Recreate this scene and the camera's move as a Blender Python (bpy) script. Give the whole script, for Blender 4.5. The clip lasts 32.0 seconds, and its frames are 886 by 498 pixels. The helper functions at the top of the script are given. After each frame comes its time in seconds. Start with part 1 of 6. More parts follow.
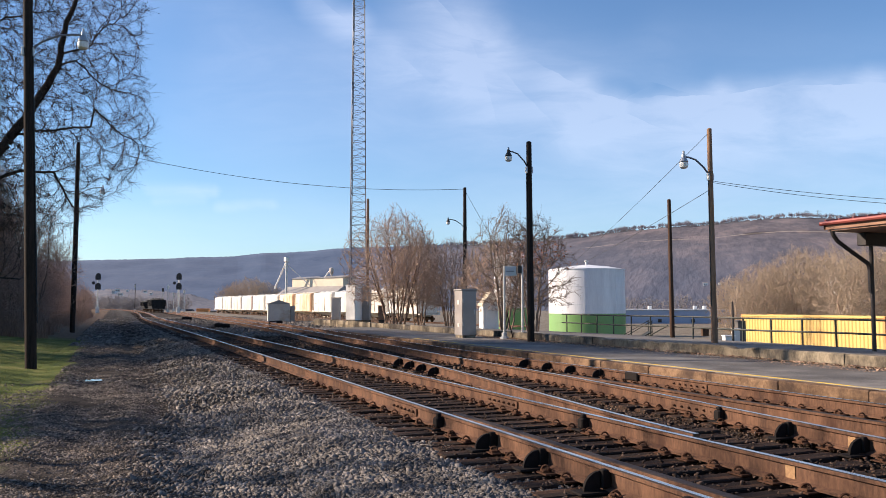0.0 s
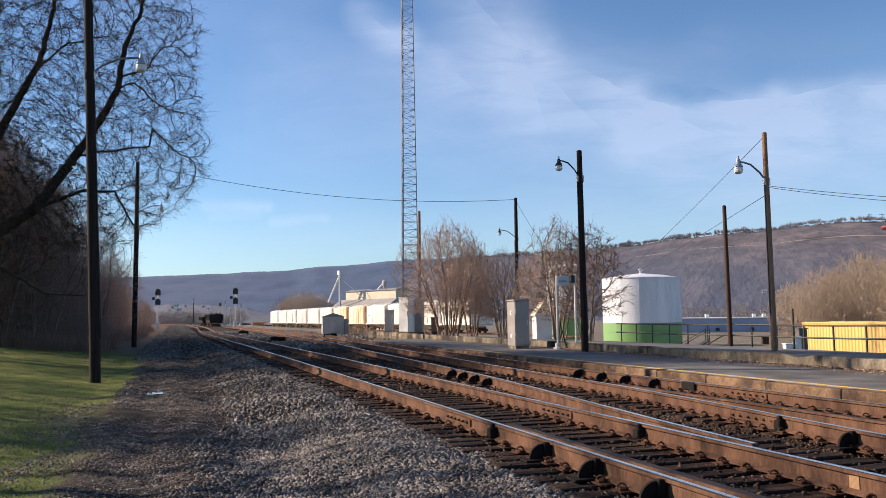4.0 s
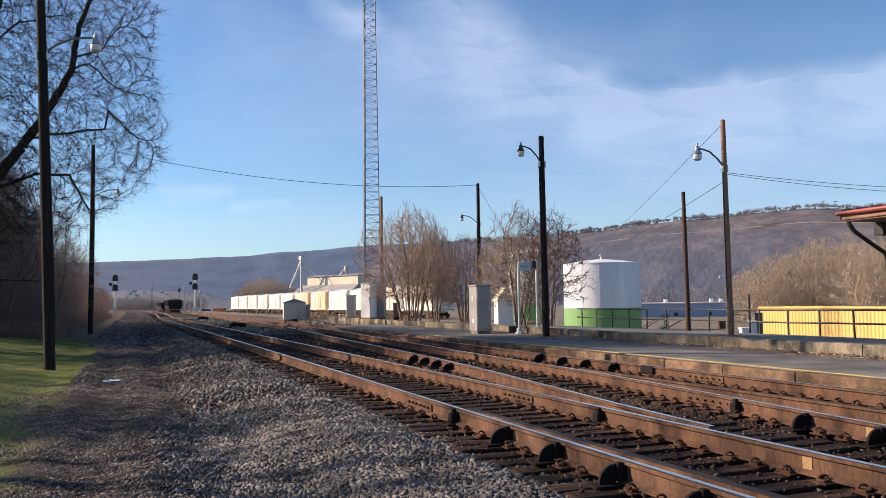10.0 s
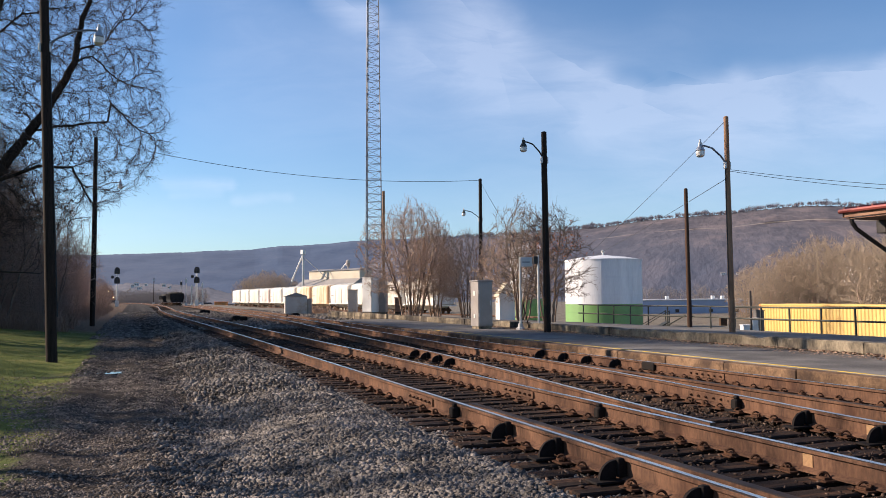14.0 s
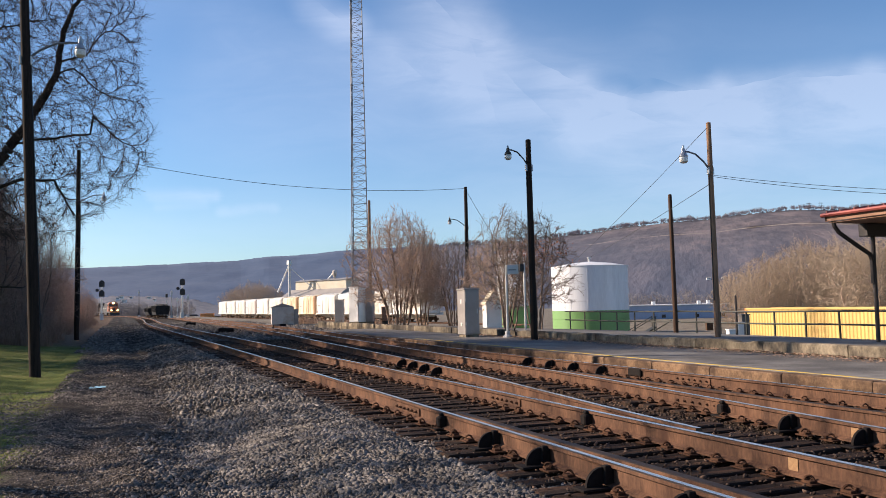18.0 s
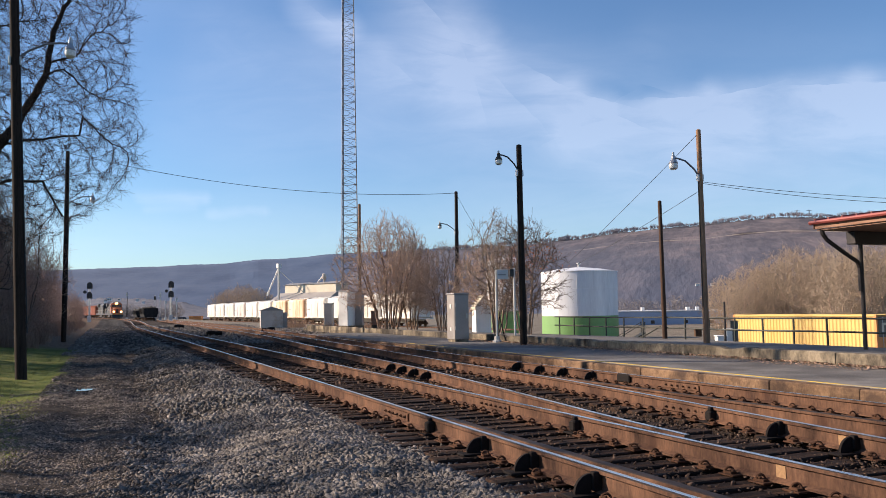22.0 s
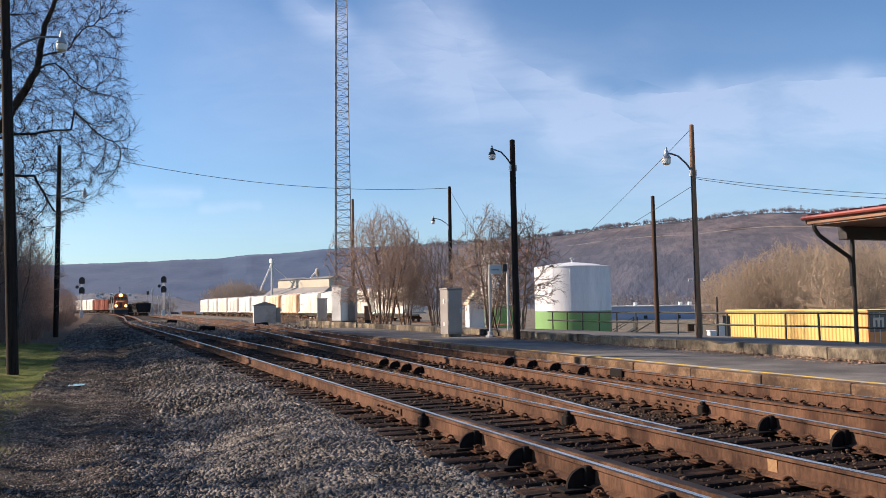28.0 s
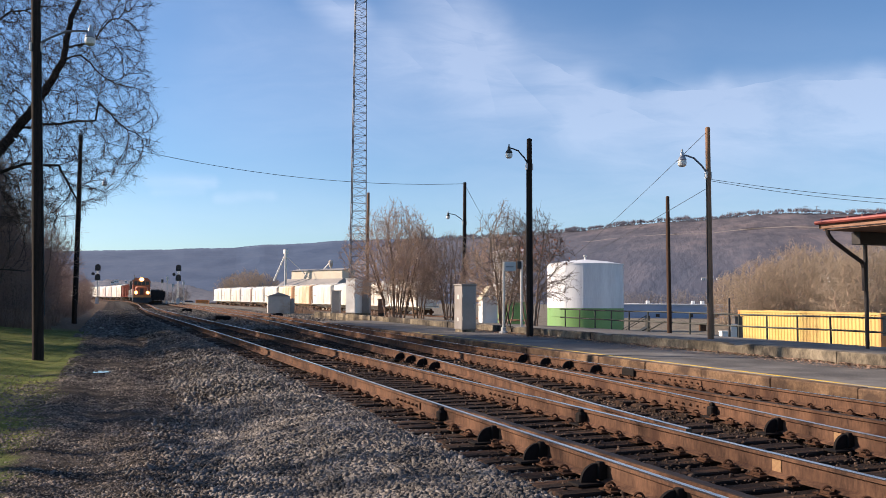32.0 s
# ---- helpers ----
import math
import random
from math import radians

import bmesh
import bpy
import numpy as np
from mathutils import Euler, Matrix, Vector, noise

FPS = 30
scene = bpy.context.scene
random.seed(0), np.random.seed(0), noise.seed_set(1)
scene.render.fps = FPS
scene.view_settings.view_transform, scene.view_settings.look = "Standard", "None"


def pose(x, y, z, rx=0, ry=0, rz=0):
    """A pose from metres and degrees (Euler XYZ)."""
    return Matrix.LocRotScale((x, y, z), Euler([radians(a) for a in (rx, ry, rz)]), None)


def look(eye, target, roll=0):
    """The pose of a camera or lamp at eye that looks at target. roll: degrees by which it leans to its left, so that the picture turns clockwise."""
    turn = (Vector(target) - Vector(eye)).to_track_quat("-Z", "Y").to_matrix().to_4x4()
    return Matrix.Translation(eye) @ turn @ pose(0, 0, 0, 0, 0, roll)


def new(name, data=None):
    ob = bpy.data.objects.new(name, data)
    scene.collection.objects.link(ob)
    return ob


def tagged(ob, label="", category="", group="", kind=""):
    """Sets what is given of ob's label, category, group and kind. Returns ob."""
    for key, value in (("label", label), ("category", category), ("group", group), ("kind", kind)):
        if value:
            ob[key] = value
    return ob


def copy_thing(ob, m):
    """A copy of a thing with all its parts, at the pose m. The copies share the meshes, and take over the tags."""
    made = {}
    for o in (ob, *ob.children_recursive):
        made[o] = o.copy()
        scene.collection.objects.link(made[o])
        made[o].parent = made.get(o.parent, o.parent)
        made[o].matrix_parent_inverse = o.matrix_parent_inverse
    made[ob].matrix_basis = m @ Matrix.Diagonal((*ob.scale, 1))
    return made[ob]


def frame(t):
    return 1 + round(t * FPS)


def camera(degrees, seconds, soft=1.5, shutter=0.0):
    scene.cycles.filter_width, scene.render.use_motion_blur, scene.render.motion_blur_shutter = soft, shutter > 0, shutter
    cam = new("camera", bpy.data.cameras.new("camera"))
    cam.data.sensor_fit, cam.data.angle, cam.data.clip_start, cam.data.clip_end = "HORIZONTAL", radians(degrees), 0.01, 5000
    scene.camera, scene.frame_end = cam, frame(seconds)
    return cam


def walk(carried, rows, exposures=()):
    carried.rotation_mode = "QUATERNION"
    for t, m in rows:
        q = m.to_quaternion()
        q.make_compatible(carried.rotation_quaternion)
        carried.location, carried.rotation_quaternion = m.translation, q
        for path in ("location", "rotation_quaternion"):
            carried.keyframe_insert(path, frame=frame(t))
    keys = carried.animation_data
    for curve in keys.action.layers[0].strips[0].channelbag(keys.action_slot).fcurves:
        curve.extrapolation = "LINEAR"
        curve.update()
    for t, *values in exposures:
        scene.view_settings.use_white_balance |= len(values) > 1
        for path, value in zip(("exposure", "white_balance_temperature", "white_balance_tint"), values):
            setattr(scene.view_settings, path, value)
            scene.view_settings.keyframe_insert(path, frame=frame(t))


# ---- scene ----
cam = camera(56.3, 32.0, soft=0.6)
PATH = [
    (0, (0.003, 0.007, 1.249), (0.741, 1.861, 1.385), -0.0),
    (0.5, (0.008, 0.001, 1.241), (0.758, 1.85, 1.382), -0.1),
    (1, (0.016, 0.006, 1.249), (0.78, 1.849, 1.393), -0.2),
    (1.5, (0.027, 0.01, 1.247), (0.817, 1.841, 1.397), -0.4),
    (2, (0.026, 0.007, 1.243), (0.818, 1.84, 1.373), -0.4),
    (2.5, (0.035, 0.029, 1.245), (0.825, 1.862, 1.371), -0.3),
    (3, (0.052, 0.045, 1.25), (0.848, 1.874, 1.39), -0.2),
    (3.5, (0.041, 0.026, 1.245), (0.818, 1.861, 1.413), -0.6),
    (4, (-0.002, -0.039, 1.242), (0.618, 1.856, 1.406), -0.7),
    (4.5, (-0.114, -0.205, 1.262), (0.46, 1.707, 1.383), -0.9),
    (6.5, (-0.037, -0.093, 1.239), (0.588, 1.803, 1.356), -0.8),
    (7, (-0.025, -0.074, 1.242), (0.609, 1.819, 1.364), -0.7),
    (7.5, (-0.028, -0.069, 1.244), (0.615, 1.821, 1.366), -0.9),
    (8, (0.005, -0.024, 1.231), (0.67, 1.857, 1.36), -0.6),
    (8.5, (0.016, -0.015, 1.233), (0.698, 1.86, 1.363), -0.7),
    (9, (0.022, -0.014, 1.233), (0.717, 1.857, 1.361), -0.7),
    (9.5, (0.028, -0.004, 1.236), (0.732, 1.864, 1.358), -0.7),
    (10, (0.022, -0.002, 1.237), (0.728, 1.865, 1.365), -0.8),
    (10.5, (0.027, -0.001, 1.241), (0.73, 1.866, 1.372), -0.9),
    (11, (0.033, 0.032, 1.247), (0.798, 1.875, 1.384), -1.0),
    (11.5, (0.024, 0.009, 1.241), (0.732, 1.874, 1.38), -0.5),
    (12, (0.015, -0.01, 1.241), (0.699, 1.864, 1.385), -0.3),
    (12.5, (0.01, -0.027, 1.237), (0.68, 1.852, 1.378), -0.4),
    (13, (0.005, -0.04, 1.239), (0.671, 1.841, 1.379), -0.8),
    (13.5, (0.0, -0.042, 1.242), (0.667, 1.84, 1.357), -0.7),
    (14, (0.018, -0.004, 1.237), (0.72, 1.865, 1.353), -0.4),
    (14.5, (0.034, 0.03, 1.241), (0.773, 1.886, 1.332), -0.4),
    (16.5, (0.046, -0.006, 1.24), (0.762, 1.857, 1.362), -1.7),
    (17, (0.046, -0.011, 1.24), (0.761, 1.852, 1.37), -1.7),
    (17.5, (0.046, -0.003, 1.236), (0.768, 1.857, 1.367), -1.2),
    (18, (0.042, -0.005, 1.243), (0.774, 1.851, 1.379), -1.2),
    (18.5, (0.047, 0.004, 1.239), (0.795, 1.854, 1.379), -1.0),
    (19, (0.039, -0.005, 1.242), (0.802, 1.838, 1.386), -1.1),
    (19.5, (0.041, -0.001, 1.247), (0.811, 1.839, 1.394), -1.2),
    (20, (0.034, -0.011, 1.245), (0.803, 1.829, 1.39), -0.8),
    (20.5, (0.048, 0.001, 1.246), (0.816, 1.843, 1.379), -1.1),
    (21, (0.046, 0.007, 1.245), (0.81, 1.85, 1.377), -1.3),
    (21.5, (0.047, 0.004, 1.247), (0.805, 1.85, 1.384), -0.9),
    (22, (0.047, 0.006, 1.249), (0.801, 1.852, 1.395), -0.8),
    (22.5, (0.037, -0.002, 1.243), (0.784, 1.848, 1.385), -0.3),
    (23, (0.039, 0.0, 1.243), (0.783, 1.851, 1.387), -0.3),
    (23.5, (0.043, 0.003, 1.244), (0.789, 1.853, 1.39), -0.4),
    (24, (0.041, -0.001, 1.247), (0.793, 1.847, 1.394), -0.3),
    (24.5, (0.048, 0.0, 1.245), (0.804, 1.846, 1.395), -0.4),
    (25, (0.048, -0.003, 1.25), (0.807, 1.841, 1.401), -0.5),
    (25.5, (0.049, 0.0, 1.246), (0.809, 1.843, 1.402), -0.5),
    (27.5, (0.046, -0.003, 1.252), (0.815, 1.837, 1.403), -1.0),
    (28, (0.054, 0.012, 1.245), (0.823, 1.853, 1.379), -0.8),
    (28.5, (0.048, 0.008, 1.248), (0.816, 1.85, 1.376), -0.8),
    (29, (0.051, 0.02, 1.251), (0.819, 1.862, 1.38), -0.7),
    (29.5, (0.058, 0.034, 1.249), (0.811, 1.882, 1.373), -0.1),
    (30, (0.04, 0.013, 1.253), (0.772, 1.871, 1.367), -0.7),
    (30.5, (0.044, 0.004, 1.25), (0.776, 1.861, 1.37), -0.6),
    (31, (0.047, 0.012, 1.242), (0.781, 1.868, 1.364), -0.4),
    (31.5, (-0.002, -0.112, 1.259), (0.739, 1.742, 1.381), -0.3),
    (32, (-0.187, -0.302, 1.31), (0.554, 1.552, 1.429), 0.4),
]
walk(cam, [(t, look(eye, target, roll)) for t, eye, target, roll in PATH], [(0.0, 0.46, 6680, 17), (2.0, 0.36, 6680, 17), (3.5, 0.33, 6680, 17), (32.0, 0.33, 6680, 17)])

# ---- light ----
SUN_AZ, SUN_EL = 58.0, 25.0          # degrees towards the left of the line (+y), and above the horizon
sun_way = Vector((-math.sin(radians(SUN_AZ)) * math.cos(radians(SUN_EL)), math.cos(radians(SUN_AZ)) * math.cos(radians(SUN_EL)), math.sin(radians(SUN_EL))))
sun = new("sun", bpy.data.lights.new("sun", "SUN"))
sun.data.energy, sun.data.angle, sun.data.color = 7.0, radians(0.55), (1.0, 0.86, 0.68)
sun.matrix_world = look(sun_way * 100, (0, 0, 0))
scene.view_settings.exposure = 0.33

world = bpy.data.worlds.new("sky")
scene.world = world
world.use_nodes = True
wt = world.node_tree
wt.nodes.clear()


def wn(kind, **values):
    n = wt.nodes.new(kind)
    for k, v in values.items():
        n.inputs[k].default_value = v
    return n


def wmath(op, a, b=None, clamp=False):
    n = wt.nodes.new("ShaderNodeMath")
    n.operation, n.use_clamp = op, clamp
    for i, v in enumerate((a, b)):
        if v is None:
            continue
        if isinstance(v, (int, float)):
            n.inputs[i].default_value = v
        else:
            wt.links.new(v, n.inputs[i])
    return n.outputs[0]


sky = wt.nodes.new("ShaderNodeTexSky")
sky.sky_type, sky.sun_disc = "NISHITA", False
sky.sun_elevation, sky.sun_rotation = radians(SUN_EL), radians(-SUN_AZ)
sky.air_density, sky.dust_density, sky.ozone_density = 1.0, 0.3, 4.0
tc = wt.nodes.new("ShaderNodeTexCoord")
# thin cirrus: soft drawn-out strokes over a warped flat chart of the sky, fixed in the world
def wvec(op, a, b=None, scale=None):
    n = wt.nodes.new("ShaderNodeVectorMath")
    n.operation = op
    for i, v in enumerate((a, b)):
        if v is None:
            continue
        if isinstance(v, tuple):
            n.inputs[i].default_value = v
        else:
            wt.links.new(v, n.inputs[i])
    if scale is not None:
        if isinstance(scale, (int, float)):
            n.inputs["Scale"].default_value = scale
        else:
            wt.links.new(scale, n.inputs["Scale"])
    return n.outputs["Value"] if op in ("DOT_PRODUCT", "LENGTH") else n.outputs[0]


HEAD, RISE = radians(21.7), radians(3.9)
ahead = (math.sin(HEAD) * math.cos(RISE), math.cos(HEAD) * math.cos(RISE), math.sin(RISE))
across = (math.cos(HEAD), -math.sin(HEAD), 0.0)
upward = tuple(Vector(across).cross(Vector(ahead)))
way = tc.outputs["Generated"]
deep = wmath("MAXIMUM", wvec("DOT_PRODUCT", way, ahead), 0.08)
chart = wt.nodes.new("ShaderNodeCombineXYZ")
wt.links.new(wmath("DIVIDE", wvec("DOT_PRODUCT", way, across), deep), chart.inputs[0])
wt.links.new(wmath("DIVIDE", wvec("DOT_PRODUCT", way, upward), deep), chart.inputs[1])
swirl = wn("ShaderNodeTexNoise", Scale=5.0, Detail=5.0, Roughness=0.6)
wt.links.new(chart.outputs[0], swirl.inputs["Vector"])
bent = wvec("ADD", chart.outputs[0], wvec("SCALE", wvec("SUBTRACT", swirl.outputs["Color"], (0.5, 0.5, 0.5)), None, 0.034))
total = 0.0


def stroke(x0, y0, x1, y1, left, right, gain):
    """A soft streak between two places of the chart, in thousandths of its unit, with its own width to either side."""
    global total
    a, d = Vector((x0 / 1000, y0 / 1000, 0)), Vector(((x1 - x0) / 1000, (y1 - y0) / 1000, 0))
    rel = wvec("SUBTRACT", bent, tuple(a))
    h = wmath("DIVIDE", wvec("DOT_PRODUCT", rel, tuple(d)), d.length_squared, True)
    away = wvec("SUBTRACT", rel, wvec("SCALE", tuple(d), None, h))
    side = wmath("GREATER_THAN", wvec("DOT_PRODUCT", away, (-d.y, d.x, 0.0)), 0.0)
    wide = wmath("ADD", right * 1.5 / 1000, wmath("MULTIPLY", side, (left - right) * 1.5 / 1000))
    f = wmath("SUBTRACT", 1.0, wmath("DIVIDE", wvec("LENGTH", away), wide), True)
    total = wmath("ADD", total, wmath("MULTIPLY", wmath("MULTIPLY", wmath("MULTIPLY", f, f), wmath("SUBTRACT", 3.0, wmath("MULTIPLY", f, 2.0))), gain))


# the long bright sheet with a crisp upper edge
for row in ((4, 350, 32, 262, 44, 95, 0.58), (32, 262, 66, 224, 36, 90, 0.42), (66, 224, 168, 194, 26, 70, 0.50), (168, 194, 208, 172, 20, 60, 0.50), (208, 172, 160, 146, 36, 20, 0.30), (-5, 192, 132, 137, 100, 110, 0.30), (64, 137, 270, 100, 100, 100, 0.28)):
    stroke(*row)
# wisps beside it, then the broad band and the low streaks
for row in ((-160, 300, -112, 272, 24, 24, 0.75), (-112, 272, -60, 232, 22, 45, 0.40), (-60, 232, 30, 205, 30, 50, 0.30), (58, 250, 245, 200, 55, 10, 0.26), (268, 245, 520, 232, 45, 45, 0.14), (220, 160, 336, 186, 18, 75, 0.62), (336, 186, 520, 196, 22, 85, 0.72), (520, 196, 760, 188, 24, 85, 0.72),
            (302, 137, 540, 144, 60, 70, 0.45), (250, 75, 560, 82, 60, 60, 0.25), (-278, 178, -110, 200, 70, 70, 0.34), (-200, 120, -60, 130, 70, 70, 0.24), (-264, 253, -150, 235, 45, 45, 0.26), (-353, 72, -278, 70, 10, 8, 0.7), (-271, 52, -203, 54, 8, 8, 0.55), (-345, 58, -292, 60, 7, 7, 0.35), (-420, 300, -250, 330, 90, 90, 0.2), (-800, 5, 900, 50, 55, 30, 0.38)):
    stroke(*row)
stretch = wt.nodes.new("ShaderNodeMapping")
stretch.inputs["Rotation"].default_value = (0, 0, radians(18))
stretch.inputs["Scale"].default_value = (1.2, 5.0, 1)
wt.links.new(bent, stretch.inputs["Vector"])
wisps = wn("ShaderNodeTexNoise", Scale=5.0, Detail=7.0, Roughness=0.62, Distortion=0.5)
wt.links.new(stretch.outputs[0], wisps.inputs["Vector"])
thick = wmath("MULTIPLY", total, wmath("MULTIPLY", wmath("ADD", wisps.outputs["Fac"], 0.06), 1.25, True), True)
veil = wn("ShaderNodeMix")
veil.data_type = "RGBA"
veil.inputs["B"].default_value = (6.6, 7.5, 8.8, 1)
wt.links.new(wmath("MULTIPLY", thick, 0.33), veil.inputs["Factor"])
tint = wn("ShaderNodeMix")
tint.data_type, tint.blend_type = "RGBA", "MULTIPLY"
tint.inputs["Factor"].default_value = 1.0
tint.inputs["B"].default_value = (0.84, 1.0, 1.08, 1)
wt.links.new(sky.outputs[0], tint.inputs["A"])
wt.links.new(tint.outputs["Result"], veil.inputs["A"])
back = wn("ShaderNodeBackground", Strength=0.115)
wt.links.new(veil.outputs["Result"], back.inputs["Color"])
wout = wt.nodes.new("ShaderNodeOutputWorld")
wt.links.new(back.outputs[0], wout.inputs[0])


# ---- materials ----
class Tree:
    """Small node-tree builder for one material."""

    def __init__(self, name):
        self.m = bpy.data.materials.new(name)
        self.m.use_nodes = True
        self.t = self.m.node_tree
        self.b = self.t.nodes["Principled BSDF"]
        self.co = self.t.nodes.new("ShaderNodeTexCoord").outputs["Object"]
        self.geo = self.t.nodes.new("ShaderNodeNewGeometry")
        self.info = self.t.nodes.new("ShaderNodeObjectInfo")

    def link(self, a, b):
        self.t.links.new(a, b)
        return self

    def noise(self, scale, detail=4, rough=0.55, stretch=(1, 1, 1), world=False, distort=0.0):
        mp = self.t.nodes.new("ShaderNodeMapping")
        mp.inputs["Scale"].default_value = stretch
        self.link(self.geo.outputs["Position"] if world else self.co, mp.inputs["Vector"])
        n = self.t.nodes.new("ShaderNodeTexNoise")
        n.inputs["Scale"].default_value, n.inputs["Detail"].default_value, n.inputs["Roughness"].default_value = scale, detail, rough
        n.inputs["Distortion"].default_value = distort
        self.link(mp.outputs[0], n.inputs["Vector"])
        return n.outputs["Fac"]

    def ramp(self, fac, stops):
        r = self.t.nodes.new("ShaderNodeValToRGB")
        el = r.color_ramp.elements
        while len(el) < len(stops):
            el.new(0.5)
        for e, (p, c) in zip(el, stops):
            e.position = p
            e.color = (*c, 1) if not isinstance(c, (int, float)) else (c, c, c, 1)
        self.link(fac, r.inputs[0])
        return r.outputs[0]

    def mix(self, fac, a, b, blend="MIX"):
        n = self.t.nodes.new("ShaderNodeMix")
        n.data_type, n.blend_type = "RGBA", blend
        for v, s in ((fac, n.inputs["Factor"]), (a, n.inputs["A"]), (b, n.inputs["B"])):
            if isinstance(v, (int, float)):
                s.default_value = v
            elif isinstance(v, tuple):
                s.default_value = (*v, 1)
            else:
                self.link(v, s)
        return n.outputs["Result"]

    def math(self, op, a, b=0.0, clamp=False):
        n = self.t.nodes.new("ShaderNodeMath")
        n.operation, n.use_clamp = op, clamp
        for i, v in enumerate((a, b)):
            if isinstance(v, (int, float)):
                n.inputs[i].default_value = v
            else:
                self.link(v, n.inputs[i])
        return n.outputs[0]

    def bump(self, height, strength, distance=0.01):
        n = self.t.nodes.new("ShaderNodeBump")
        n.inputs["Strength"].default_value, n.inputs["Distance"].default_value = strength, distance
        self.link(height, n.inputs["Height"])
        self.link(n.outputs[0], self.b.inputs["Normal"])

    def done(self, colour, rough=0.8, metal=0.0):
        for v, s in ((colour, "Base Color"), (rough, "Roughness"), (metal, "Metallic")):
            if isinstance(v, (int, float)):
                self.b.inputs[s].default_value = v
            elif isinstance(v, tuple):
                self.b.inputs[s].default_value = (*v, 1)
            else:
                self.link(v, self.b.inputs[s])
        return self.m


def surf(name, dark, light, scale=6.0, fine=60.0, rough=0.8, metal=0.0, bump=0.3, dist=0.01, stretch=(1, 1, 1), stain=None, vary=0.0, island=0.0, world=False, share=0.0):
    """A surface of two tones at two scales, with fine relief; stain: a third tone in patches; vary: change from object to object."""
    t = Tree(name)
    n1, n2 = t.noise(scale, 5, 0.6, stretch, world), t.noise(fine, 4, 0.65, stretch, world)
    both = t.math("ADD", t.math("MULTIPLY", n1, 0.6), t.math("MULTIPLY", n2, 0.4))
    c = t.ramp(both, [(0.33, dark), (0.66, light)])
    if stain:
        s = t.noise(scale * 0.37, 6, 0.7, stretch, world)
        c = t.mix(t.ramp(s, [(0.50 - share, 0.0), (0.64 - share, 0.8 + share)]), c, stain)
    if vary or island:
        k = t.info.outputs["Random"] if vary else t.geo.outputs["Random Per Island"]
        v = max(vary, island)
        c = t.mix(1.0, c, t.ramp(k, [(0.0, 1 - v), (1.0, 1 + v * 0.6)]), "MULTIPLY")
    if bump:
        t.bump(both, bump, dist)
    t.b.inputs["Specular IOR Level"].default_value = 0.5 if rough < 0.65 else 0.12
    r = t.ramp(n1, [(0.3, max(rough - 0.12, 0.05)), (0.7, min(rough + 0.1, 1.0))])
    return t.done(c, r, metal)


def glow(name, colour, strength):
    t = Tree(name)
    t.b.inputs["Emission Color"].default_value = (*colour, 1)
    t.b.inputs["Emission Strength"].default_value = strength
    return t.done(colour, 0.3)


M = {}
M["rust"] = surf("rail_rust", (0.030, 0.017, 0.013), (0.185, 0.098, 0.060), 3.2, 36, 0.85, 0.0, 0.6, 0.006, (1, 1.0, 0.3), (0.045, 0.022, 0.016))
M["steel"] = surf("rail_head", (0.52, 0.50, 0.48), (0.78, 0.76, 0.73), 3, 90, 0.30, 0.85, 0.05, 0.001, (1, 0.05, 1))
M["dull_head"] = surf("rail_head_dull", (0.020, 0.015, 0.013), (0.065, 0.048, 0.040), 3, 90, 0.68, 0.0, 0.05, 0.001, (1, 0.05, 1))
M["tie"] = surf("creosoted_timber", (0.007, 0.006, 0.005), (0.048, 0.031, 0.023), 6, 45, 0.9, 0.0, 0.9, 0.015, (0.3, 4, 2), (0.095, 0.050, 0.031), vary=0.45)
M["iron"] = surf("rusty_iron", (0.03, 0.015, 0.010), (0.105, 0.052, 0.030), 14, 90, 0.85, 0.1, 0.3, 0.003)
M["black_iron"] = surf("black_iron", (0.007, 0.006, 0.006), (0.022, 0.017, 0.015), 14, 90, 0.85, 0.0, 0.3, 0.003)
M["patch"] = surf("pale_tag", (0.25, 0.145, 0.075), (0.38, 0.23, 0.12), 30, 90, 0.7)
M["stone"] = surf("ballast_stone", (0.024, 0.022, 0.022), (0.30, 0.268, 0.238), 3, 60, 0.9, 0.0, 0.4, 0.004, island=0.5, world=True)
M["stone_brown"] = surf("stained_ballast", (0.02, 0.013, 0.010), (0.165, 0.11, 0.08), 2, 60, 0.9, 0.0, 0.4, 0.004, island=0.7, world=True)
M["gravel"] = surf("path_gravel", (0.028, 0.024, 0.022), (0.29, 0.24, 0.20), 3, 60, 0.95, 0.0, 0.3, 0.003, island=0.6, world=True)
M["asphalt"] = surf("old_asphalt", (0.065, 0.06, 0.056), (0.175, 0.165, 0.155), 0.9, 30, 0.9, 0.0, 0.35, 0.010, stain=(0.24, 0.225, 0.205), world=True)
M["paving"] = surf("grey_paving", (0.09, 0.085, 0.08), (0.19, 0.18, 0.17), 0.6, 30, 0.9, 0.0, 0.25, 0.008, stain=(0.25, 0.23, 0.20), world=True)
M["edge_stone"] = surf("platform_edge", (0.075, 0.045, 0.030), (0.31, 0.195, 0.115), 2.6, 26, 0.9, 0.0, 0.9, 0.02, stain=(0.055, 0.036, 0.028), vary=0.22, world=True, share=0.05)
M["concrete"] = surf("old_concrete", (0.060, 0.050, 0.038), (0.34, 0.28, 0.20), 2.0, 22, 0.92, 0.0, 1.0, 0.03, (1, 1.0, 0.6), (0.032, 0.029, 0.028), vary=0.3, world=True, share=0.06)
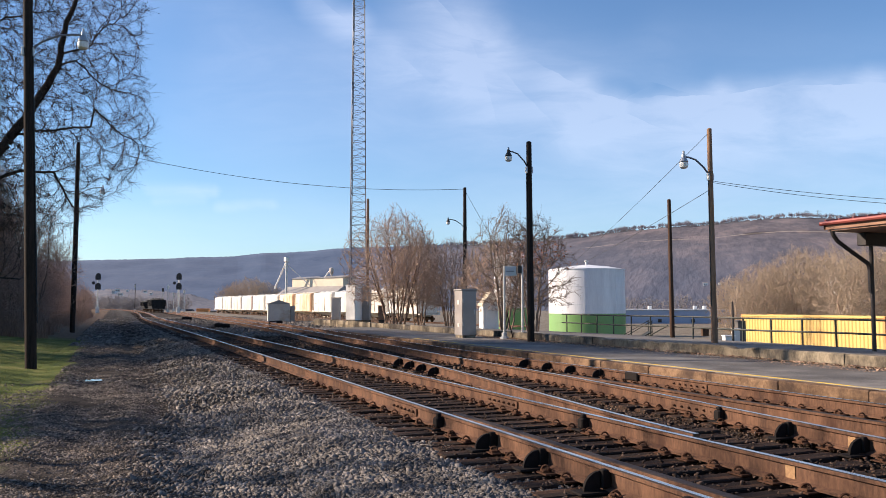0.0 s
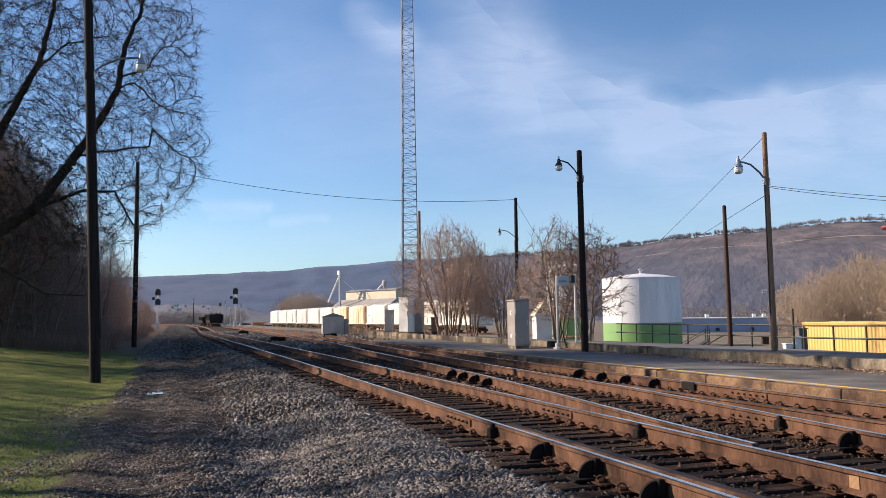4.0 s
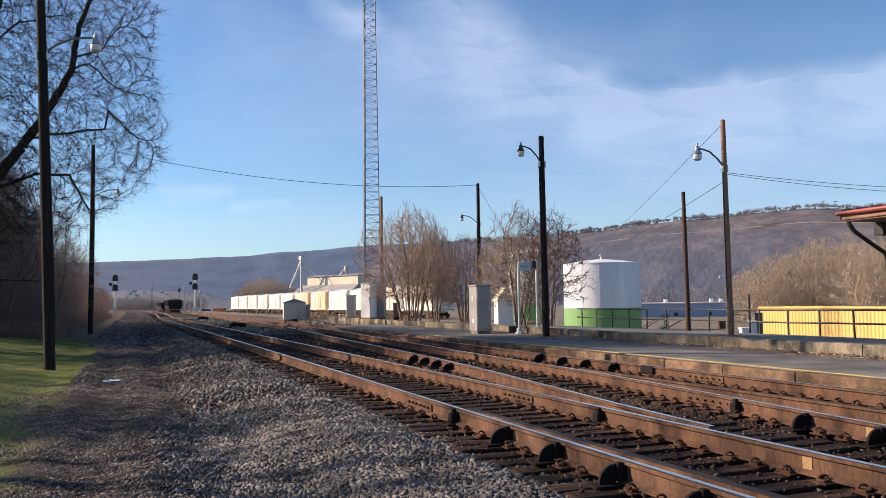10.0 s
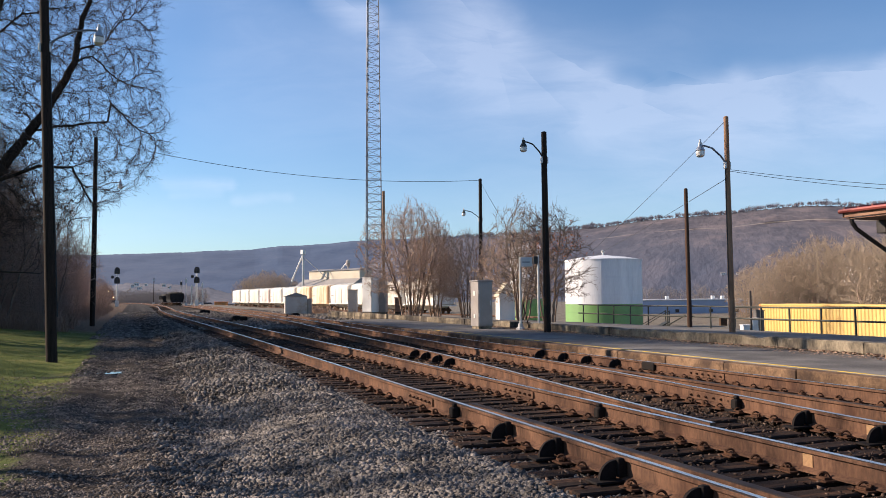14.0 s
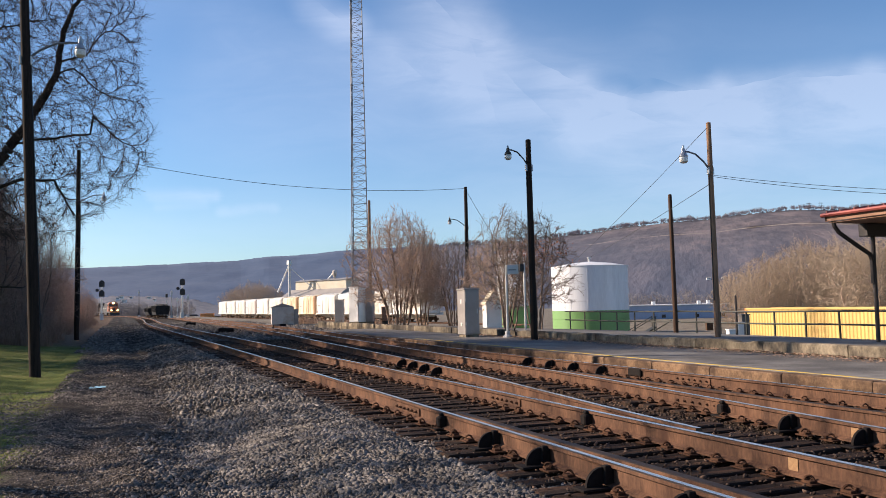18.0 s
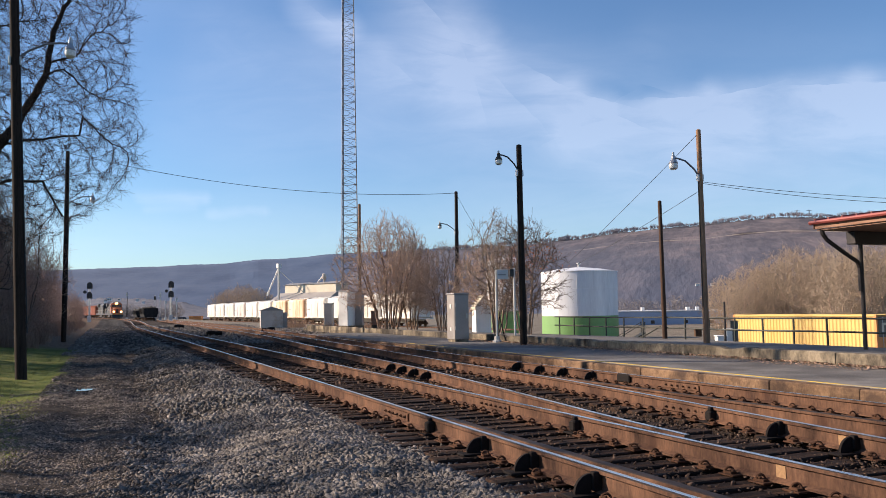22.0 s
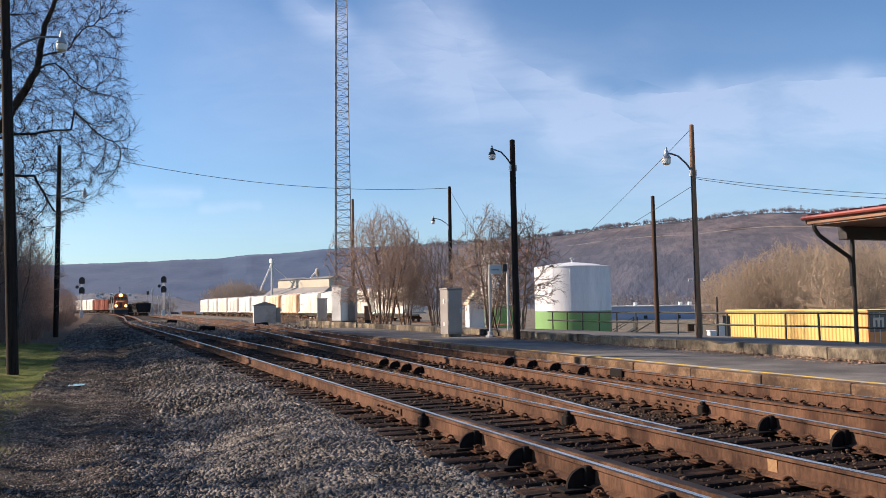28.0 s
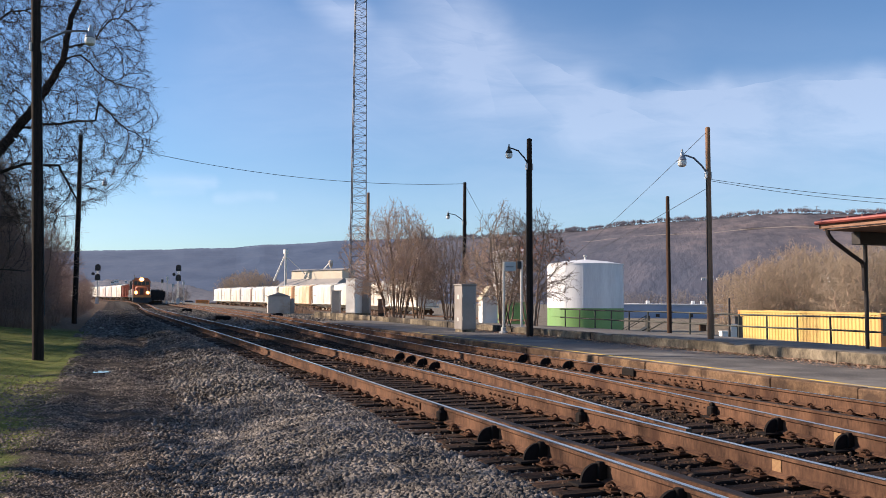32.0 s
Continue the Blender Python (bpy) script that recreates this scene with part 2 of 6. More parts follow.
M["yellow_line"] = surf("worn_yellow_paint", (0.42, 0.27, 0.05), (0.68, 0.47, 0.09), 3, 60, 0.8, stain=(0.25, 0.22, 0.18))
M["wood_pole"] = surf("dark_pole_wood", (0.010, 0.008, 0.007), (0.045, 0.032, 0.026), 5, 40, 0.9, 0.0, 0.6, 0.01, (3, 3, 0.15))
M["old_pole"] = surf("old_pole_wood", (0.03, 0.018, 0.013), (0.10, 0.06, 0.042), 5, 40, 0.85, 0.0, 0.6, 0.01, (3, 3, 0.15))
M["brown_pole"] = surf("brown_pole_wood", (0.14, 0.080, 0.050), (0.40, 0.24, 0.15), 5, 40, 0.85, 0.0, 0.6, 0.01, (3, 3, 0.15))
M["galv"] = surf("galvanised_steel", (0.38, 0.38, 0.37), (0.58, 0.58, 0.57), 4, 70, 0.5, 0.6, 0.1, 0.002)
M["tower_steel"] = surf("tower_steel", (0.11, 0.12, 0.14), (0.21, 0.22, 0.245), 2, 40, 0.6, 0.3, 0.05, 0.002)
M["cabinet"] = surf("cabinet_paint", (0.25, 0.225, 0.21), (0.36, 0.33, 0.31), 1.2, 50, 0.5, 0.25, 0.1, 0.002, stain=(0.26, 0.22, 0.19))
M["aluminium"] = surf("bare_aluminium", (0.50, 0.51, 0.52), (0.66, 0.67, 0.68), 1.5, 50, 0.4, 0.3, 0.08, 0.002)
M["hut"] = surf("hut_metal", (0.44, 0.40, 0.36), (0.58, 0.53, 0.48), 1.5, 50, 0.6, 0.2, 0.1, 0.002, stain=(0.38, 0.27, 0.19))
M["lamp_glass"] = surf("frosted_refractor", (0.60, 0.58, 0.52), (0.78, 0.76, 0.70), 20, 80, 0.25)
M["lamp_metal"] = surf("lamp_metal", (0.33, 0.34, 0.35), (0.48, 0.49, 0.50), 10, 80, 0.45, 0.6, 0.05)
M["white_tank"] = surf("white_tank_paint", (0.60, 0.61, 0.63), (0.78, 0.79, 0.80), 0.9, 12, 0.5, 0.0, 0.1, 0.01, (1, 1, 0.12), (0.52, 0.52, 0.54))
M["green_tank"] = surf("green_tank_paint", (0.13, 0.27, 0.08), (0.18, 0.34, 0.12), 0.5, 15, 0.5, 0.0, 0.08, 0.01, (1, 1, 0.3))
M["hopper_white"] = surf("grimy_white_paint", (0.58, 0.55, 0.49), (0.75, 0.725, 0.665), 0.5, 9, 0.6, 0.0, 0.1, 0.01, (1, 1, 0.3), (0.55, 0.45, 0.34), vary=0.12)
M["hopper_cream"] = surf("rust_streaked_cream_paint", (0.64, 0.52, 0.36), (0.80, 0.71, 0.55), 0.7, 9, 0.7, 0.0, 0.1, 0.01, (1, 1, 0.2), (0.40, 0.19, 0.09))
M["hopper_grey"] = surf("grey_hopper_paint", (0.48, 0.45, 0.44), (0.66, 0.62, 0.60), 0.7, 9, 0.6, 0.0, 0.1, 0.01, (1, 1, 0.3), (0.45, 0.33, 0.28))
M["truck"] = surf("truck_grime", (0.035, 0.022, 0.016), (0.12, 0.07, 0.042), 6, 50, 0.9)
M["car_black"] = surf("black_car_paint", (0.010, 0.010, 0.011), (0.035, 0.032, 0.031), 2, 30, 0.75)
M["boxcar_red"] = surf("boxcar_red", (0.17, 0.042, 0.03), (0.29, 0.08, 0.055), 0.6, 12, 0.75, 0.0, 0.1, 0.01, (1, 1, 0.3), (0.28, 0.12, 0.08), vary=0.15)
M["loco_red"] = surf("locomotive_red", (0.30, 0.075, 0.03), (0.46, 0.14, 0.055), 0.8, 12, 0.5)
M["loco_dark"] = surf("locomotive_black", (0.012, 0.011, 0.011), (0.045, 0.04, 0.038), 1.5, 20, 0.5)
M["loco_orange"] = surf("locomotive_orange", (0.48, 0.17, 0.045), (0.62, 0.25, 0.07), 1.5, 20, 0.5)
M["orange_box"] = surf("orange_paint", (0.52, 0.19, 0.05), (0.68, 0.28, 0.09), 1.5, 20, 0.6)
M["container"] = surf("yellow_container_paint", (0.50, 0.34, 0.085), (0.63, 0.45, 0.14), 0.6, 20, 0.55, 0.0, 0.1, 0.01, (1, 1, 0.3), (0.56, 0.34, 0.11))
M["container_dark"] = surf("grey_container_paint", (0.07, 0.062, 0.056), (0.14, 0.125, 0.11), 0.6, 20, 0.6)
M["rail_paint"] = surf("dark_green_rail_paint", (0.014, 0.017, 0.014), (0.045, 0.047, 0.038), 6, 60, 0.6, 0.2)
M["roof_red"] = surf("red_roof_metal", (0.15, 0.030, 0.025), (0.27, 0.06, 0.048), 0.8, 30, 0.5, 0.2, 0.1, 0.003)
M["fascia"] = surf("weathered_fascia", (0.20, 0.105, 0.07), (0.38, 0.23, 0.16), 3, 40, 0.8, 0.0, 0.3, 0.004, (3, 0.4, 3))
M["canopy_dark"] = surf("dark_brown_paint", (0.014, 0.010, 0.009), (0.04, 0.029, 0.025), 3, 40, 0.6)
M["blue_shed"] = surf("blue_grey_siding", (0.26, 0.34, 0.47), (0.36, 0.44, 0.57), 0.3, 8, 0.6)
M["white_paint"] = surf("white_paint", (0.70, 0.69, 0.66), (0.82, 0.81, 0.78), 1.0, 20, 0.6)
M["cream"] = surf("cream_siding", (0.50, 0.44, 0.34), (0.62, 0.56, 0.45), 0.4, 10, 0.7)
M["grey_roof"] = surf("grey_roof_sheet", (0.24, 0.22, 0.21), (0.34, 0.32, 0.30), 0.5, 10, 0.6, 0.3)
M["glass"] = surf("dark_window_glass", (0.015, 0.018, 0.022), (0.03, 0.035, 0.04), 3, 20, 0.1)
M["sign_white"] = surf("sign_face", (0.55, 0.53, 0.50), (0.66, 0.64, 0.60), 4, 40, 0.5)
M["ink"] = surf("grey_lettering", (0.24, 0.23, 0.23), (0.32, 0.31, 0.30), 10, 60, 0.6)
M["bark"] = surf("dark_bark", (0.018, 0.014, 0.012), (0.065, 0.05, 0.042), 4, 30, 0.95, 0.0, 0.6, 0.02, (2, 2, 0.4))
M["twig_dark"] = surf("dark_twigs", (0.030, 0.022, 0.020), (0.095, 0.070, 0.060), 2, 30, 0.95, bump=0)
M["twig_pale"] = surf("grey_buff_twigs", (0.16, 0.125, 0.10), (0.34, 0.27, 0.21), 2, 30, 0.95, bump=0)
M["shrub_wood"] = surf("shrub_bark", (0.12, 0.082, 0.062), (0.32, 0.225, 0.17), 2, 30, 0.95, bump=0)
M["thicket_wood"] = surf("thicket_bark", (0.09, 0.068, 0.055), (0.26, 0.20, 0.165), 2, 30, 0.95, bump=0)
M["twig"] = surf("grey_brown_twigs", (0.08, 0.06, 0.052), (0.19, 0.145, 0.12), 2, 30, 0.95, bump=0)
M["twig_tan"] = surf("tan_twigs", (0.27, 0.205, 0.15), (0.45, 0.355, 0.265), 0.8, 30, 0.95, bump=0)
M["thicket"] = surf("thicket_twigs", (0.205, 0.138, 0.112), (0.385, 0.268, 0.218), 0.8, 30, 0.95, bump=0)
M["twig_brown"] = surf("warm_brown_twigs", (0.30, 0.21, 0.16), (0.52, 0.385, 0.30), 0.8, 30, 0.95, bump=0)
M["twig_grey"] = surf("pale_grey_twigs", (0.16, 0.145, 0.145), (0.28, 0.255, 0.25), 0.8, 30, 0.95, bump=0)
M["twig_red"] = surf("russet_leaves", (0.28, 0.10, 0.05), (0.45, 0.19, 0.10), 2, 30, 0.9, bump=0, island=0.4)
M["weed"] = surf("dead_bank_weeds", (0.17, 0.105, 0.080), (0.33, 0.215, 0.160), 1.2, 30, 0.95, bump=0, island=0.2, world=True)
M["reed"] = surf("dead_weeds", (0.26, 0.16, 0.11), (0.48, 0.33, 0.23), 1.2, 30, 0.95, bump=0, island=0.4, world=True)
M["grass"] = surf("winter_grass", (0.09, 0.115, 0.025), (0.30, 0.265, 0.085), 1.1, 30, 0.9, bump=0, island=0.45, world=True)
M["wire"] = surf("black_cable", (0.015, 0.015, 0.016), (0.03, 0.03, 0.032), 10, 60, 0.6)
M["puddle"] = surf("still_water", (0.03, 0.028, 0.025), (0.05, 0.045, 0.04), 2, 20, 0.05, bump=0.0)
M["head_light"] = glow("headlight_glow", (1.0, 0.70, 0.32), 12.0)
# Orange glare round the train's lights, for added discs that are no lamps.
M["reflector"] = glow("lamp_glare", (1.0, 0.42, 0.12), 1.6)

# ---- shape builders ----
class Geo:
    """Vertices, faces and face materials of one mesh."""

    def __init__(self):
        self.v, self.f, self.k = [], [], []

    def add(self, verts, faces, k=0):
        o = len(self.v)
        self.v.extend([tuple(p) for p in verts])
        self.f.extend([tuple(i + o for i in q) for q in faces])
        self.k.extend([k] * len(faces))
        return self

    def box(self, x0, x1, y0, y1, z0, z1, c=0.0, k=0):
        """A box with chamfered edges."""
        if c <= 0:
            vs = [(x, y, z) for x in (x0, x1) for y in (y0, y1) for z in (z0, z1)]
            return self.add(vs, [(0, 1, 3, 2), (4, 6, 7, 5), (0, 4, 5, 1), (2, 3, 7, 6), (0, 2, 6, 4), (1, 5, 7, 3)], k)
        rings = []
        for z, i in ((z0, c), (z0 + c, 0), (z1 - c, 0), (z1, c)):
            a, b, d, e = x0 + i, x1 - i, y0 + i, y1 - i
            q = c * 0.7
            rings.append([(a + q, d, z), (b - q, d, z), (b, d + q, z), (b, e - q, z), (b - q, e, z), (a + q, e, z), (a, e - q, z), (a, d + q, z)])
        return self.loft(rings, True, True, k)

    def loft(self, rings, closed=True, caps=True, k=0):
        n = len(rings[0])
        fs = []
        for r in range(len(rings) - 1):
            for i in range(n if closed else n - 1):
                j = (i + 1) % n
                fs.append((r * n + i, r * n + j, (r + 1) * n + j, (r + 1) * n + i))
        if caps:
            fs.append(tuple(range(n - 1, -1, -1)))
            fs.append(tuple((len(rings) - 1) * n + i for i in range(n)))
        return self.add([p for r in rings for p in r], fs, k)

    def lathe(self, prof, n=16, at=(0, 0, 0), k=0, caps=True):
        rings = [[(at[0] + r * math.cos(2 * math.pi * i / n), at[1] + r * math.sin(2 * math.pi * i / n), at[2] + z) for i in range(n)] for r, z in prof]
        return self.loft(rings, True, caps, k)

    def tube(self, pts, r, n=6, k=0):
        """A round bar along points; r: one radius, or one a point."""
        pts = [Vector(p) for p in pts]
        rs = r if isinstance(r, (list, tuple)) else [r] * len(pts)
        rings, ref = [], None
        for i, p in enumerate(pts):
            d = (pts[min(i + 1, len(pts) - 1)] - pts[max(i - 1, 0)]).normalized()
            if ref is None:
                ref = Vector((0, 0, 1)) if abs(d.z) < 0.9 else Vector((1, 0, 0))
            u = d.cross(ref).normalized()
            w = u.cross(d)
            ref = w
            rings.append([p + (u * math.cos(2 * math.pi * a / n) + w * math.sin(2 * math.pi * a / n)) * rs[i] for a in range(n)])
        return self.loft(rings, True, True, k)

    def mesh(self, name, *mats):
        me = bpy.data.meshes.new(name)
        me.from_pydata(self.v, [], self.f)
        for m in mats:
            me.materials.append(m)
        if len(mats) > 1:
            me.polygons.foreach_set("material_index", self.k)
        me.update()
        return me


def smooth(ob, angle=40):
    ob.data.polygons.foreach_set("use_smooth", [True] * len(ob.data.polygons))
    ob.data.set_sharp_from_angle(angle=radians(angle))
    return ob


def part(name, geo, material, parent, label="", at=None, round_=False):
    """Links a shape as one mesh object under a thing or under a part."""
    me = geo if isinstance(geo, bpy.types.Mesh) else geo.mesh(name, *(material if isinstance(material, (list, tuple)) else (material,)))
    ob = new(name, me)
    ob.parent = parent
    if at is not None:
        ob.matrix_basis = at if isinstance(at, Matrix) else Matrix.Translation(at)
    if round_:
        smooth(ob)
    return tagged(ob, label)


def thing(name, label, category, at=(0, 0, 0), turn=0.0, group="", kind=""):
    ob = new(name)
    ob.empty_display_size = 0.1
    ob.matrix_basis = pose(*at, 0, 0, turn)
    return tagged(ob, label, category, group, kind)


def solid(name, geo, material, label, category, group="", kind="", at=None, round_=False):
    ob = part(name, geo, material, None, label, at, round_)
    return tagged(ob, "", category, group, kind)


def sheet_mesh(name, verts, faces, *mats):
    """A mesh straight from arrays: verts (n, 3), faces (m, 3 or 4)."""
    me = bpy.data.meshes.new(name)
    n, w = faces.shape
    me.vertices.add(len(verts))
    me.vertices.foreach_set("co", verts.astype(np.float32).ravel())
    me.loops.add(n * w)
    me.loops.foreach_set("vertex_index", faces.astype(np.int32).ravel())
    me.polygons.add(n)
    me.polygons.foreach_set("loop_start", np.arange(0, n * w, w, dtype=np.int32))
    me.polygons.foreach_set("loop_total", np.full(n, w, dtype=np.int32))
    for m in mats:
        me.materials.append(m)
    me.update(calc_edges=True)
    return me


def ss(a, b, x):
    t = np.clip((np.asarray(x, float) - a) / (b - a), 0, 1)
    return t * t * (3 - 2 * t)


# ---- ground ----
rng = np.random.default_rng(7)


def bow(y):
    """The slight bow of the main track towards the left."""
    y = np.asarray(y, float)
    return -0.72 * np.exp(-((y - 82) / 42.0) ** 2)


def heap(x, y):
    """Low heaps of tipped ballast, drawn out across the path: 1 on a crest, -1 in a hollow."""
    p = y * 1.62 + 0.55 * x + 1.2 * np.sin(y * 0.53) + 0.5 * np.sin(x * 1.3 + y * 0.21)
    return np.sin(p + 0.45 * np.sin(p)) * (0.75 + 0.25 * np.sin(y * 0.37 + 1.0))


def ground_z(x, y):
    x, y = np.asarray(x, float), np.asarray(y, float)
    u = x - bow(y)
    z = np.full(np.broadcast(x, y).shape, -0.44)
    z = z + 0.10 * np.clip(-1.7 - u, 0, 20) * ss(0, 25, y + 10)                      # grass bank
    z = z + 0.22 * ss(1.15 - 0.35 * heap(x, y), 2.3, u) + 0.12 * heap(x, y) * ss(0.1, 1.5, u) * (1 - ss(2.5, 3.0, u)) - 0.040 * ss(2.8, 3.3, u)                                                   # ballast shoulder
    z = z - 1.15 * ss(19.5, 25, x) * ss(45, 75, y) - 1.8 * ss(22.4, 25.0, x) * (1 - ss(45, 75, y)) - 0.7 * ss(31, 42, x) * ss(45, 75, y)
    z = z - 0.9 * ss(200, 500, y)
    z = z + 0.03 * np.sin(u * 5.1 + 0.4 * np.sin(y * 0.3)) * ss(-1.4, -0.8, u) * (1 - ss(0.8, 1.4, u))
    z = z + 0.014 * np.sin(x * 7.3 + y * 3.1) * np.sin(y * 4.7 - x * 2.2) * (np.abs(y) < 40) * (u < 3)
    return z


def axis(*runs):
    return np.unique(np.concatenate([np.linspace(a, b, n) for a, b, n in runs]))


gx = axis((-4500, -300, 12), (-300, -40, 16), (-40, -6, 18), (-6, 3.2, 78), (3.2, 11, 14), (11, 46, 36), (46, 300, 16), (300, 4500, 12))
gy = axis((-4500, -200, 8), (-200, -10, 10), (-10, 3, 14), (3, 30, 150), (30, 110, 210), (110, 420, 40), (420, 4500, 16))
GX, GY = np.meshgrid(gx, gy)
gv = np.stack([GX, GY, ground_z(GX, GY)], -1).reshape(-1, 3)
nx, ny = len(gx), len(gy)
gi = (np.arange(ny - 1)[:, None] * nx + np.arange(nx - 1)[None, :]).ravel()
gf = np.stack([gi, gi + 1, gi + nx + 1, gi + nx], -1)


def ground_material():
    t = Tree("ground_cover")
    sx = t.t.nodes.new("ShaderNodeSeparateXYZ")
    t.link(t.geo.outputs["Position"], sx.inputs[0])
    wob = t.math("MULTIPLY", t.math("SUBTRACT", t.noise(0.9, 5, 0.65, world=True), 0.5), 1.5)
    x = t.math("ADD", sx.outputs[0], wob)
    fine, mid, big = t.noise(38, 5, 0.7, world=True), t.noise(6, 5, 0.65, world=True), t.noise(0.8, 5, 0.6, world=True)
    vor = t.t.nodes.new("ShaderNodeTexVoronoi")
    vor.inputs["Scale"].default_value = 30
    t.link(t.geo.outputs["Position"], vor.inputs["Vector"])
    peb = t.ramp(vor.outputs["Distance"], [(0.0, 1.25), (0.55, 0.45)])
    path = t.ramp(t.math("ADD", t.math("MULTIPLY", fine, 0.5), t.math("MULTIPLY", mid, 0.5)), [(0.38, (0.033, 0.028, 0.025)), (0.52, (0.11, 0.09, 0.076)), (0.64, (0.28, 0.23, 0.195))])
    path = t.mix(1.0, path, peb, "MULTIPLY")
    mud = t.ramp(t.noise(0.9, 6, 0.7, (0.5, 1.0, 1), world=True), [(0.42, 0.0), (0.54, 0.9)])
    path = t.mix(mud, path, t.mix(1.0, path, (0.40, 0.38, 0.37), "MULTIPLY"))
    # Ramp kept dark: shade in the gaps between loose stones is painted here.
    stone = t.mix(1.0, t.ramp(fine, [(0.32, (0.022, 0.020, 0.019)), (0.66, (0.15, 0.135, 0.12))]), peb, "MULTIPLY")
    brown = t.mix(1.0, t.ramp(fine, [(0.32, (0.026, 0.018, 0.014)), (0.66, (0.13, 0.095, 0.07))]), peb, "MULTIPLY")
    grass = t.ramp(t.math("ADD", t.math("MULTIPLY", fine, 0.45), t.math("MULTIPLY", big, 0.55)), [(0.36, (0.04, 0.062, 0.015)), (0.5, (0.10, 0.125, 0.027)), (0.64, (0.25, 0.215, 0.08))])
    yard = t.ramp(t.math("ADD", t.math("MULTIPLY", mid, 0.5), t.math("MULTIPLY", big, 0.5)), [(0.36, (0.10, 0.085, 0.068)), (0.64, (0.27, 0.235, 0.185))])

    def edge(a, b):
        n = t.t.nodes.new("ShaderNodeMapRange")
        n.interpolation_type = "SMOOTHSTEP"
        n.inputs["From Min"].default_value, n.inputs["From Max"].default_value = a, b
        t.link(x, n.inputs["Value"])
        return n.outputs[0]
    def along(a, b):
        n = t.t.nodes.new("ShaderNodeMapRange")
        n.interpolation_type = "SMOOTHSTEP"
        n.inputs["From Min"].default_value, n.inputs["From Max"].default_value = a, b
        t.link(t.math("ADD", sx.outputs[1], t.math("MULTIPLY", wob, 4.0)), n.inputs["Value"])
        return n.outputs[0]
    grass = t.mix(along(43, 49), grass, t.ramp(mid, [(0.35, (0.085, 0.055, 0.038)), (0.65, (0.20, 0.135, 0.09))]))
    c = t.mix(edge(-1.35, -0.95), grass, path)
    c = t.mix(edge(0.9, 1.7), c, stone)
    c = t.mix(edge(2.9, 3.4), c, brown)
    c = t.mix(edge(9.5, 13.0), c, yard)
    h = t.math("ADD", t.math("MULTIPLY", fine, 0.6), t.math("MULTIPLY", peb, 0.4))
    t.bump(h, 0.8, 0.03)
    t.b.inputs["Specular IOR Level"].default_value = 0.1
    return t.done(c, 0.95)


ground = new("ground", sheet_mesh("ground", gv, gf, ground_material()))
tagged(ground, "gravel path, grass verge and stained ballast ground", "ground", kind="structure")


def pebbles(name, material, n, x0, x1, y0, y1, s0, s1, label, pull=1.0, sink=0.25, dz=0.0, soft=0.0):
    """Loose stones of uneven six-sided shape, denser near y0."""
    x = rng.uniform(x0, x1, n) + rng.normal(0, soft, n)
    y = y0 + (y1 - y0) * rng.uniform(0, 1, n) ** pull
    if name == "path_gravel":
        bare = np.sin(y * 1.9 + 1.3 * np.sin(x * 2.1)) + np.sin(x * 2.7 + y * 0.8) > rng.normal(-0.7, 0.6, n)
        x, y = x[bare], y[bare]
        n = len(x)
    s = rng.uniform(s0, s1, n) * rng.choice([0.7, 1.0, 1.0, 1.3], n)
    cube = np.array([(a, b, c) for a in (-1, 1) for b in (-1, 1) for c in (-1, 1)], float)
    v = cube[None] * s[:, None, None] * 0.5 * rng.uniform(0.25, 1.35, (n, 8, 3)) * np.array([1.4, 0.85, 0.55])
    a, b = rng.uniform(0, 6.28, n), rng.uniform(-0.7, 0.7, n)
    ca, sa, cb, sb = np.cos(a), np.sin(a), np.cos(b), np.sin(b)
    vx, vy, vz = v[..., 0], v[..., 1], v[..., 2]
    vx, vz = vx * cb[:, None] - vz * sb[:, None], vx * sb[:, None] + vz * cb[:, None]
    vx, vy = vx * ca[:, None] - vy * sa[:, None], vx * sa[:, None] + vy * ca[:, None]
    z = ground_z(x, y) + s * sink + dz
    v = np.stack([vx + x[:, None], vy + y[:, None], vz + z[:, None]], -1).reshape(-1, 3)
    q = np.array([(0, 1, 3, 2), (4, 6, 7, 5), (0, 4, 5, 1), (2, 3, 7, 6), (1, 5, 7, 3)])
    f = (q[None] + (np.arange(n) * 8)[:, None, None]).reshape(-1, 4)
    return tagged(new(name, sheet_mesh(name, v, f, material)), label, "gravel", kind="stuff")


pebbles("ballast_stones", M["stone"], 64000, 1.0, 3.3, 3.5, 12.0, 0.018, 0.042, "loose pale grey crushed ballast on the shoulder", 1.0, 0.25, 0.0, 0.38)
pebbles("ballast_stones", M["stone"], 20000, 1.1, 3.2, 12.0, 40.0, 0.026, 0.056, "loose pale grey crushed ballast farther along the shoulder", 1.4, 0.25, 0.0, 0.2)
pebbles("ballast_stones", M["stone_brown"], 24000, 3.1, 10.3, 3.0, 15.0, 0.012, 0.034, "rust-stained crushed ballast between the rails", 1.2, 0.25, 0.012)
pebbles("ballast_stones", M["stone_brown"], 9000, 3.1, 10.3, 15.0, 40.0, 0.035, 0.075, "rust-stained ballast between the farther rails", 1.3, 0.25, 0.012)
pebbles("ballast_stones", M["stone_brown"], 7000, 3.1, 10.2, 3.2, 17.0, 0.010, 0.028, "small stones and rust flakes strewn over the ties", 1.2, 0.2, 0.062)
pebbles("path_gravel", M["gravel"], 52000, -1.8, 1.6, 6.0, 20.0, 0.008, 0.030, "small brown gravel strewn over the path", 1.2, 0.0, 0.0, 0.35)
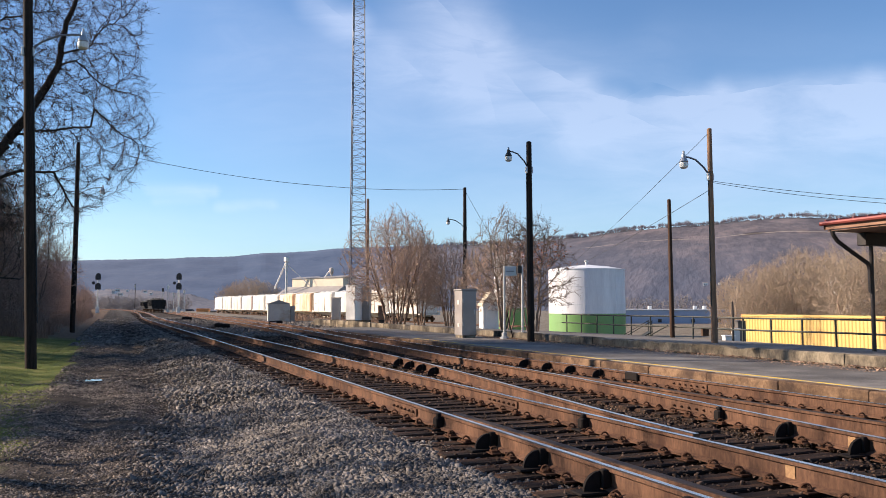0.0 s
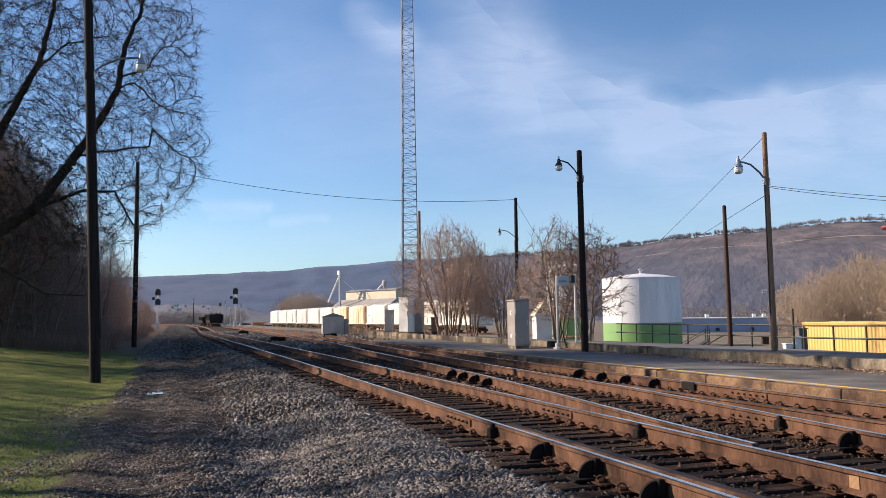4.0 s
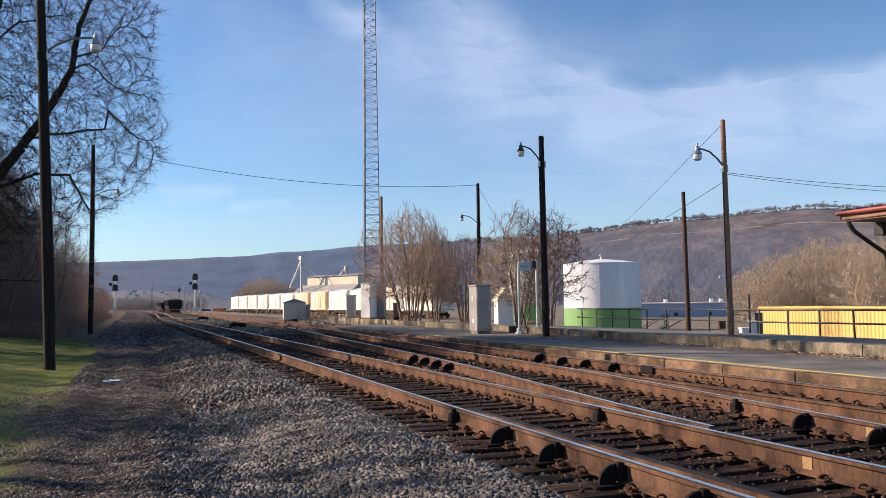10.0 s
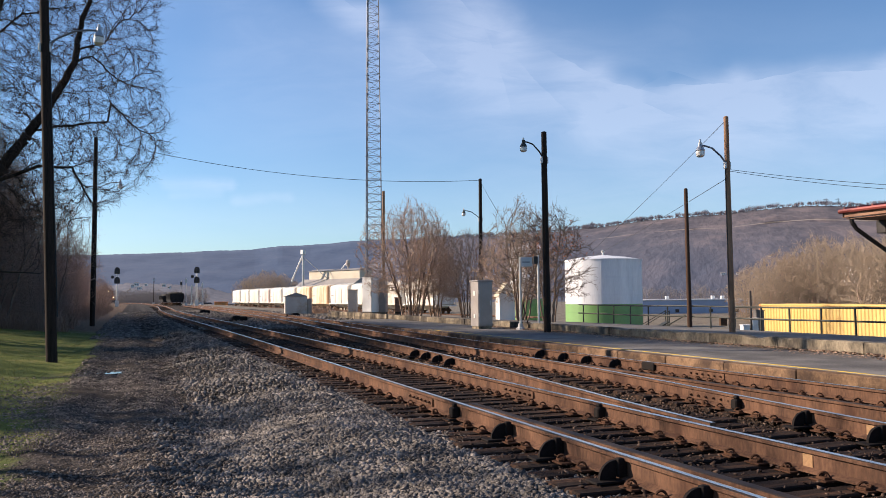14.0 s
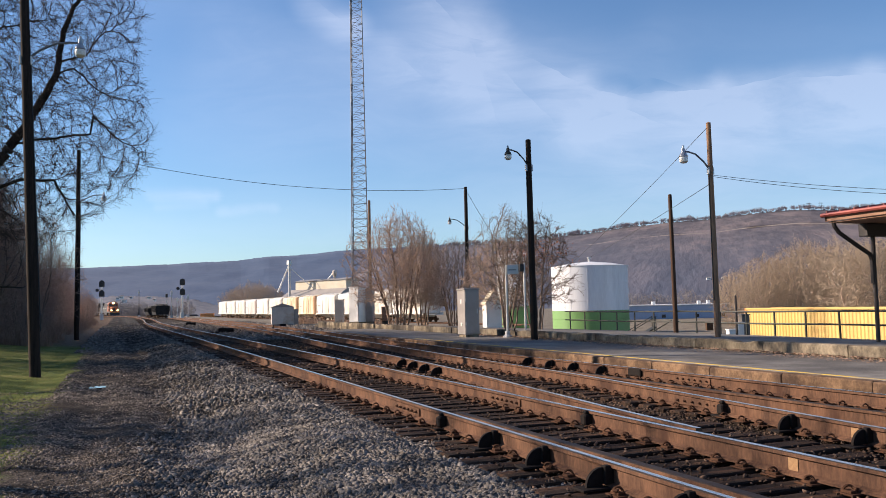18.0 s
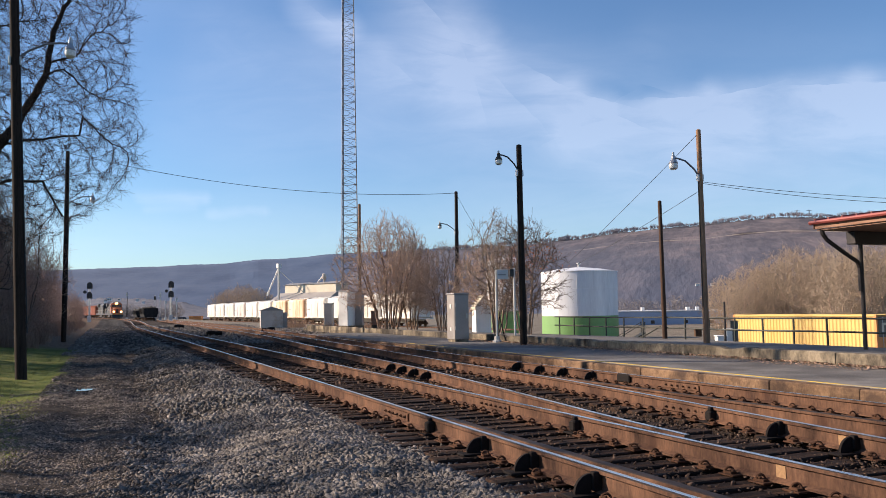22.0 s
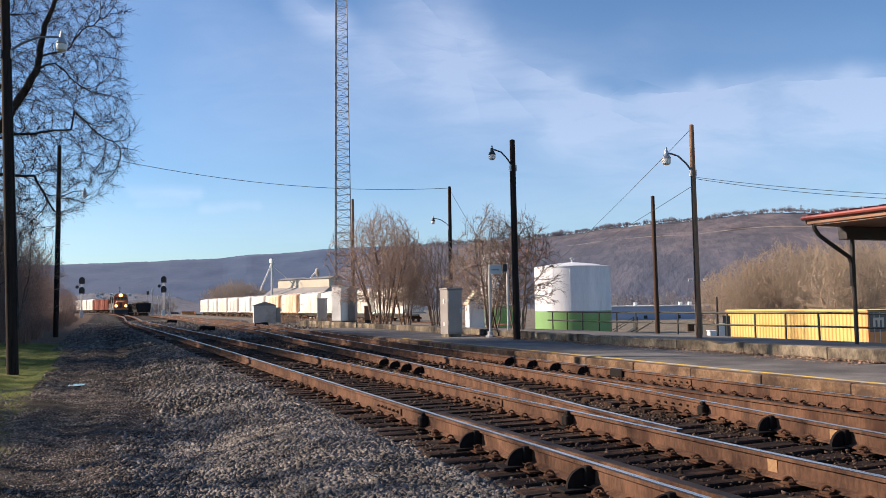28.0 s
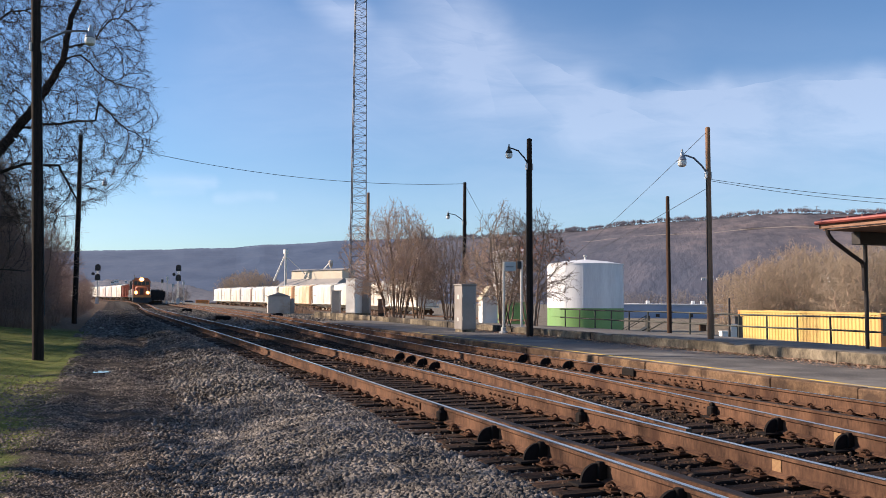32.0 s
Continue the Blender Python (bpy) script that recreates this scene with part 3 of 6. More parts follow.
pebbles("path_gravel", M["gravel"], 14000, -1.2, 1.6, 18.0, 46.0, 0.02, 0.045, "small brown gravel farther along the path", 1.3, 0.1)
pebbles("ballast_stones", M["stone"], 9000, 1.0, 3.3, -6.0, 3.5, 0.03, 0.06, "loose pale ballast on the shoulder beside the camera", 1.0, 0.25, 0.0, 0.3)
pebbles("ballast_stones", M["stone"], 9000, 3.1, 15.0, 40.0, 110.0, 0.06, 0.14, "pale grey ballast between the far rails", 1.5, 0.2, 0.03)
pebbles("path_gravel", M["stone"], 9000, -1.6, 3.0, 38.0, 110.0, 0.05, 0.11, "grey gravel along the distant path", 1.4, 0.1)


def blades(name, n, x0, x1, y0, y1, h0, h1, material, label, category, pull=1.3, fall=1.0):
    x = x1 - (x1 - x0) * rng.uniform(0, 1, n) ** fall
    y = y0 + (y1 - y0) * rng.uniform(0, 1, n) ** pull
    x = x + 0.35 * np.sin(y * 1.3) * (x > x1 - 0.6)
    z, h, a = ground_z(x, y) - 0.01, rng.uniform(h0, h1, n), rng.uniform(0, 6.28, n)
    w, lean = np.minimum(h * 0.07, 0.006) + 0.002, h * rng.uniform(0.1, 0.7, n)
    dx, dy = np.cos(a), np.sin(a)
    la = rng.uniform(0, 6.28, n)
    p = [np.stack([x - dx * w, y - dy * w, z], -1), np.stack([x + dx * w, y + dy * w, z], -1),
         np.stack([x - dx * w * 0.7 + np.cos(la) * lean * 0.4, y - dy * w * 0.7 + np.sin(la) * lean * 0.4, z + h * 0.6], -1),
         np.stack([x + dx * w * 0.7 + np.cos(la) * lean * 0.4, y + dy * w * 0.7 + np.sin(la) * lean * 0.4, z + h * 0.6], -1),
         np.stack([x + np.cos(la) * lean, y + np.sin(la) * lean, z + h], -1)]
    v = np.stack(p, 1).reshape(-1, 3)
    i = np.arange(n)[:, None] * 5
    f = np.concatenate([i + np.array([[0, 1, 3]]), i + np.array([[0, 3, 2]]), i + np.array([[2, 3, 4]])])
    return tagged(new(name, sheet_mesh(name, v, f, material)), label, category, kind="stuff")


blades("grass", 46000, -8.0, -1.15, 7.0, 44.0, 0.015, 0.05, M["grass"], "short yellow-green winter grass beside the path", "grass", 1.5)

# ---- tracks ----
RAIL_H = 0.185


def rail_profile(w=0.036, point=1.0):
    """Half-inch flat-bottomed rail section, its head at z = 0; first the head, then down one side."""
    return [(-w, -0.006), (-w + 0.008, 0.0), (-w * 0.55, 0.001), (w * 0.35, 0.001), (w - 0.008, 0.0), (w, -0.006), (w, -0.034), (0.010, -0.046), (0.009, -0.145), (0.068, -0.170), (0.068, -RAIL_H),
            (-0.068, -RAIL_H), (-0.068, -0.170), (-0.009, -0.145), (-0.010, -0.046), (-w, -0.034)]


def rail(xs, parent, y0, y1, head="steel", w=0.036, step=1.0, label="", worn=(2,)):
    """One rail along y; xs(y) gives its place across."""
    n = max(int((y1 - y0) / step), 2)
    prof, g = rail_profile(w), Geo()
    m = len(prof)
    ys = np.linspace(y0, y1, n + 1)
    if y1 > 60:
        ys = np.concatenate([np.arange(y0, 60, step), np.linspace(60, y1, max(int((y1 - 60) / 6), 2))])
    rings = []
    for y in ys:
        d = float(xs(y + 0.05) - xs(y - 0.05)) / 0.1
        c = 1 / math.sqrt(1 + d * d)
        x = float(xs(y))
        rings.append([(x + px * c, y - px * d * c, pz) for px, pz in prof])
    g.loft(rings, True, True, 0)
    for i in range(len(rings) - 1):
        for j in (worn if head == "steel" else (0, 1, 2, 3, 4)):
            g.k[i * m + j] = 1
        if head == "steel":
            for j in (0, 1, 2, 3, 4):
                if j not in worn:
                    g.k[i * m + j] = 2
    return part("rail", g, (M["rust"], M[head], M["dull_head"]), parent, label)


def line(*pts):
    ys, xs = [p[0] for p in pts], [p[1] for p in pts]

    def f(y):
        return sum(np.interp(y + o, ys, xs) for o in (-2.0, -1.0, 0.0, 1.0, 2.0)) / 5
    return f


CURVE_Y, CURVE_R = 212.0, 620.0


def main_centre(y):
    """Centre line of the main track: straight, then bending away to the left."""
    y = np.asarray(y, float)
    return 4.42 + bow(y) - np.clip(y - CURVE_Y, 0, 400) ** 2 / (2 * CURVE_R) + 0.45 * ss(90, 160, y)


rail_a = lambda y: main_centre(y) - 0.76
rail_b = lambda y: main_centre(y) + 0.76
rail_b2 = line((-5, 5.2), (6.6, 5.26), (9.7, 5.61), (12, 5.88), (15.3, 6.25), (19.7, 6.55), (26.4, 6.88), (32, 7.2), (43, 7.9), (60, 8.5), (85, 9.0), (120, 9.3), (170, 9.4))
rail_c = line((-6, 5.75), (5.8, 6.78), (8, 7.03), (11, 7.38), (14, 7.62), (18, 7.74), (21, 7.93), (28.6, 8.42), (39.5, 8.95), (48, 9.3), (75, 10.1), (120, 10.7), (170, 10.9))
rail_d = line((-6, 9.12), (20, 9.12), (25, 9.32), (30, 9.55), (40, 10.1), (48, 10.6), (75, 11.6), (120, 12.2), (170, 12.4))
rail_e = line((-6, 7.74), (8, 7.74), (12, 7.745), (16, 7.70))
rail_p = line((-6, 3.99), (4.4, 3.81), (8.9, 3.755), (12, 3.74))

main_track = thing("railway_track", "rust-brown main railway track on dark timber ties", "railway track", kind="structure")
rail(rail_a, main_track, -8, 420, "steel", 0.038, 1.0, "near running rail with a bright worn head", (2, 3))
rail(rail_b, main_track, -8, 420, "steel", 0.038, 1.0, "running rail with a broad bright worn head", (1, 2, 3))
rail(rail_p, main_track, -6, 9.0, "dull_head", 0.047, 1.0, "dark switch point rail lying against the running rail")
cross_track = thing("railway_track", "rusty crossover track leaving the main line by a turnout", "railway track", kind="structure")
rail(rail_b2, cross_track, 6.7, 170, "steel", 0.036, 1.0, "curved closure rail", (1, 2, 3))
rail(rail_c, cross_track, -6, 170, "steel", 0.036, 1.0, "curved stock rail", (1, 2, 3))
side_track = thing("railway_track", "rusty siding track beside the platform", "railway track", kind="structure")
rail(rail_e, side_track, -6, 13.4, "dull_head", 0.034, 1.0, "dull switch point rail")
rail(rail_d, side_track, -6, 170, "steel", 0.036, 1.0, "rail beside the platform edge")

# timbers: one mesh a length, each an object of its own near the camera, joined farther off
tie_mesh = {}


def tie_shape(length):
    if length not in tie_mesh:
        tie_mesh[length] = Geo().box(-length / 2, length / 2, -0.115, 0.115, -0.17, 0.0, 0.012).mesh("tie", M["tie"])
    return tie_mesh[length]


dice = random.Random(5)
TIE_Z = -RAIL_H - 0.018


def tie(parent, x0, x1, y):
    length = round((x1 - x0) * 4) / 4
    c = (x0 + x1) / 2 + dice.uniform(-0.06, 0.06)
    part("tie", tie_shape(length), None, parent, "", pose(c, y, TIE_Z + dice.uniform(-0.012, 0.004), 0, dice.uniform(-0.4, 0.4), dice.uniform(-1.2, 1.2)))


far_ties = {main_track: Geo(), cross_track: Geo(), side_track: Geo()}
y = -5.9
while y < 165:
    s = float(bow(y))
    wide = y < 15
    if y < 52:
        tie(main_track, 3.08 + s, (6.6 if wide else 5.75) + s, y)
        if y < 22:
            tie(side_track, 6.95 if wide else 7.0, 9.85, y + 0.11)
        elif y < 52:
            tie(cross_track, float(rail_b2(y)) - 0.35, float(rail_d(y)) + 0.55, y + 0.13)
    else:
        far_ties[main_track].box(3.1 + s, 5.7 + s, y - 0.11, y + 0.11, TIE_Z - 0.16, TIE_Z)
        far_ties[cross_track].box(float(rail_b2(y)) - 0.5, float(rail_d(y)) + 0.5, y - 0.11, y + 0.11, TIE_Z - 0.16, TIE_Z)
    y += (0.355 if y < 16 else 0.50) + dice.uniform(-0.03, 0.03)
for tr, g in far_ties.items():
    if g.v:
        tagged(part("far_ties", g, M["tie"], tr, "distant timber ties"), kind="stuff")

# plates, spring clips, bolts and braces
plate_mesh = Geo().box(-0.17, 0.17, -0.09, 0.09, -0.016, 0.0, 0.004).mesh("tie_plate", M["iron"])


def clip_shape():
    pts = []
    for i in range(15):
        a = -0.5 + i / 14 * 5.2
        pts.append((0.046 + 0.030 * math.cos(a) + 0.012 * i / 14, -0.04 + 0.08 * i / 14, 0.024 + 0.030 * math.sin(a)))
    g = Geo().tube(pts, 0.010, 5)
    g.box(0.03, 0.09, -0.05, 0.05, -0.005, 0.022, 0.004)
    return g.mesh("rail_clip", M["iron"])


clip_mesh = clip_shape()
spike_mesh = Geo().box(-0.009, 0.009, -0.009, 0.009, -0.02, 0.030).box(-0.018, 0.022, -0.015, 0.015, 0.030, 0.046, 0.005).mesh("spike", M["iron"])


def fasten(parent, xs, y0, y1, step, side=(1, -1), plates=True):
    y = y0
    while y < y1:
        x = float(xs(y))
        if plates:
            part("tie_plate", plate_mesh, None, parent, "", pose(x, y, -RAIL_H - 0.001, 0, 0, dice.uniform(-2, 2)))
        for q in side:
            part("rail_clip", clip_mesh, None, parent, "", pose(x + q * 0.055, y + dice.uniform(-0.02, 0.02), -RAIL_H - 0.004, 0, 0, (0 if q > 0 else 180) + dice.uniform(-14, 14)))
        for q in (-1, 1):
            if dice.random() < 0.8:
                part("spike", spike_mesh, None, parent, "", pose(x + q * dice.uniform(0.09, 0.16), y + dice.uniform(-0.07, 0.07), -RAIL_H - 0.004, dice.uniform(-20, 20), dice.uniform(-20, 20), dice.uniform(0, 360)))
        y += step + dice.uniform(-0.03, 0.03)


fasten(main_track, rail_b, 3.6, 13, 0.355, (-1,))
fasten(main_track, rail_b, 13, 20, 0.50, (-1,))
fasten(main_track, rail_a, 8.6, 16, 0.50, (-1,))
fasten(main_track, rail_a, 3.6, 8.6, 0.355, (-1,), True)
fasten(cross_track, rail_c, 5.0, 14, 0.355, (-1, 1))
fasten(cross_track, rail_c, 14, 20, 0.50, (-1,))
fasten(cross_track, rail_b2, 9.0, 20, 0.50, (1,))
fasten(side_track, rail_d, 6.0, 20, 0.34, (-1,))
fasten(side_track, rail_e, 6.0, 12.5, 0.50, (1,))


def brace_shape():
    """A gusset standing square to the rail: a quarter disc outside, a thicker block against the web."""
    g = Geo()
    ring = [(-0.085, 0.0)] + [(-0.085 - 0.145 * math.cos(k * math.pi / 20), 0.145 * math.sin(k * math.pi / 20)) for k in range(11)]
    g.loft([[(x, v, z) for x, z in ring] for v in (-0.012, 0.016)])
    g.box(-0.080, 0.0, -0.040, 0.020, 0.012, 0.158, 0.008)
    g.box(-0.30, 0.05, -0.085, 0.085, -0.02, 0.0, 0.004)
    return g.mesh("rail_brace", M["black_iron"])


brace_mesh = brace_shape()
for tr, xs, ys in ((main_track, rail_a, (3.6, 4.6, 5.61, 6.61, 7.64)), (cross_track, rail_b2, (16.05, 17.0, 17.95, 18.9)), (cross_track, rail_c, (4.95, 6.03, 7.10)), (side_track, rail_d, (14.3, 15.4, 16.4, 17.5))):
    for y in ys:
        part("rail_brace", brace_mesh, None, tr, "black cast rail brace", pose(float(xs(y)) - 0.012, y, -RAIL_H + 0.012))
for tr, xs, y in ((cross_track, rail_c, 8.38), (main_track, rail_a, 9.1), (main_track, rail_b, 8.4)):
    clamp = Geo().box(-0.10, 0.0, -0.06, 0.05, 0.0, 0.13, 0.02).box(-0.07, 0.0, -0.03, 0.03, 0.13, 0.17, 0.01).box(-0.15, 0.03, -0.10, 0.10, -0.02, 0.0, 0.004)
    part("rail_clamp", clamp, M["black_iron"], tr, "dark bolted rail clamp", pose(float(xs(y)) - 0.012, y, -RAIL_H + 0.012))


def joint_bar(parent, xs, y, n=6):
    x = float(xs(y))
    g = Geo().box(x - 0.030, x - 0.011, y - 0.46, y + 0.46, -0.150, -0.052, 0.006)
    bar = part("joint_bar", g, M["rust"], parent, "rusty bolted joint bar")
    for i in range(n):
        b = Geo().lathe([(0.017, 0), (0.017, 0.018), (0.010, 0.022), (0.010, 0.034)], 6)
        part("bolt", b, M["iron"], bar, "", pose(x - 0.030, y - 0.38 + 0.76 * i / (n - 1), -0.098, 0, -90, 0))


joint_bar(main_track, rail_b, 10.6)
joint_bar(cross_track, rail_c, 9.0)
joint_bar(side_track, rail_d, 11.6)
joint_bar(main_track, rail_a, 10.4)
part("tag", Geo().box(0, 0.004, -0.052, 0.052, -0.05, 0.05, 0.001), M["patch"], main_track, "pale square tag on the rail web", pose(float(rail_b(5.30)) - 0.016, 5.30, -0.098))
part("tag", Geo().box(0, 0.004, -0.045, 0.045, -0.05, 0.05, 0.001), M["patch"], cross_track, "pale square tag on the rail web", pose(float(rail_c(6.22)) - 0.016, 6.22, -0.098))
# end casting on the siding rail
part("end_casting", Geo().box(9.06, 9.20, 13.05, 13.45, -0.16, -0.004, 0.02), M["black_iron"], side_track, "black casting at the rail joint")

# switch machines between the tracks
def switch_machine(x, y, turn):
    t = thing("switch_machine", "black iron switch machine beside the rails", "switch machine", (x, y, -0.24), turn, "switch machines")
    part("base_plate", Geo().box(-0.55, 0.55, -0.4, 0.4, 0.0, 0.05, 0.01), M["black_iron"], t)
    part("gear_case", Geo().box(-0.45, 0.12, -0.30, 0.30, 0.05, 0.30, 0.04), M["black_iron"], t)
    part("motor", Geo().tube([(0.12, 0, 0.18), (0.52, 0, 0.18)], 0.13, 10), M["black_iron"], t)
    part("throw_rod", Geo().tube([(-0.45, 0.1, 0.06), (-1.5, 0.1, 0.05)], 0.022, 6), M["iron"], t)
    part("cover", Geo().box(-0.40, 0.05, -0.26, 0.26, 0.30, 0.34, 0.02), M["black_iron"], t)


switch_machine(6.6, 55.5, 0)
switch_machine(11.6, 63.5, 180)
switch_machine(7.0, 88.0, 0)

# ---- platform ----
platform = solid("platform", Geo().box(10.62, 13.92, -12, 46, -0.6, 0.0, 0.01), M["asphalt"], "worn grey asphalt platform with a yellow edge line", "platform", kind="structure")
edge_mesh = Geo().box(-0.13, 0.13, -0.896, 0.896, -0.30, 0.0, 0.02).mesh("edging_stone", M["edge_stone"])
for i in range(30):
    part("edging_stone", edge_mesh, None, platform, "", pose(10.485 + dice.uniform(-0.012, 0.012), -8 + 1.8 * i, dice.uniform(-0.012, 0.0)))
part("yellow_line", Geo().box(10.66, 10.74, -8, 30, 0.0, 0.005), M["yellow_line"], platform, "worn yellow safety line")
solid("curb_wall", Geo().box(13.94, 14.16, -12, 62, -0.5, 0.02, 0.01), M["concrete"], "low old concrete kerb behind the platform", "kerb", kind="structure")


def curb_block(seed):
    r = random.Random(seed)
    rings = []
    for i in range(9):
        y = -1.19 + 2.38 * i / 8
        h, c = 0.25 - r.uniform(0, 0.016) - (0.05 if r.random() < 0.08 else 0), r.uniform(0.010, 0.035)
        x0 = -0.12 + r.uniform(-0.012, 0.02)
        rings.append([(x0, y, 0), (x0, y, h - c), (x0 + c, y, h), (0.12, y, h), (0.12, y, 0)])
    return Geo().loft(rings).mesh("curb_block", M["concrete"])


curb_meshes = [curb_block(i) for i in range(5)]
curb_top = bpy.data.objects["curb_wall"]
for i in range(30):
    part("curb_block", curb_meshes[i % 5], None, curb_top, "", pose(14.05, -10 + 2.4 * i, 0.02))
solid("upper_pavement", Geo().add([(14.18, -12, 0.20), (22.4, -12, -0.12), (22.4, 34, -0.12), (14.18, 62, 0.14), (14.18, -12, -0.7), (22.4, -12, -2.6), (22.4, 34, -2.6), (14.18, 62, -0.7)],
      [(0, 1, 2, 3), (7, 6, 5, 4), (0, 4, 5, 1), (1, 5, 6, 2), (2, 6, 7, 3), (3, 7, 4, 0)]), M["paving"], "worn grey paving above the kerb", "pavement", kind="structure")
lv = rng.uniform(0, 1, (2600, 2))
lx, ly = 13.88 - 0.9 * lv[:, 0] ** 2.4, 11.5 + 20 * lv[:, 1] ** 1.4
a = rng.uniform(0, 6.28, 2600)
s = rng.uniform(0.012, 0.03, 2600)
quad = np.array([(-1, -0.6), (1, -0.6), (1, 0.6), (-1, 0.6)])
q = quad[None] * s[:, None, None]
qx = q[..., 0] * np.cos(a)[:, None] - q[..., 1] * np.sin(a)[:, None] + lx[:, None]
qy = q[..., 0] * np.sin(a)[:, None] + q[..., 1] * np.cos(a)[:, None] + ly[:, None]
qz = 0.012 + rng.uniform(0, 0.05, (2600, 4)) * (1 - lv[:, :1] ** 2)
tagged(new("leaf_litter", sheet_mesh("leaf_litter", np.stack([qx, qy, qz], -1).reshape(-1, 3), np.arange(10400).reshape(-1, 4), M["reed"])), "dry brown fallen leaves drifted against the kerb", "leaves", kind="stuff")


# ---- distance: hills and far woods ----
M["field"] = surf("dry_field", (0.19, 0.165, 0.15), (0.29, 0.25, 0.225), 0.02, 0.3, 0.95, bump=0, world=True)
def ridge(name, material, label, profile, r0, r1, az0, az1, n, rough, seed, rows=14, foot=-3.0, kind="structure", category="hill", strip=None):
    """A wooded ridge: profile gives (azimuth from the line towards the right, elevation) in degrees."""
    az = np.linspace(az0, az1, n)
    el = np.interp(az, [p[0] for p in profile], [p[1] for p in profile])
    rr = np.random.default_rng(seed)
    bump = np.zeros(n)
    for k, amp in ((60, 0.35), (300, 0.18), (700, 0.30), (n - 1, 0.45)):
        bump += amp * np.interp(np.linspace(0, 1, n), np.linspace(0, 1, k), rr.uniform(-1, 1, k))
    vs = []
    for i in range(rows + 2):
        f = min((i - 0.65 if strip and i == strip[0] + 1 else i) / rows, 1.0)
        r = r0 + (r1 - r0) * f if i <= rows else r1 * 1.15
        h = foot + (np.tan(np.radians(el)) * r1 + 1.25 - foot) * (f ** 0.9)
        lie = rr.uniform(-1, 1, 60) if not (strip and strip[0] < i <= strip[0] + 1) else lie
        cr = np.interp(np.linspace(0, 1, n), np.linspace(0, 1, 60), lie) * rough * 0.16 * f * (f < 0.99) + bump * rough * (f > 0.99)
        h = h + cr if i <= rows else np.full(n, foot)
        rad = r + np.interp(np.linspace(0, 1, n), np.linspace(0, 1, 50), rr.uniform(-1, 1, 50)) * (r1 - r0) / rows * 0.3
        vs.append(np.stack([np.sin(np.radians(az)) * rad, np.cos(np.radians(az)) * rad, h], -1))
    v = np.concatenate(vs)
    i = (np.arange(rows + 1)[:, None] * n + np.arange(n - 1)[None]).ravel()
    f = np.stack([i, i + 1, i + n + 1, i + n], -1)
    me = sheet_mesh(name, v, f, material, M["field"], M["crest"])
    if strip:
        row, a0, a1 = strip
        k = np.zeros(len(f), np.int32)
        col = az[np.arange(n - 1)]
        k[row * (n - 1):(row + 1) * (n - 1)] = (col > a0) & (col < a1)
        k[(rows - 2) * (n - 1):] = 2
        me.polygons.foreach_set("material_index", k)
    return tagged(new(name, me), label, category, kind=kind)


def woods_material(name, a, b, c, scale, bump=0.5, slope=1.0, blue=None):
    t = Tree(name)
    mp = t.t.nodes.new("ShaderNodeMapping")
    mp.vector_type = "TEXTURE"
    mp.inputs["Rotation"].default_value = (0, 0, radians(-38))
    mp.inputs["Scale"].default_value = (1, slope, 1)
    t.link(t.geo.outputs["Position"], mp.inputs["Vector"])
    n1, n2 = t.noise(scale, 6, 0.65), t.noise(scale * 5, 4, 0.6)
    for lk in list(t.t.links):
        if lk.from_socket == t.co and lk.to_node.type == "MAPPING":
            t.link(mp.outputs[0], lk.to_socket)
    col = t.ramp(t.math("ADD", t.math("MULTIPLY", n1, 0.7), t.math("MULTIPLY", n2, 0.3)), [(0.40, a), (0.51, b), (0.62, c)])
    # blue: distance haze painted into the colour, strongest at small x
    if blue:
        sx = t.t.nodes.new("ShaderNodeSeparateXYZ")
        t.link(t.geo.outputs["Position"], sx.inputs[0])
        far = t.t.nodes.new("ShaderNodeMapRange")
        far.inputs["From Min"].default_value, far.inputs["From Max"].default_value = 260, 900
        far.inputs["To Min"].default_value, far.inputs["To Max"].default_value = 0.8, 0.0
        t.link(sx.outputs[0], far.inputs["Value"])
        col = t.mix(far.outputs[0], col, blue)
    if bump:
        t.bump(n2, bump, 4.0)
    return t.done(col, 1.0)


def sight(px, py):
    """Azimuth and elevation of a direction of the first view, in degrees."""
    a = math.atan((px - 784) / 1465.5)
    return 21.7 + math.degrees(a), math.degrees(math.atan((541 - py) / 1465.5 * math.cos(a)))


# Far ridge: the blue of distance haze is put into all three tones.
M["woods_far"] = woods_material("far_woods_painted_haze", (0.040, 0.076, 0.146), (0.050, 0.087, 0.160), (0.063, 0.099, 0.168), 0.006)
# Last tone: the blue haze painted over the ridge's left part.
M["woods_near"] = woods_material("leafless_woods_painted_haze", (0.050, 0.044, 0.056), (0.094, 0.079, 0.088), (0.155, 0.122, 0.122), 0.02, 0.6, 6.0, (0.046, 0.071, 0.124))
M["crest"] = woods_material("crest_woods", (0.045, 0.045, 0.058), (0.075, 0.07, 0.08), (0.115, 0.10, 0.10), 0.05, 0.6)
# Bluish grey cast of the haze painted into the valley woods.
M["woods_low"] = woods_material("leafless_valley_woods_hazed", (0.066, 0.075, 0.104), (0.098, 0.103, 0.130), (0.145, 0.142, 0.160), 0.12, 0.0)
crest_far = [sight(*p) for p in ((-400, 470), (0, 462), (170, 461), (300, 458), (360, 455), (420, 454), (470, 448), (520, 447), (600, 440), (700, 436), (900, 432), (1000, 440))]
crest_near = [sight(*p) for p in ((520, 560), (600, 500), (680, 450), (760, 437), (900, 430), (1000, 422), (1050, 417), (1110, 408), (1180, 402), (1260, 398), (1340, 388), (1400, 384), (1500, 386), (1568, 384), (1800, 380), (2400, 420))]
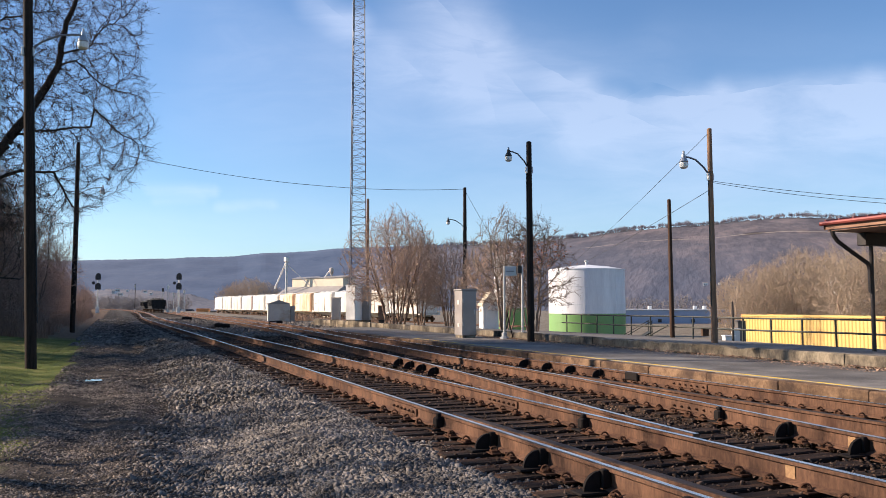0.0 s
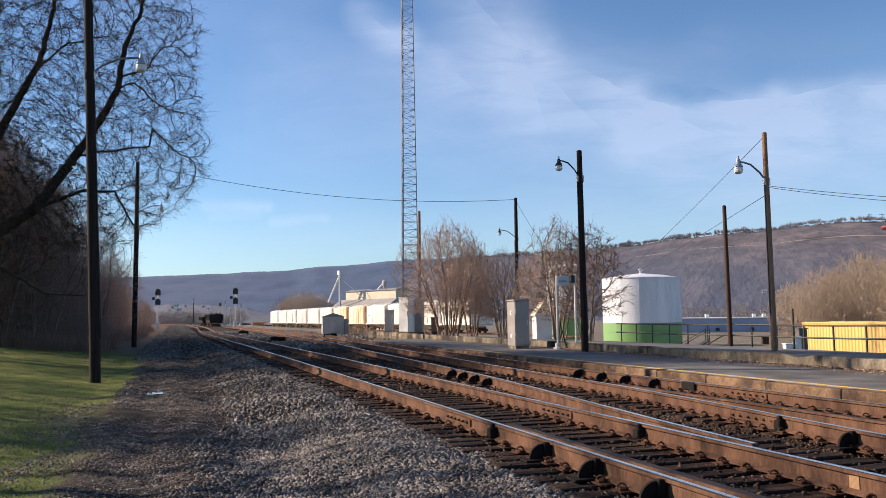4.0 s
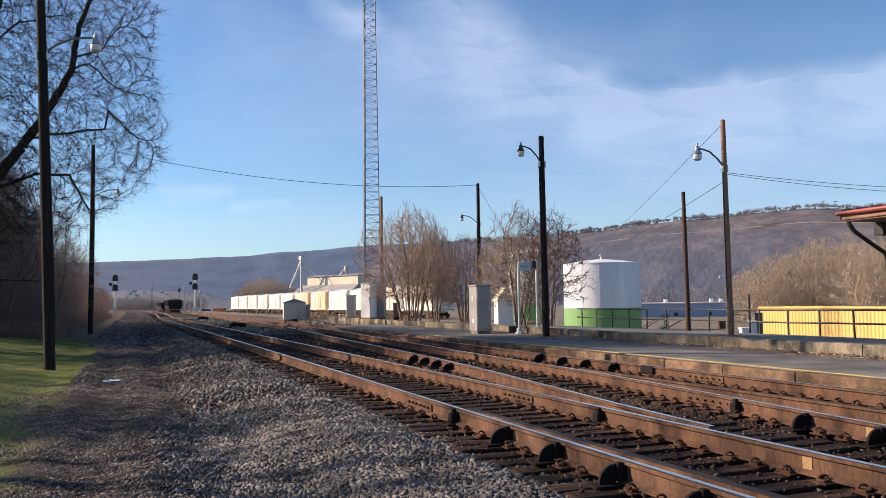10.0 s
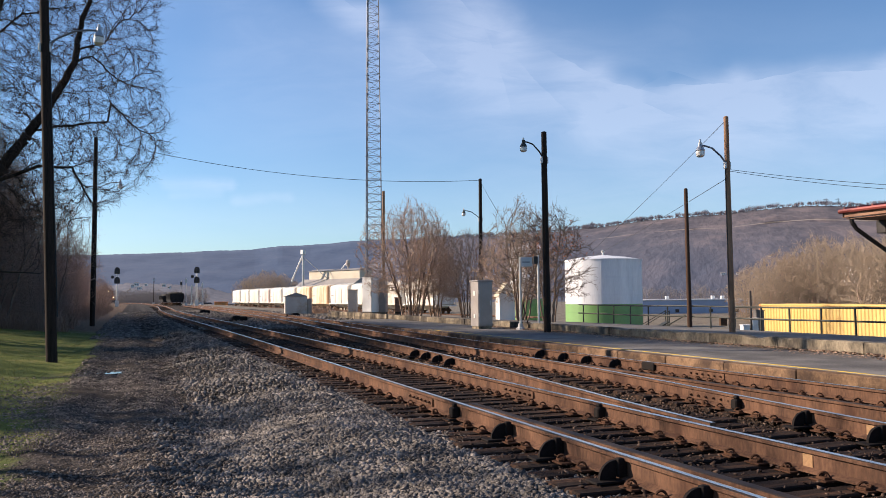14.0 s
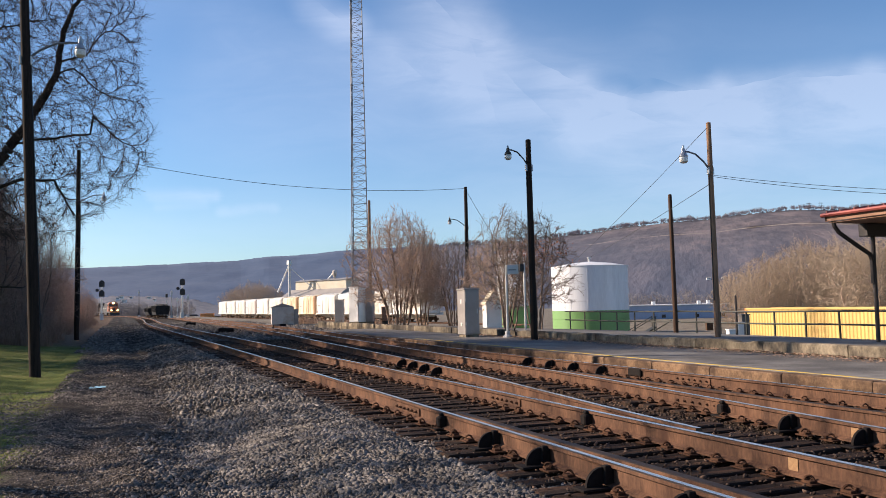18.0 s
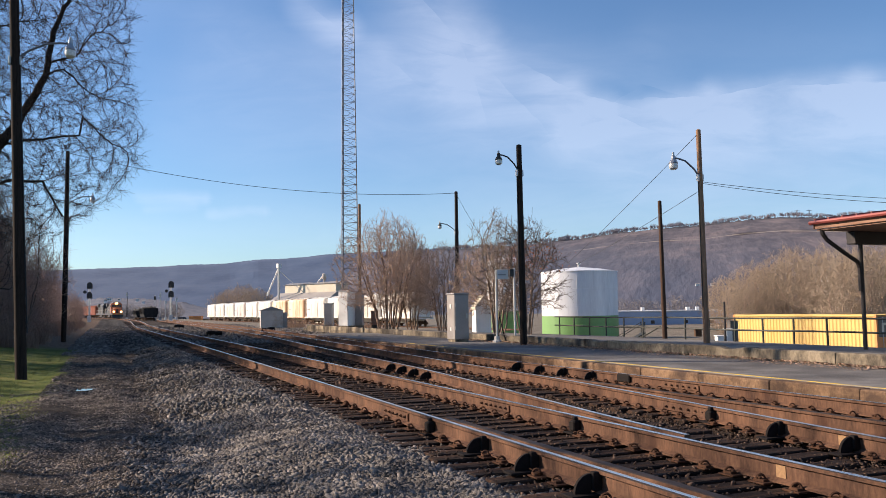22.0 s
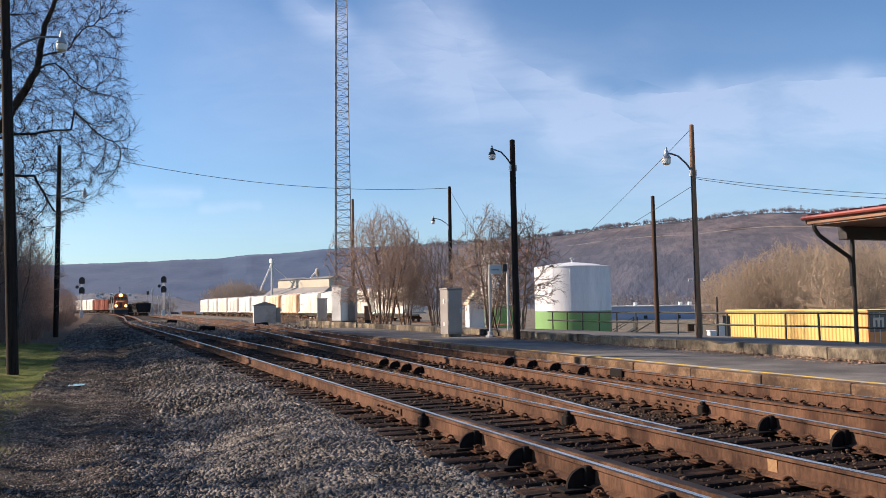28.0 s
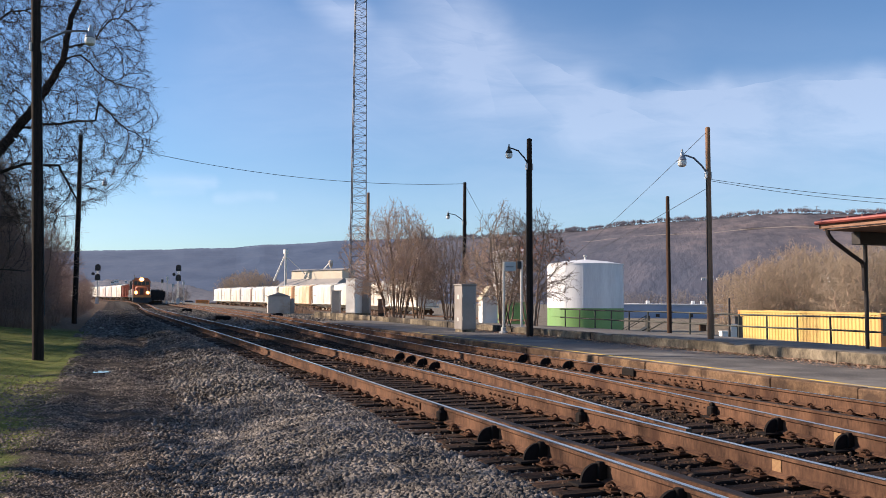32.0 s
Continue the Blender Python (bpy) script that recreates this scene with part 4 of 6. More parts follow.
ridge("far_ridge", M["woods_far"], "wooded ridge across the valley with blue haze painted into its colour", crest_far, 2400, 3400, -25, 35, 1400, 1.8, 3)
ridge("near_ridge", M["woods_near"], "leafless brown-purple wooded ridge with blue haze painted in to the left", crest_near, 650, 1700, 12, 90, 2400, 4.5, 4, 40, -6, strip=(25, sight(1030, 0)[0], 90))

slope_line = [sight(*p) for p in ((40, 545), (110, 523), (190, 513), (270, 514), (340, 522), (430, 545))]
ridge("valley_slope", M["woods_low"], "low wooded slope with houses and haze painted into its colour", slope_line, 520, 720, sight(40, 0)[0], sight(430, 0)[0], 400, 1.2, 9, 12, -2.2)


def slope_z(px, depth):
    """Height of the low slope, or of the near ridge to the right of it."""
    a, e = sight(px, 541)
    r = depth / math.cos(math.atan((px - 784) / 1465.5))
    line, r0, r1, foot = (slope_line, 520, 720, -2.2) if px < 600 else (crest_near, 650, 1700, -6)
    top = math.tan(radians(float(np.interp(a, [p[0] for p in line], [p[1] for p in line])))) * r1 + 1.25
    return foot + (top - foot) * min(max((r - r0) / (r1 - r0), 0), 1) ** 0.9


def crest_trees(label, line, r1, a0, a1, n, seed, tall, material):
    """Leafless trees standing along a crest, each a fan of thin sticks, in uneven clumps."""
    r = np.random.default_rng(seed)
    a = r.uniform(a0, a1, n)
    clump = np.sin(a * 1.7) + np.sin(a * 4.3 + 1) + 0.8 * np.sin(a * 11 + 2)
    h = tall * (0.62 + 0.16 * clump + r.uniform(-0.15, 0.25, n))
    a, h = a[h > 3], h[h > 3]
    rr = r1 - r.uniform(0, 60, len(a))
    z = np.tan(np.radians(np.interp(a, [p[0] for p in line], [p[1] for p in line]))) * r1 + 0.5 - (r1 - rr) * 0.05
    base = np.stack([np.sin(np.radians(a)) * rr, np.cos(np.radians(a)) * rr, z], -1)
    segs = []
    for k in range(9):
        lean = r.normal(0, 0.22, (len(a), 3)) * h[:, None]
        lean[:, 2] = h * r.uniform(0.7, 1.0, len(a))
        foot = base + lean * r.uniform(0.0, 0.35, (len(a), 1)) * (k > 0)
        segs.append(np.concatenate([foot, base + lean, np.full((len(a), 1), 0.20), np.full((len(a), 1), 0.10)], 1))
    return tagged(new("crest_trees", stick_mesh("crest_trees", np.concatenate(segs), material, 3)), label, "trees", kind="stuff")


# ---- trees ----
def stick_mesh(name, segs, material, sides=3):
    """Tapered sticks: rows of x, y, z, x, y, z, r, r."""
    s = np.array(segs, float)
    p, q, r0, r1 = s[:, 0:3], s[:, 3:6], s[:, 6], s[:, 7]
    d = q - p
    d /= np.linalg.norm(d, axis=1, keepdims=True) + 1e-9
    ref = np.where(np.abs(d[:, 2:3]) < 0.9, np.array([[0, 0, 1.0]]), np.array([[1.0, 0, 0]]))
    u = np.cross(d, ref)
    u /= np.linalg.norm(u, axis=1, keepdims=True)
    w = np.cross(u, d)
    ring = []
    for base, r in ((p, r0), (q, r1)):
        for k in range(sides):
            a = 2 * math.pi * k / sides
            ring.append(base + (u * math.cos(a) + w * math.sin(a)) * r[:, None])
    v = np.stack(ring, 1).reshape(-1, 3)
    i = np.arange(len(s))[:, None] * sides * 2
    f = np.concatenate([i + np.array([[k, (k + 1) % sides, sides + (k + 1) % sides, sides + k]]) for k in range(sides)])
    return sheet_mesh(name, v, f, material)


def colonise(seed, lines, cloud, step, reach, kill, wob=0.25, drift=0.0, keep_on=0.6, forks=2, rounds=90):
    """Grows branches from lines of first points towards a cloud of points; gives the joints, each one's parent, and each one's line."""
    r = np.random.default_rng(seed)
    pos, par, own = [], [], []
    for k, (root, pts) in enumerate(lines):
        last = -1
        if pos and root >= 0:
            last = int(np.argmin(((np.array(pos) - np.array(pts[0])) ** 2).sum(1)))
        for i, p in enumerate(pts):
            if i == 0 and last >= 0:
                continue
            here = np.array(pts[i - 1], float) if i else np.array(p, float)
            n = max(int(np.linalg.norm(np.array(p) - here) / step), 1)
            for j in range(1, n + 1):
                pos.append(here + (np.array(p) - here) * j / n + r.normal(0, step * 0.10, 3) * (j < n))
                par.append(last)
                own.append(k)
                last = len(pos) - 1
    cloud, first = np.array(cloud, float), len(pos)
    kids = {}
    near, dist, done = np.zeros(len(cloud), int), np.full(len(cloud), 1e9), 0
    for _ in range(rounds):
        fresh = np.array(pos[done:])
        if len(fresh) == 0 or len(cloud) == 0:
            break
        for c in range(0, len(fresh), 400):
            d = ((cloud[:, None] - fresh[None, c:c + 400]) ** 2).sum(2)
            m = d.argmin(1)
            dm = np.sqrt(d[np.arange(len(cloud)), m])
            closer = dm < dist
            near[closer], dist[closer] = m[closer] + done + c, dm[closer]
        done = len(pos)
        keep = dist > kill
        cloud, near, dist = cloud[keep], near[keep], dist[keep]
        live = dist < reach
        if not live.any():
            break
        pull = np.zeros((len(pos), 3))
        way = cloud[live] - np.array(pos)[near[live]]
        np.add.at(pull, near[live], way / np.linalg.norm(way, axis=1, keepdims=True))
        for i in np.unique(near[live]):
            if kids.get(i, 0) >= forks:
                continue
            kids[i] = kids.get(i, 0) + 1
            v = pull[i] / (np.linalg.norm(pull[i]) + 1e-9) + r.normal(0, wob, 3) + np.array((0, 0, drift))
            if par[i] >= 0:
                v = v + keep_on * (pos[i] - pos[par[i]]) / step
            pos.append(pos[i] + v / np.linalg.norm(v) * step)
            par.append(i)
            own.append(own[i])
    return np.array(pos), np.array(par), np.array(own), first


def timber(seed, joints, rtip, twigs, tlen, power=2.3, rmax=9.0, lean=0.3, stout=()):
    """Sticks for grown joints, with twiglets on the thin ones: rows of x, y, z, x, y, z, r, r, line, mean radius."""
    pos, par, own, first = joints
    r = np.random.default_rng(seed + 1)
    area = np.zeros(len(pos))
    for i in range(len(pos) - 1, -1, -1):
        area[i] = max(area[i], rtip ** power)
        if par[i] >= 0:
            area[par[i]] += area[i]
    rad = np.minimum(area ** (1 / power), rmax)
    for line, ra, rb in stout:
        i = np.flatnonzero(own[:first] == line)
        rad[i] = np.maximum(rad[i], np.linspace(ra, rb, len(i)))
    k = par >= 0
    a, b = pos[par[k]], pos[k]
    rows = [np.concatenate([a, b, np.minimum(rad[par[k]], rad[k] * 1.35)[:, None], rad[k][:, None], own[k][:, None], rad[k][:, None]], 1)]
    thin = np.flatnonzero(k & (rad < rtip * 3.2))
    for _ in range(twigs):
        i = thin[r.random(len(thin)) < 0.85]
        d = pos[i] - pos[par[i]]
        d = d / (np.linalg.norm(d, axis=1, keepdims=True) + 1e-9) + r.normal(0, 0.6, (len(i), 3)) + np.array((0, 0, lean * 0.3))
        d = d / np.linalg.norm(d, axis=1, keepdims=True)
        p = pos[par[i]] + (pos[i] - pos[par[i]]) * r.random((len(i), 1))
        ln = tlen * r.uniform(0.5, 1.3, (len(i), 1))
        q = p + d * ln * 0.55
        e = q + (d + r.normal(0, 0.35, d.shape)) * ln * 0.45
        one = np.full((len(i), 1), rtip * 0.75)
        rows.append(np.concatenate([p, q, one, one * 0.85, own[i][:, None], one], 1))
        rows.append(np.concatenate([q, e, one * 0.85, one * 0.6, own[i][:, None], one], 1))
    return np.concatenate(rows)


# Twigs made lighter and bluer: distance haze painted into their tones.
M["crest_twig"] = surf("hazed_crest_twigs", (0.17, 0.155, 0.185), (0.26, 0.24, 0.27), 0.02, 0.3, 0.95, bump=0, world=True)
crest_trees("leafless trees along the crest of the near ridge", crest_near, 1700, 17.5, 58, 1700, 8, 9.0, M["crest_twig"])

# the great tree over the verge: thick forked limbs reaching over the path
def great_tree():
    """Limbs as (x, z) in metres from the trunk's foot, then branches filling a tall crown."""
    limbs = ((-1, 0.0, ((-4.6, -0.6), (-4.2, 1.2), (-3.0, 2.1), (-1.7, 2.5), (-0.6, 3.7), (1.4, 5.2), (3.2, 8.0), (4.2, 10.0), (4.4, 11.7), (5.0, 13.2), (5.3, 14.6))),
             (0, 0.6, ((-3.0, 2.1), (-1.7, 3.9), (-0.6, 6.8), (0.6, 9.4), (1.3, 11.0), (2.0, 14.7))), (0, 0.4, ((-0.1, 7.8), (-0.1, 10.1), (-0.2, 14.0))),
             (0, -0.5, ((2.7, 7.2), (4.6, 7.6), (5.4, 7.7), (5.5, 8.4), (6.3, 7.6), (7.1, 7.1))), (0, -0.7, ((4.2, 10.0), (4.8, 10.2), (5.5, 9.5), (6.1, 9.1))), (0, 0.8, ((4.3, 10.5), (5.2, 10.9), (5.7, 11.8), (6.5, 12.5))),
             (0, -0.9, ((-0.6, 3.7), (0.6, 4.7), (3.0, 5.8), (4.2, 5.8), (4.9, 4.5))), (0, -0.8, ((-1.2, 2.9), (0.2, 2.9), (1.8, 1.9), (3.2, 1.8))), (0, 0.3, ((1.1, 10.4), (2.3, 11.7), (4.2, 12.3))), (0, 1.0, ((-1.7, 3.9), (-3.4, 8.0), (-3.9, 13.0))))
    lines = []
    for root, off, pts in limbs:
        n = len(pts) - 1
        lines.append((root, [(x, off * i / n, z) for i, (x, z) in enumerate(pts)]))
    r = np.random.default_rng(3)
    c = np.stack([r.uniform(-6, 8, 42000), r.normal(0, 1.5, 42000), r.uniform(3.4, 17, 42000)], -1)
    edge = np.interp(c[:, 2], (3.4, 4.2, 5.2, 6.6, 7.8, 10.3, 13.0, 17.0), (4.0, 5.2, 6.5, 7.5, 7.7, 7.2, 7.3, 5.4)) + r.normal(0, 0.12, len(c))
    c = c[(c[:, 0] < edge) & (np.abs(c[:, 1]) < 0.5 + 0.9 * np.sqrt(np.maximum(edge - c[:, 0], 0)))][:17500]
    return timber(21, colonise(21, lines, c, 0.24, 1.8, 0.27, 0.12, 0.0, 1.0), 0.0062, 6, 0.42, 2.6, 0.34, -0.5, ((0, 0.36, 0.05), (1, 0.27, 0.05), (2, 0.09, 0.03), (6, 0.10, 0.03), (7, 0.07, 0.02), (9, 0.16, 0.04)))


def tree_thing(name, label, rows, at, wood, twig, cut=0.02, group="", turn=0.0):
    t = thing(name, label, "tree", at, turn, group)
    part("trunk", stick_mesh("trunk", rows[rows[:, 9] >= cut][:, :8], wood, 7), None, t)
    part("crown", stick_mesh("crown", rows[rows[:, 9] < cut][:, :8], twig, 3), None, t)
    return t


def dome(r, n, height, width, low=0.2, flat=0.55):
    """A cloud of points in a vase-shaped crown."""
    z = r.uniform(low, 1.0, n * 2)
    w = width / 2 * np.sqrt(np.maximum(1 - ((z - flat) / (1.02 - flat)) ** 2 * np.where(z > flat, 1.0, 0.75), 0.02))
    a, d = r.uniform(0, 6.283, n * 2), np.sqrt(r.random(n * 2))
    lump = 1 + 0.16 * np.sin(3 * a + r.uniform(0, 6)) + 0.10 * np.sin(7 * a + 9 * z)
    return np.stack([np.cos(a) * d * w * lump, np.sin(a) * d * w * lump, z * height * (1 - 0.10 * d + 0.05 * np.sin(5 * a))], -1)[:n]


def vase(seed, stems, height, width, n, step, rtip, twigs=2, tlen=0.3, foot=0.12, low=0.22, drift=0.12, rmax=0.09, power=2.2):
    """The sticks of a many-stemmed leafless shrub."""
    r = np.random.default_rng(seed)
    lines = []
    for k in range(stems):
        a = 6.283 * k / stems + r.uniform(-0.4, 0.4)
        u = np.array((math.cos(a), math.sin(a), 0))
        f = r.uniform(0.3, 1.0)
        lines.append((-1, [tuple(u * width * foot * f + np.array((0, 0, -0.15))), tuple(u * width * (foot * f + 0.06 * f) + np.array((0, 0, height * 0.18))), tuple(u * width * (foot + 0.16) * f + np.array((0, 0, height * r.uniform(0.34, 0.5))))]))
    return timber(seed, colonise(seed, lines, dome(r, n, height, width, low), step, step * 6.5, step * 1.1, 0.09, drift), rtip, twigs, tlen, power, rmax, 0.8)


tree_thing("tree", "large leafless tree with dark forked limbs over the grass verge", great_tree(), (-6.35, 34.4, 0.40), M["bark"], M["twig_dark"], 0.018)
tall = vase(33, 1, 14.0, 9.0, 3500, 0.30, 0.010, 3, 0.45, 0.0, 0.3, 0.1, 0.30)
airy = vase(35, 1, 12.0, 8.0, 420, 0.40, 0.016, 1, 0.6, 0.0, 0.3, 0.1, 0.30)
for x, y, z, turn, lab in ((-11.5, 37.0, 0.5, 0, "tall leafless tree with a dark trunk behind the verge"), (-19.0, 30.0, 0.8, 130, "tall leafless tree shading the path"), (-14.0, 18.0, 0.6, 250, "tall leafless tree shading the path")):
    tree_thing("tree", lab, tall if turn == 0 else airy, (x, y, z), M["bark"], M["twig_dark"], 0.03, "roadside trees", turn)

bush_kinds = []


def many_stems(seed, wood, twig, stems, height, width, n, step, rtip, twigs=2, tlen=0.35, **more):
    """The stems of a leafless bush, one mesh each, and its crown of twigs."""
    rows = vase(seed, stems, height, width, n, step, rtip, twigs, tlen, **more)
    thick = rows[:, 9] > rtip * 3.0
    each = [stick_mesh("stem", rows[thick & (rows[:, 8] == k)][:, :8], wood, 5) for k in range(stems)]
    return each, stick_mesh("crown", rows[~thick][:, :8], twig, 3)


for i in range(4):
    bush_kinds.append(many_stems(50 + i, M["thicket_wood"], M["twig"], 6, 7.0, 5.0, 1700, 0.27, 0.0065, 3, 0.45, low=0.04))


def bush(i, x, y, z, scale, turn, label, group, crown_mat=None):
    t = thing("tree", label, "tree", (x, y, z), turn, group)
    t.scale = (scale, scale, scale)
    wood, crown = bush_kinds[i % len(bush_kinds)]
    for one in wood:
        part("stem", one, None, t)
    c = part("crown", crown, None, t)
    if crown_mat:
        c.material_slots[0].link = "OBJECT"
        c.material_slots[0].material = crown_mat
    return t


dice = random.Random(11)
for i in range(32):
    y = 45 + 150 * (i / 32) ** 1.35
    depth = dice.random() ** 1.4
    x = -2.9 - 0.03 * y - depth * min(13, 0.14 * y)
    bush(i, x, y + dice.uniform(-2, 2), float(ground_z(x, y)), dice.uniform(0.8, 1.25), dice.uniform(0, 360), "leafless brown thicket tree on the bank beside the path", "thicket", M["thicket"])
for i, (x, y, s) in enumerate(((-8.0, 47, 1.5), (-10.5, 54, 1.7), (-9, 64, 1.5), (-7, 75, 1.3), (-13, 72, 1.8), (-13, 85, 1.6))):
    bush(i + 2, x, y, float(ground_z(x, y)), s, 77 * i, "tall leafless tree within the thicket", "thicket", M["thicket"] if i % 2 else M["twig"])
for i, (x, y, s) in enumerate(((-10.5, 46.5, 1.9), (-13.0, 48, 2.1), (-16.5, 47, 2.1), (-9.5, 50, 1.7), (-12.0, 52, 2.0), (-15.0, 55, 2.1), (-11.0, 60, 1.8), (-14.0, 64, 2.0))):
    bush(i + 1, x, y, float(ground_z(x, y)), s, 113 * i, "tall leafless tree within the thicket", "thicket", M["thicket"])
for i in range(20):
    y = 46 + 95 * (i / 20) ** 1.3
    x = -2.3 - 0.03 * y - dice.random() * 2.5
    bush(i + 1, x, y + dice.uniform(-1, 1), float(ground_z(x, y)), dice.uniform(0.34, 0.6), dice.uniform(0, 360), "low leafless brown bush at the foot of the bank", "undergrowth", M["thicket"])
for i in range(22):
    y = 46 + 60 * (i / 22) ** 1.2
    x = -5.2 - 0.05 * y - dice.random() * 0.10 * y
    bush(i + 3, x, y + dice.uniform(-2, 2), float(ground_z(x, y)), dice.uniform(1.05, 1.6), dice.uniform(0, 360), "leafless brown thicket tree deeper in the wood", "thicket", M["thicket"])
for i in range(8):
    y = 47 + 3.6 * i
    x = -5.0 - 0.05 * y - dice.random() * 0.09 * y
    bush(i + 1, x, y, float(ground_z(x, y)), dice.uniform(1.4, 1.9), dice.uniform(0, 360), "tall leafless tree within the thicket", "thicket", M["thicket"])
for i, (x, y, s) in enumerate(((-11.2, 19.8, 0.95), (-12.6, 20.8, 1.0), (-10.2, 18.9, 0.85), (-11.6, 27.4, 0.8))):
    bush(i, x, y, float(ground_z(x, y)), s, 55 * i, "leafless bush on the bank shading the path", "bank bushes", M["thicket"])
for i in range(9):
    y = 105 + 11 * i
    x = -0.018 * y - 1.7
    bush(i, x, y, float(ground_z(x, y)), dice.uniform(0.5, 0.7), 70 * i, "low leafless brown bush where the path narrows", "undergrowth", M["thicket"])
blades("weeds", 56000, -16, -3.2, 43, 58, 0.25, 0.95, M["weed"], "reddish-brown dead weeds along the foot of the bank", "weeds", 1.0, 0.8)
blades("weeds", 14000, -9, -2.6, 66, 140, 0.4, 1.2, M["weed"], "dead weeds farther along the path", "weeds", 1.0, 0.8)

blades("weeds", 2600, 15.2, 19.5, 59.0, 66.0, 0.25, 0.8, M["reed"], "dry tan weeds round the foot of the tower", "weeds", 1.0, 1.0)
blades("weeds", 1600, 15.6, 18.6, 78.0, 86.0, 0.3, 0.9, M["reed"], "dry tan weeds beside the metal hut", "weeds", 1.0, 1.0)
# leafless shrubs behind the platform
for seed, x, y, n, h, w, pts, lab, mat in ((61, 16.2, 48.6, 20, 7.2, 5.8, 4200, "many-stemmed leafless shrub behind the kerb", "twig_brown"), (62, 19.0, 46.6, 12, 5.3, 3.6, 2300, "low leafless shrub behind the kerb", "twig_brown"), (65, 18.1, 49.6, 10, 5.9, 4.0, 2200, "leafless shrub between larger ones behind the kerb", "twig_brown"),
                                           (63, 18.1, 37.2, 6, 6.2, 3.8, 700, "slender leafless shrub beside the cabinet", "twig_pale"), (64, 18.9, 35.6, 5, 5.7, 4.4, 750, "spreading leafless shrub in front of the tank", "twig"), (66, 19.9, 41.5, 10, 5.0, 4.8, 1900, "leafless russet shrub behind the sign", "twig_brown")):
    t = thing("shrub", lab, "shrub", (x, y, 0.0), 0, "platform shrubs")
    stems, crown = many_stems(seed, M["shrub_wood"], M[mat], n, h, w, pts, 0.19, 0.0088, 3, 0.36, foot=0.10, low=0.20, drift=0.35, rmax=0.07, power=2.45)
    for one in stems:
        part("stem", one, None, t)
    part("crown", crown, None, t)
r = np.random.default_rng(4)
n = 900
c = np.stack([r.normal(20.0, 0.75, n), r.normal(37.5, 0.8, n), r.normal(3.75, 0.5, n)], -1)
t_ = r.normal(0, 0.045, (n, 3, 3)) + c[:, None]
tagged(new("russet_leaves", sheet_mesh("russet_leaves", t_.reshape(-1, 3), np.arange(n * 3).reshape(-1, 3), M["twig_red"])), "russet leaves still hanging in a shrub", "leaves", kind="stuff")
# tan trees beyond the yard
tan_kinds = []
for i in range(3):
    tan_kinds.append(many_stems(90 + i, M["twig_brown"], M["twig_tan"], 7, 8.8, 7.4, 2400, 0.32, 0.012, 4, 0.55, low=0.03, drift=0.05))
bush_kinds = tan_kinds
dice = random.Random(12)
for i in range(24):
    px_ = 1292 + 24 * i + dice.uniform(-8, 8)
    zc = dice.uniform(85, 125)
    a = math.atan((px_ - 784) / 1465.5)
    b = radians(21.7) + a
    d = zc / math.cos(a)
    top = float(np.interp(px_, [1280, 1340, 1440, 1540, 1900], [495, 462, 432, 432, 430]))
    tall = (541 - top) * zc / 1465.5 + 1.25 + 2.5
    bush(i, d * math.sin(b), d * math.cos(b), -2.6, tall / 8.8 * dice.uniform(0.9, 1.05), dice.uniform(0, 360), "tan leafless tree beyond the container yard", "yard trees")
for i in range(6):
    px_ = 402 + 17 * i
    a = math.atan((px_ - 784) / 1465.5)
    b, d = radians(21.7) + a, (255 + 6 * (i % 2)) / math.cos(a)
    bush(i, d * math.sin(b), d * math.cos(b), -1.4, 1.0 + 0.3 * math.sin(math.pi * i / 5), 40 * i, "tan leafless tree behind the railway cars", "yard trees")

# pale leafless trees along the valley floor
far_kinds = []
for i in range(3):
    far_kinds.append(many_stems(130 + i, M["twig_brown"], M["twig_grey"], 4, 7.0, 6.0, 400, 0.5, 0.03, 2, 0.7, low=0.1))
bush_kinds = far_kinds
for i in range(54):
    px_ = 168 + 4.6 * i if i < 36 else 1112 + 13 * (i - 36)
    zc = dice.uniform(330, 420)
    a = math.atan((px_ - 784) / 1465.5)
    b, d = radians(21.7) + a, zc / math.cos(a)
    bush(i, d * math.sin(b), d * math.cos(b), -2.2, dice.uniform(0.75, 1.25), dice.uniform(0, 360), "pale leafless tree on the valley floor", "valley trees")

# ---- poles and wires ----
def lamp_head(parent, at, s=1.0, dark=False):
    lamp = part("lamp_head", Geo().lathe([(0.03 * s, 0.24 * s), (0.055 * s, 0.23 * s), (0.06 * s, 0.13 * s), (0.10 * s, 0.08 * s), (0.135 * s, 0.0), (0.12 * s, -0.02 * s)], 14), M["rail_paint" if dark else "lamp_metal"], parent, "dark metal lamp head" if dark else "grey metal lamp head", at, True)
    part("refractor", Geo().lathe([(0.12 * s, -0.02 * s), (0.135 * s, -0.07 * s), (0.12 * s, -0.16 * s), (0.07 * s, -0.20 * s), (0.01, -0.205 * s)], 14), M["lamp_glass"], lamp, "frosted bowl refractor", None, True)
    part("photocell", Geo().lathe([(0.035 * s, 0.24 * s), (0.035 * s, 0.31 * s), (0.02 * s, 0.33 * s)], 10), M["lamp_metal"], lamp)


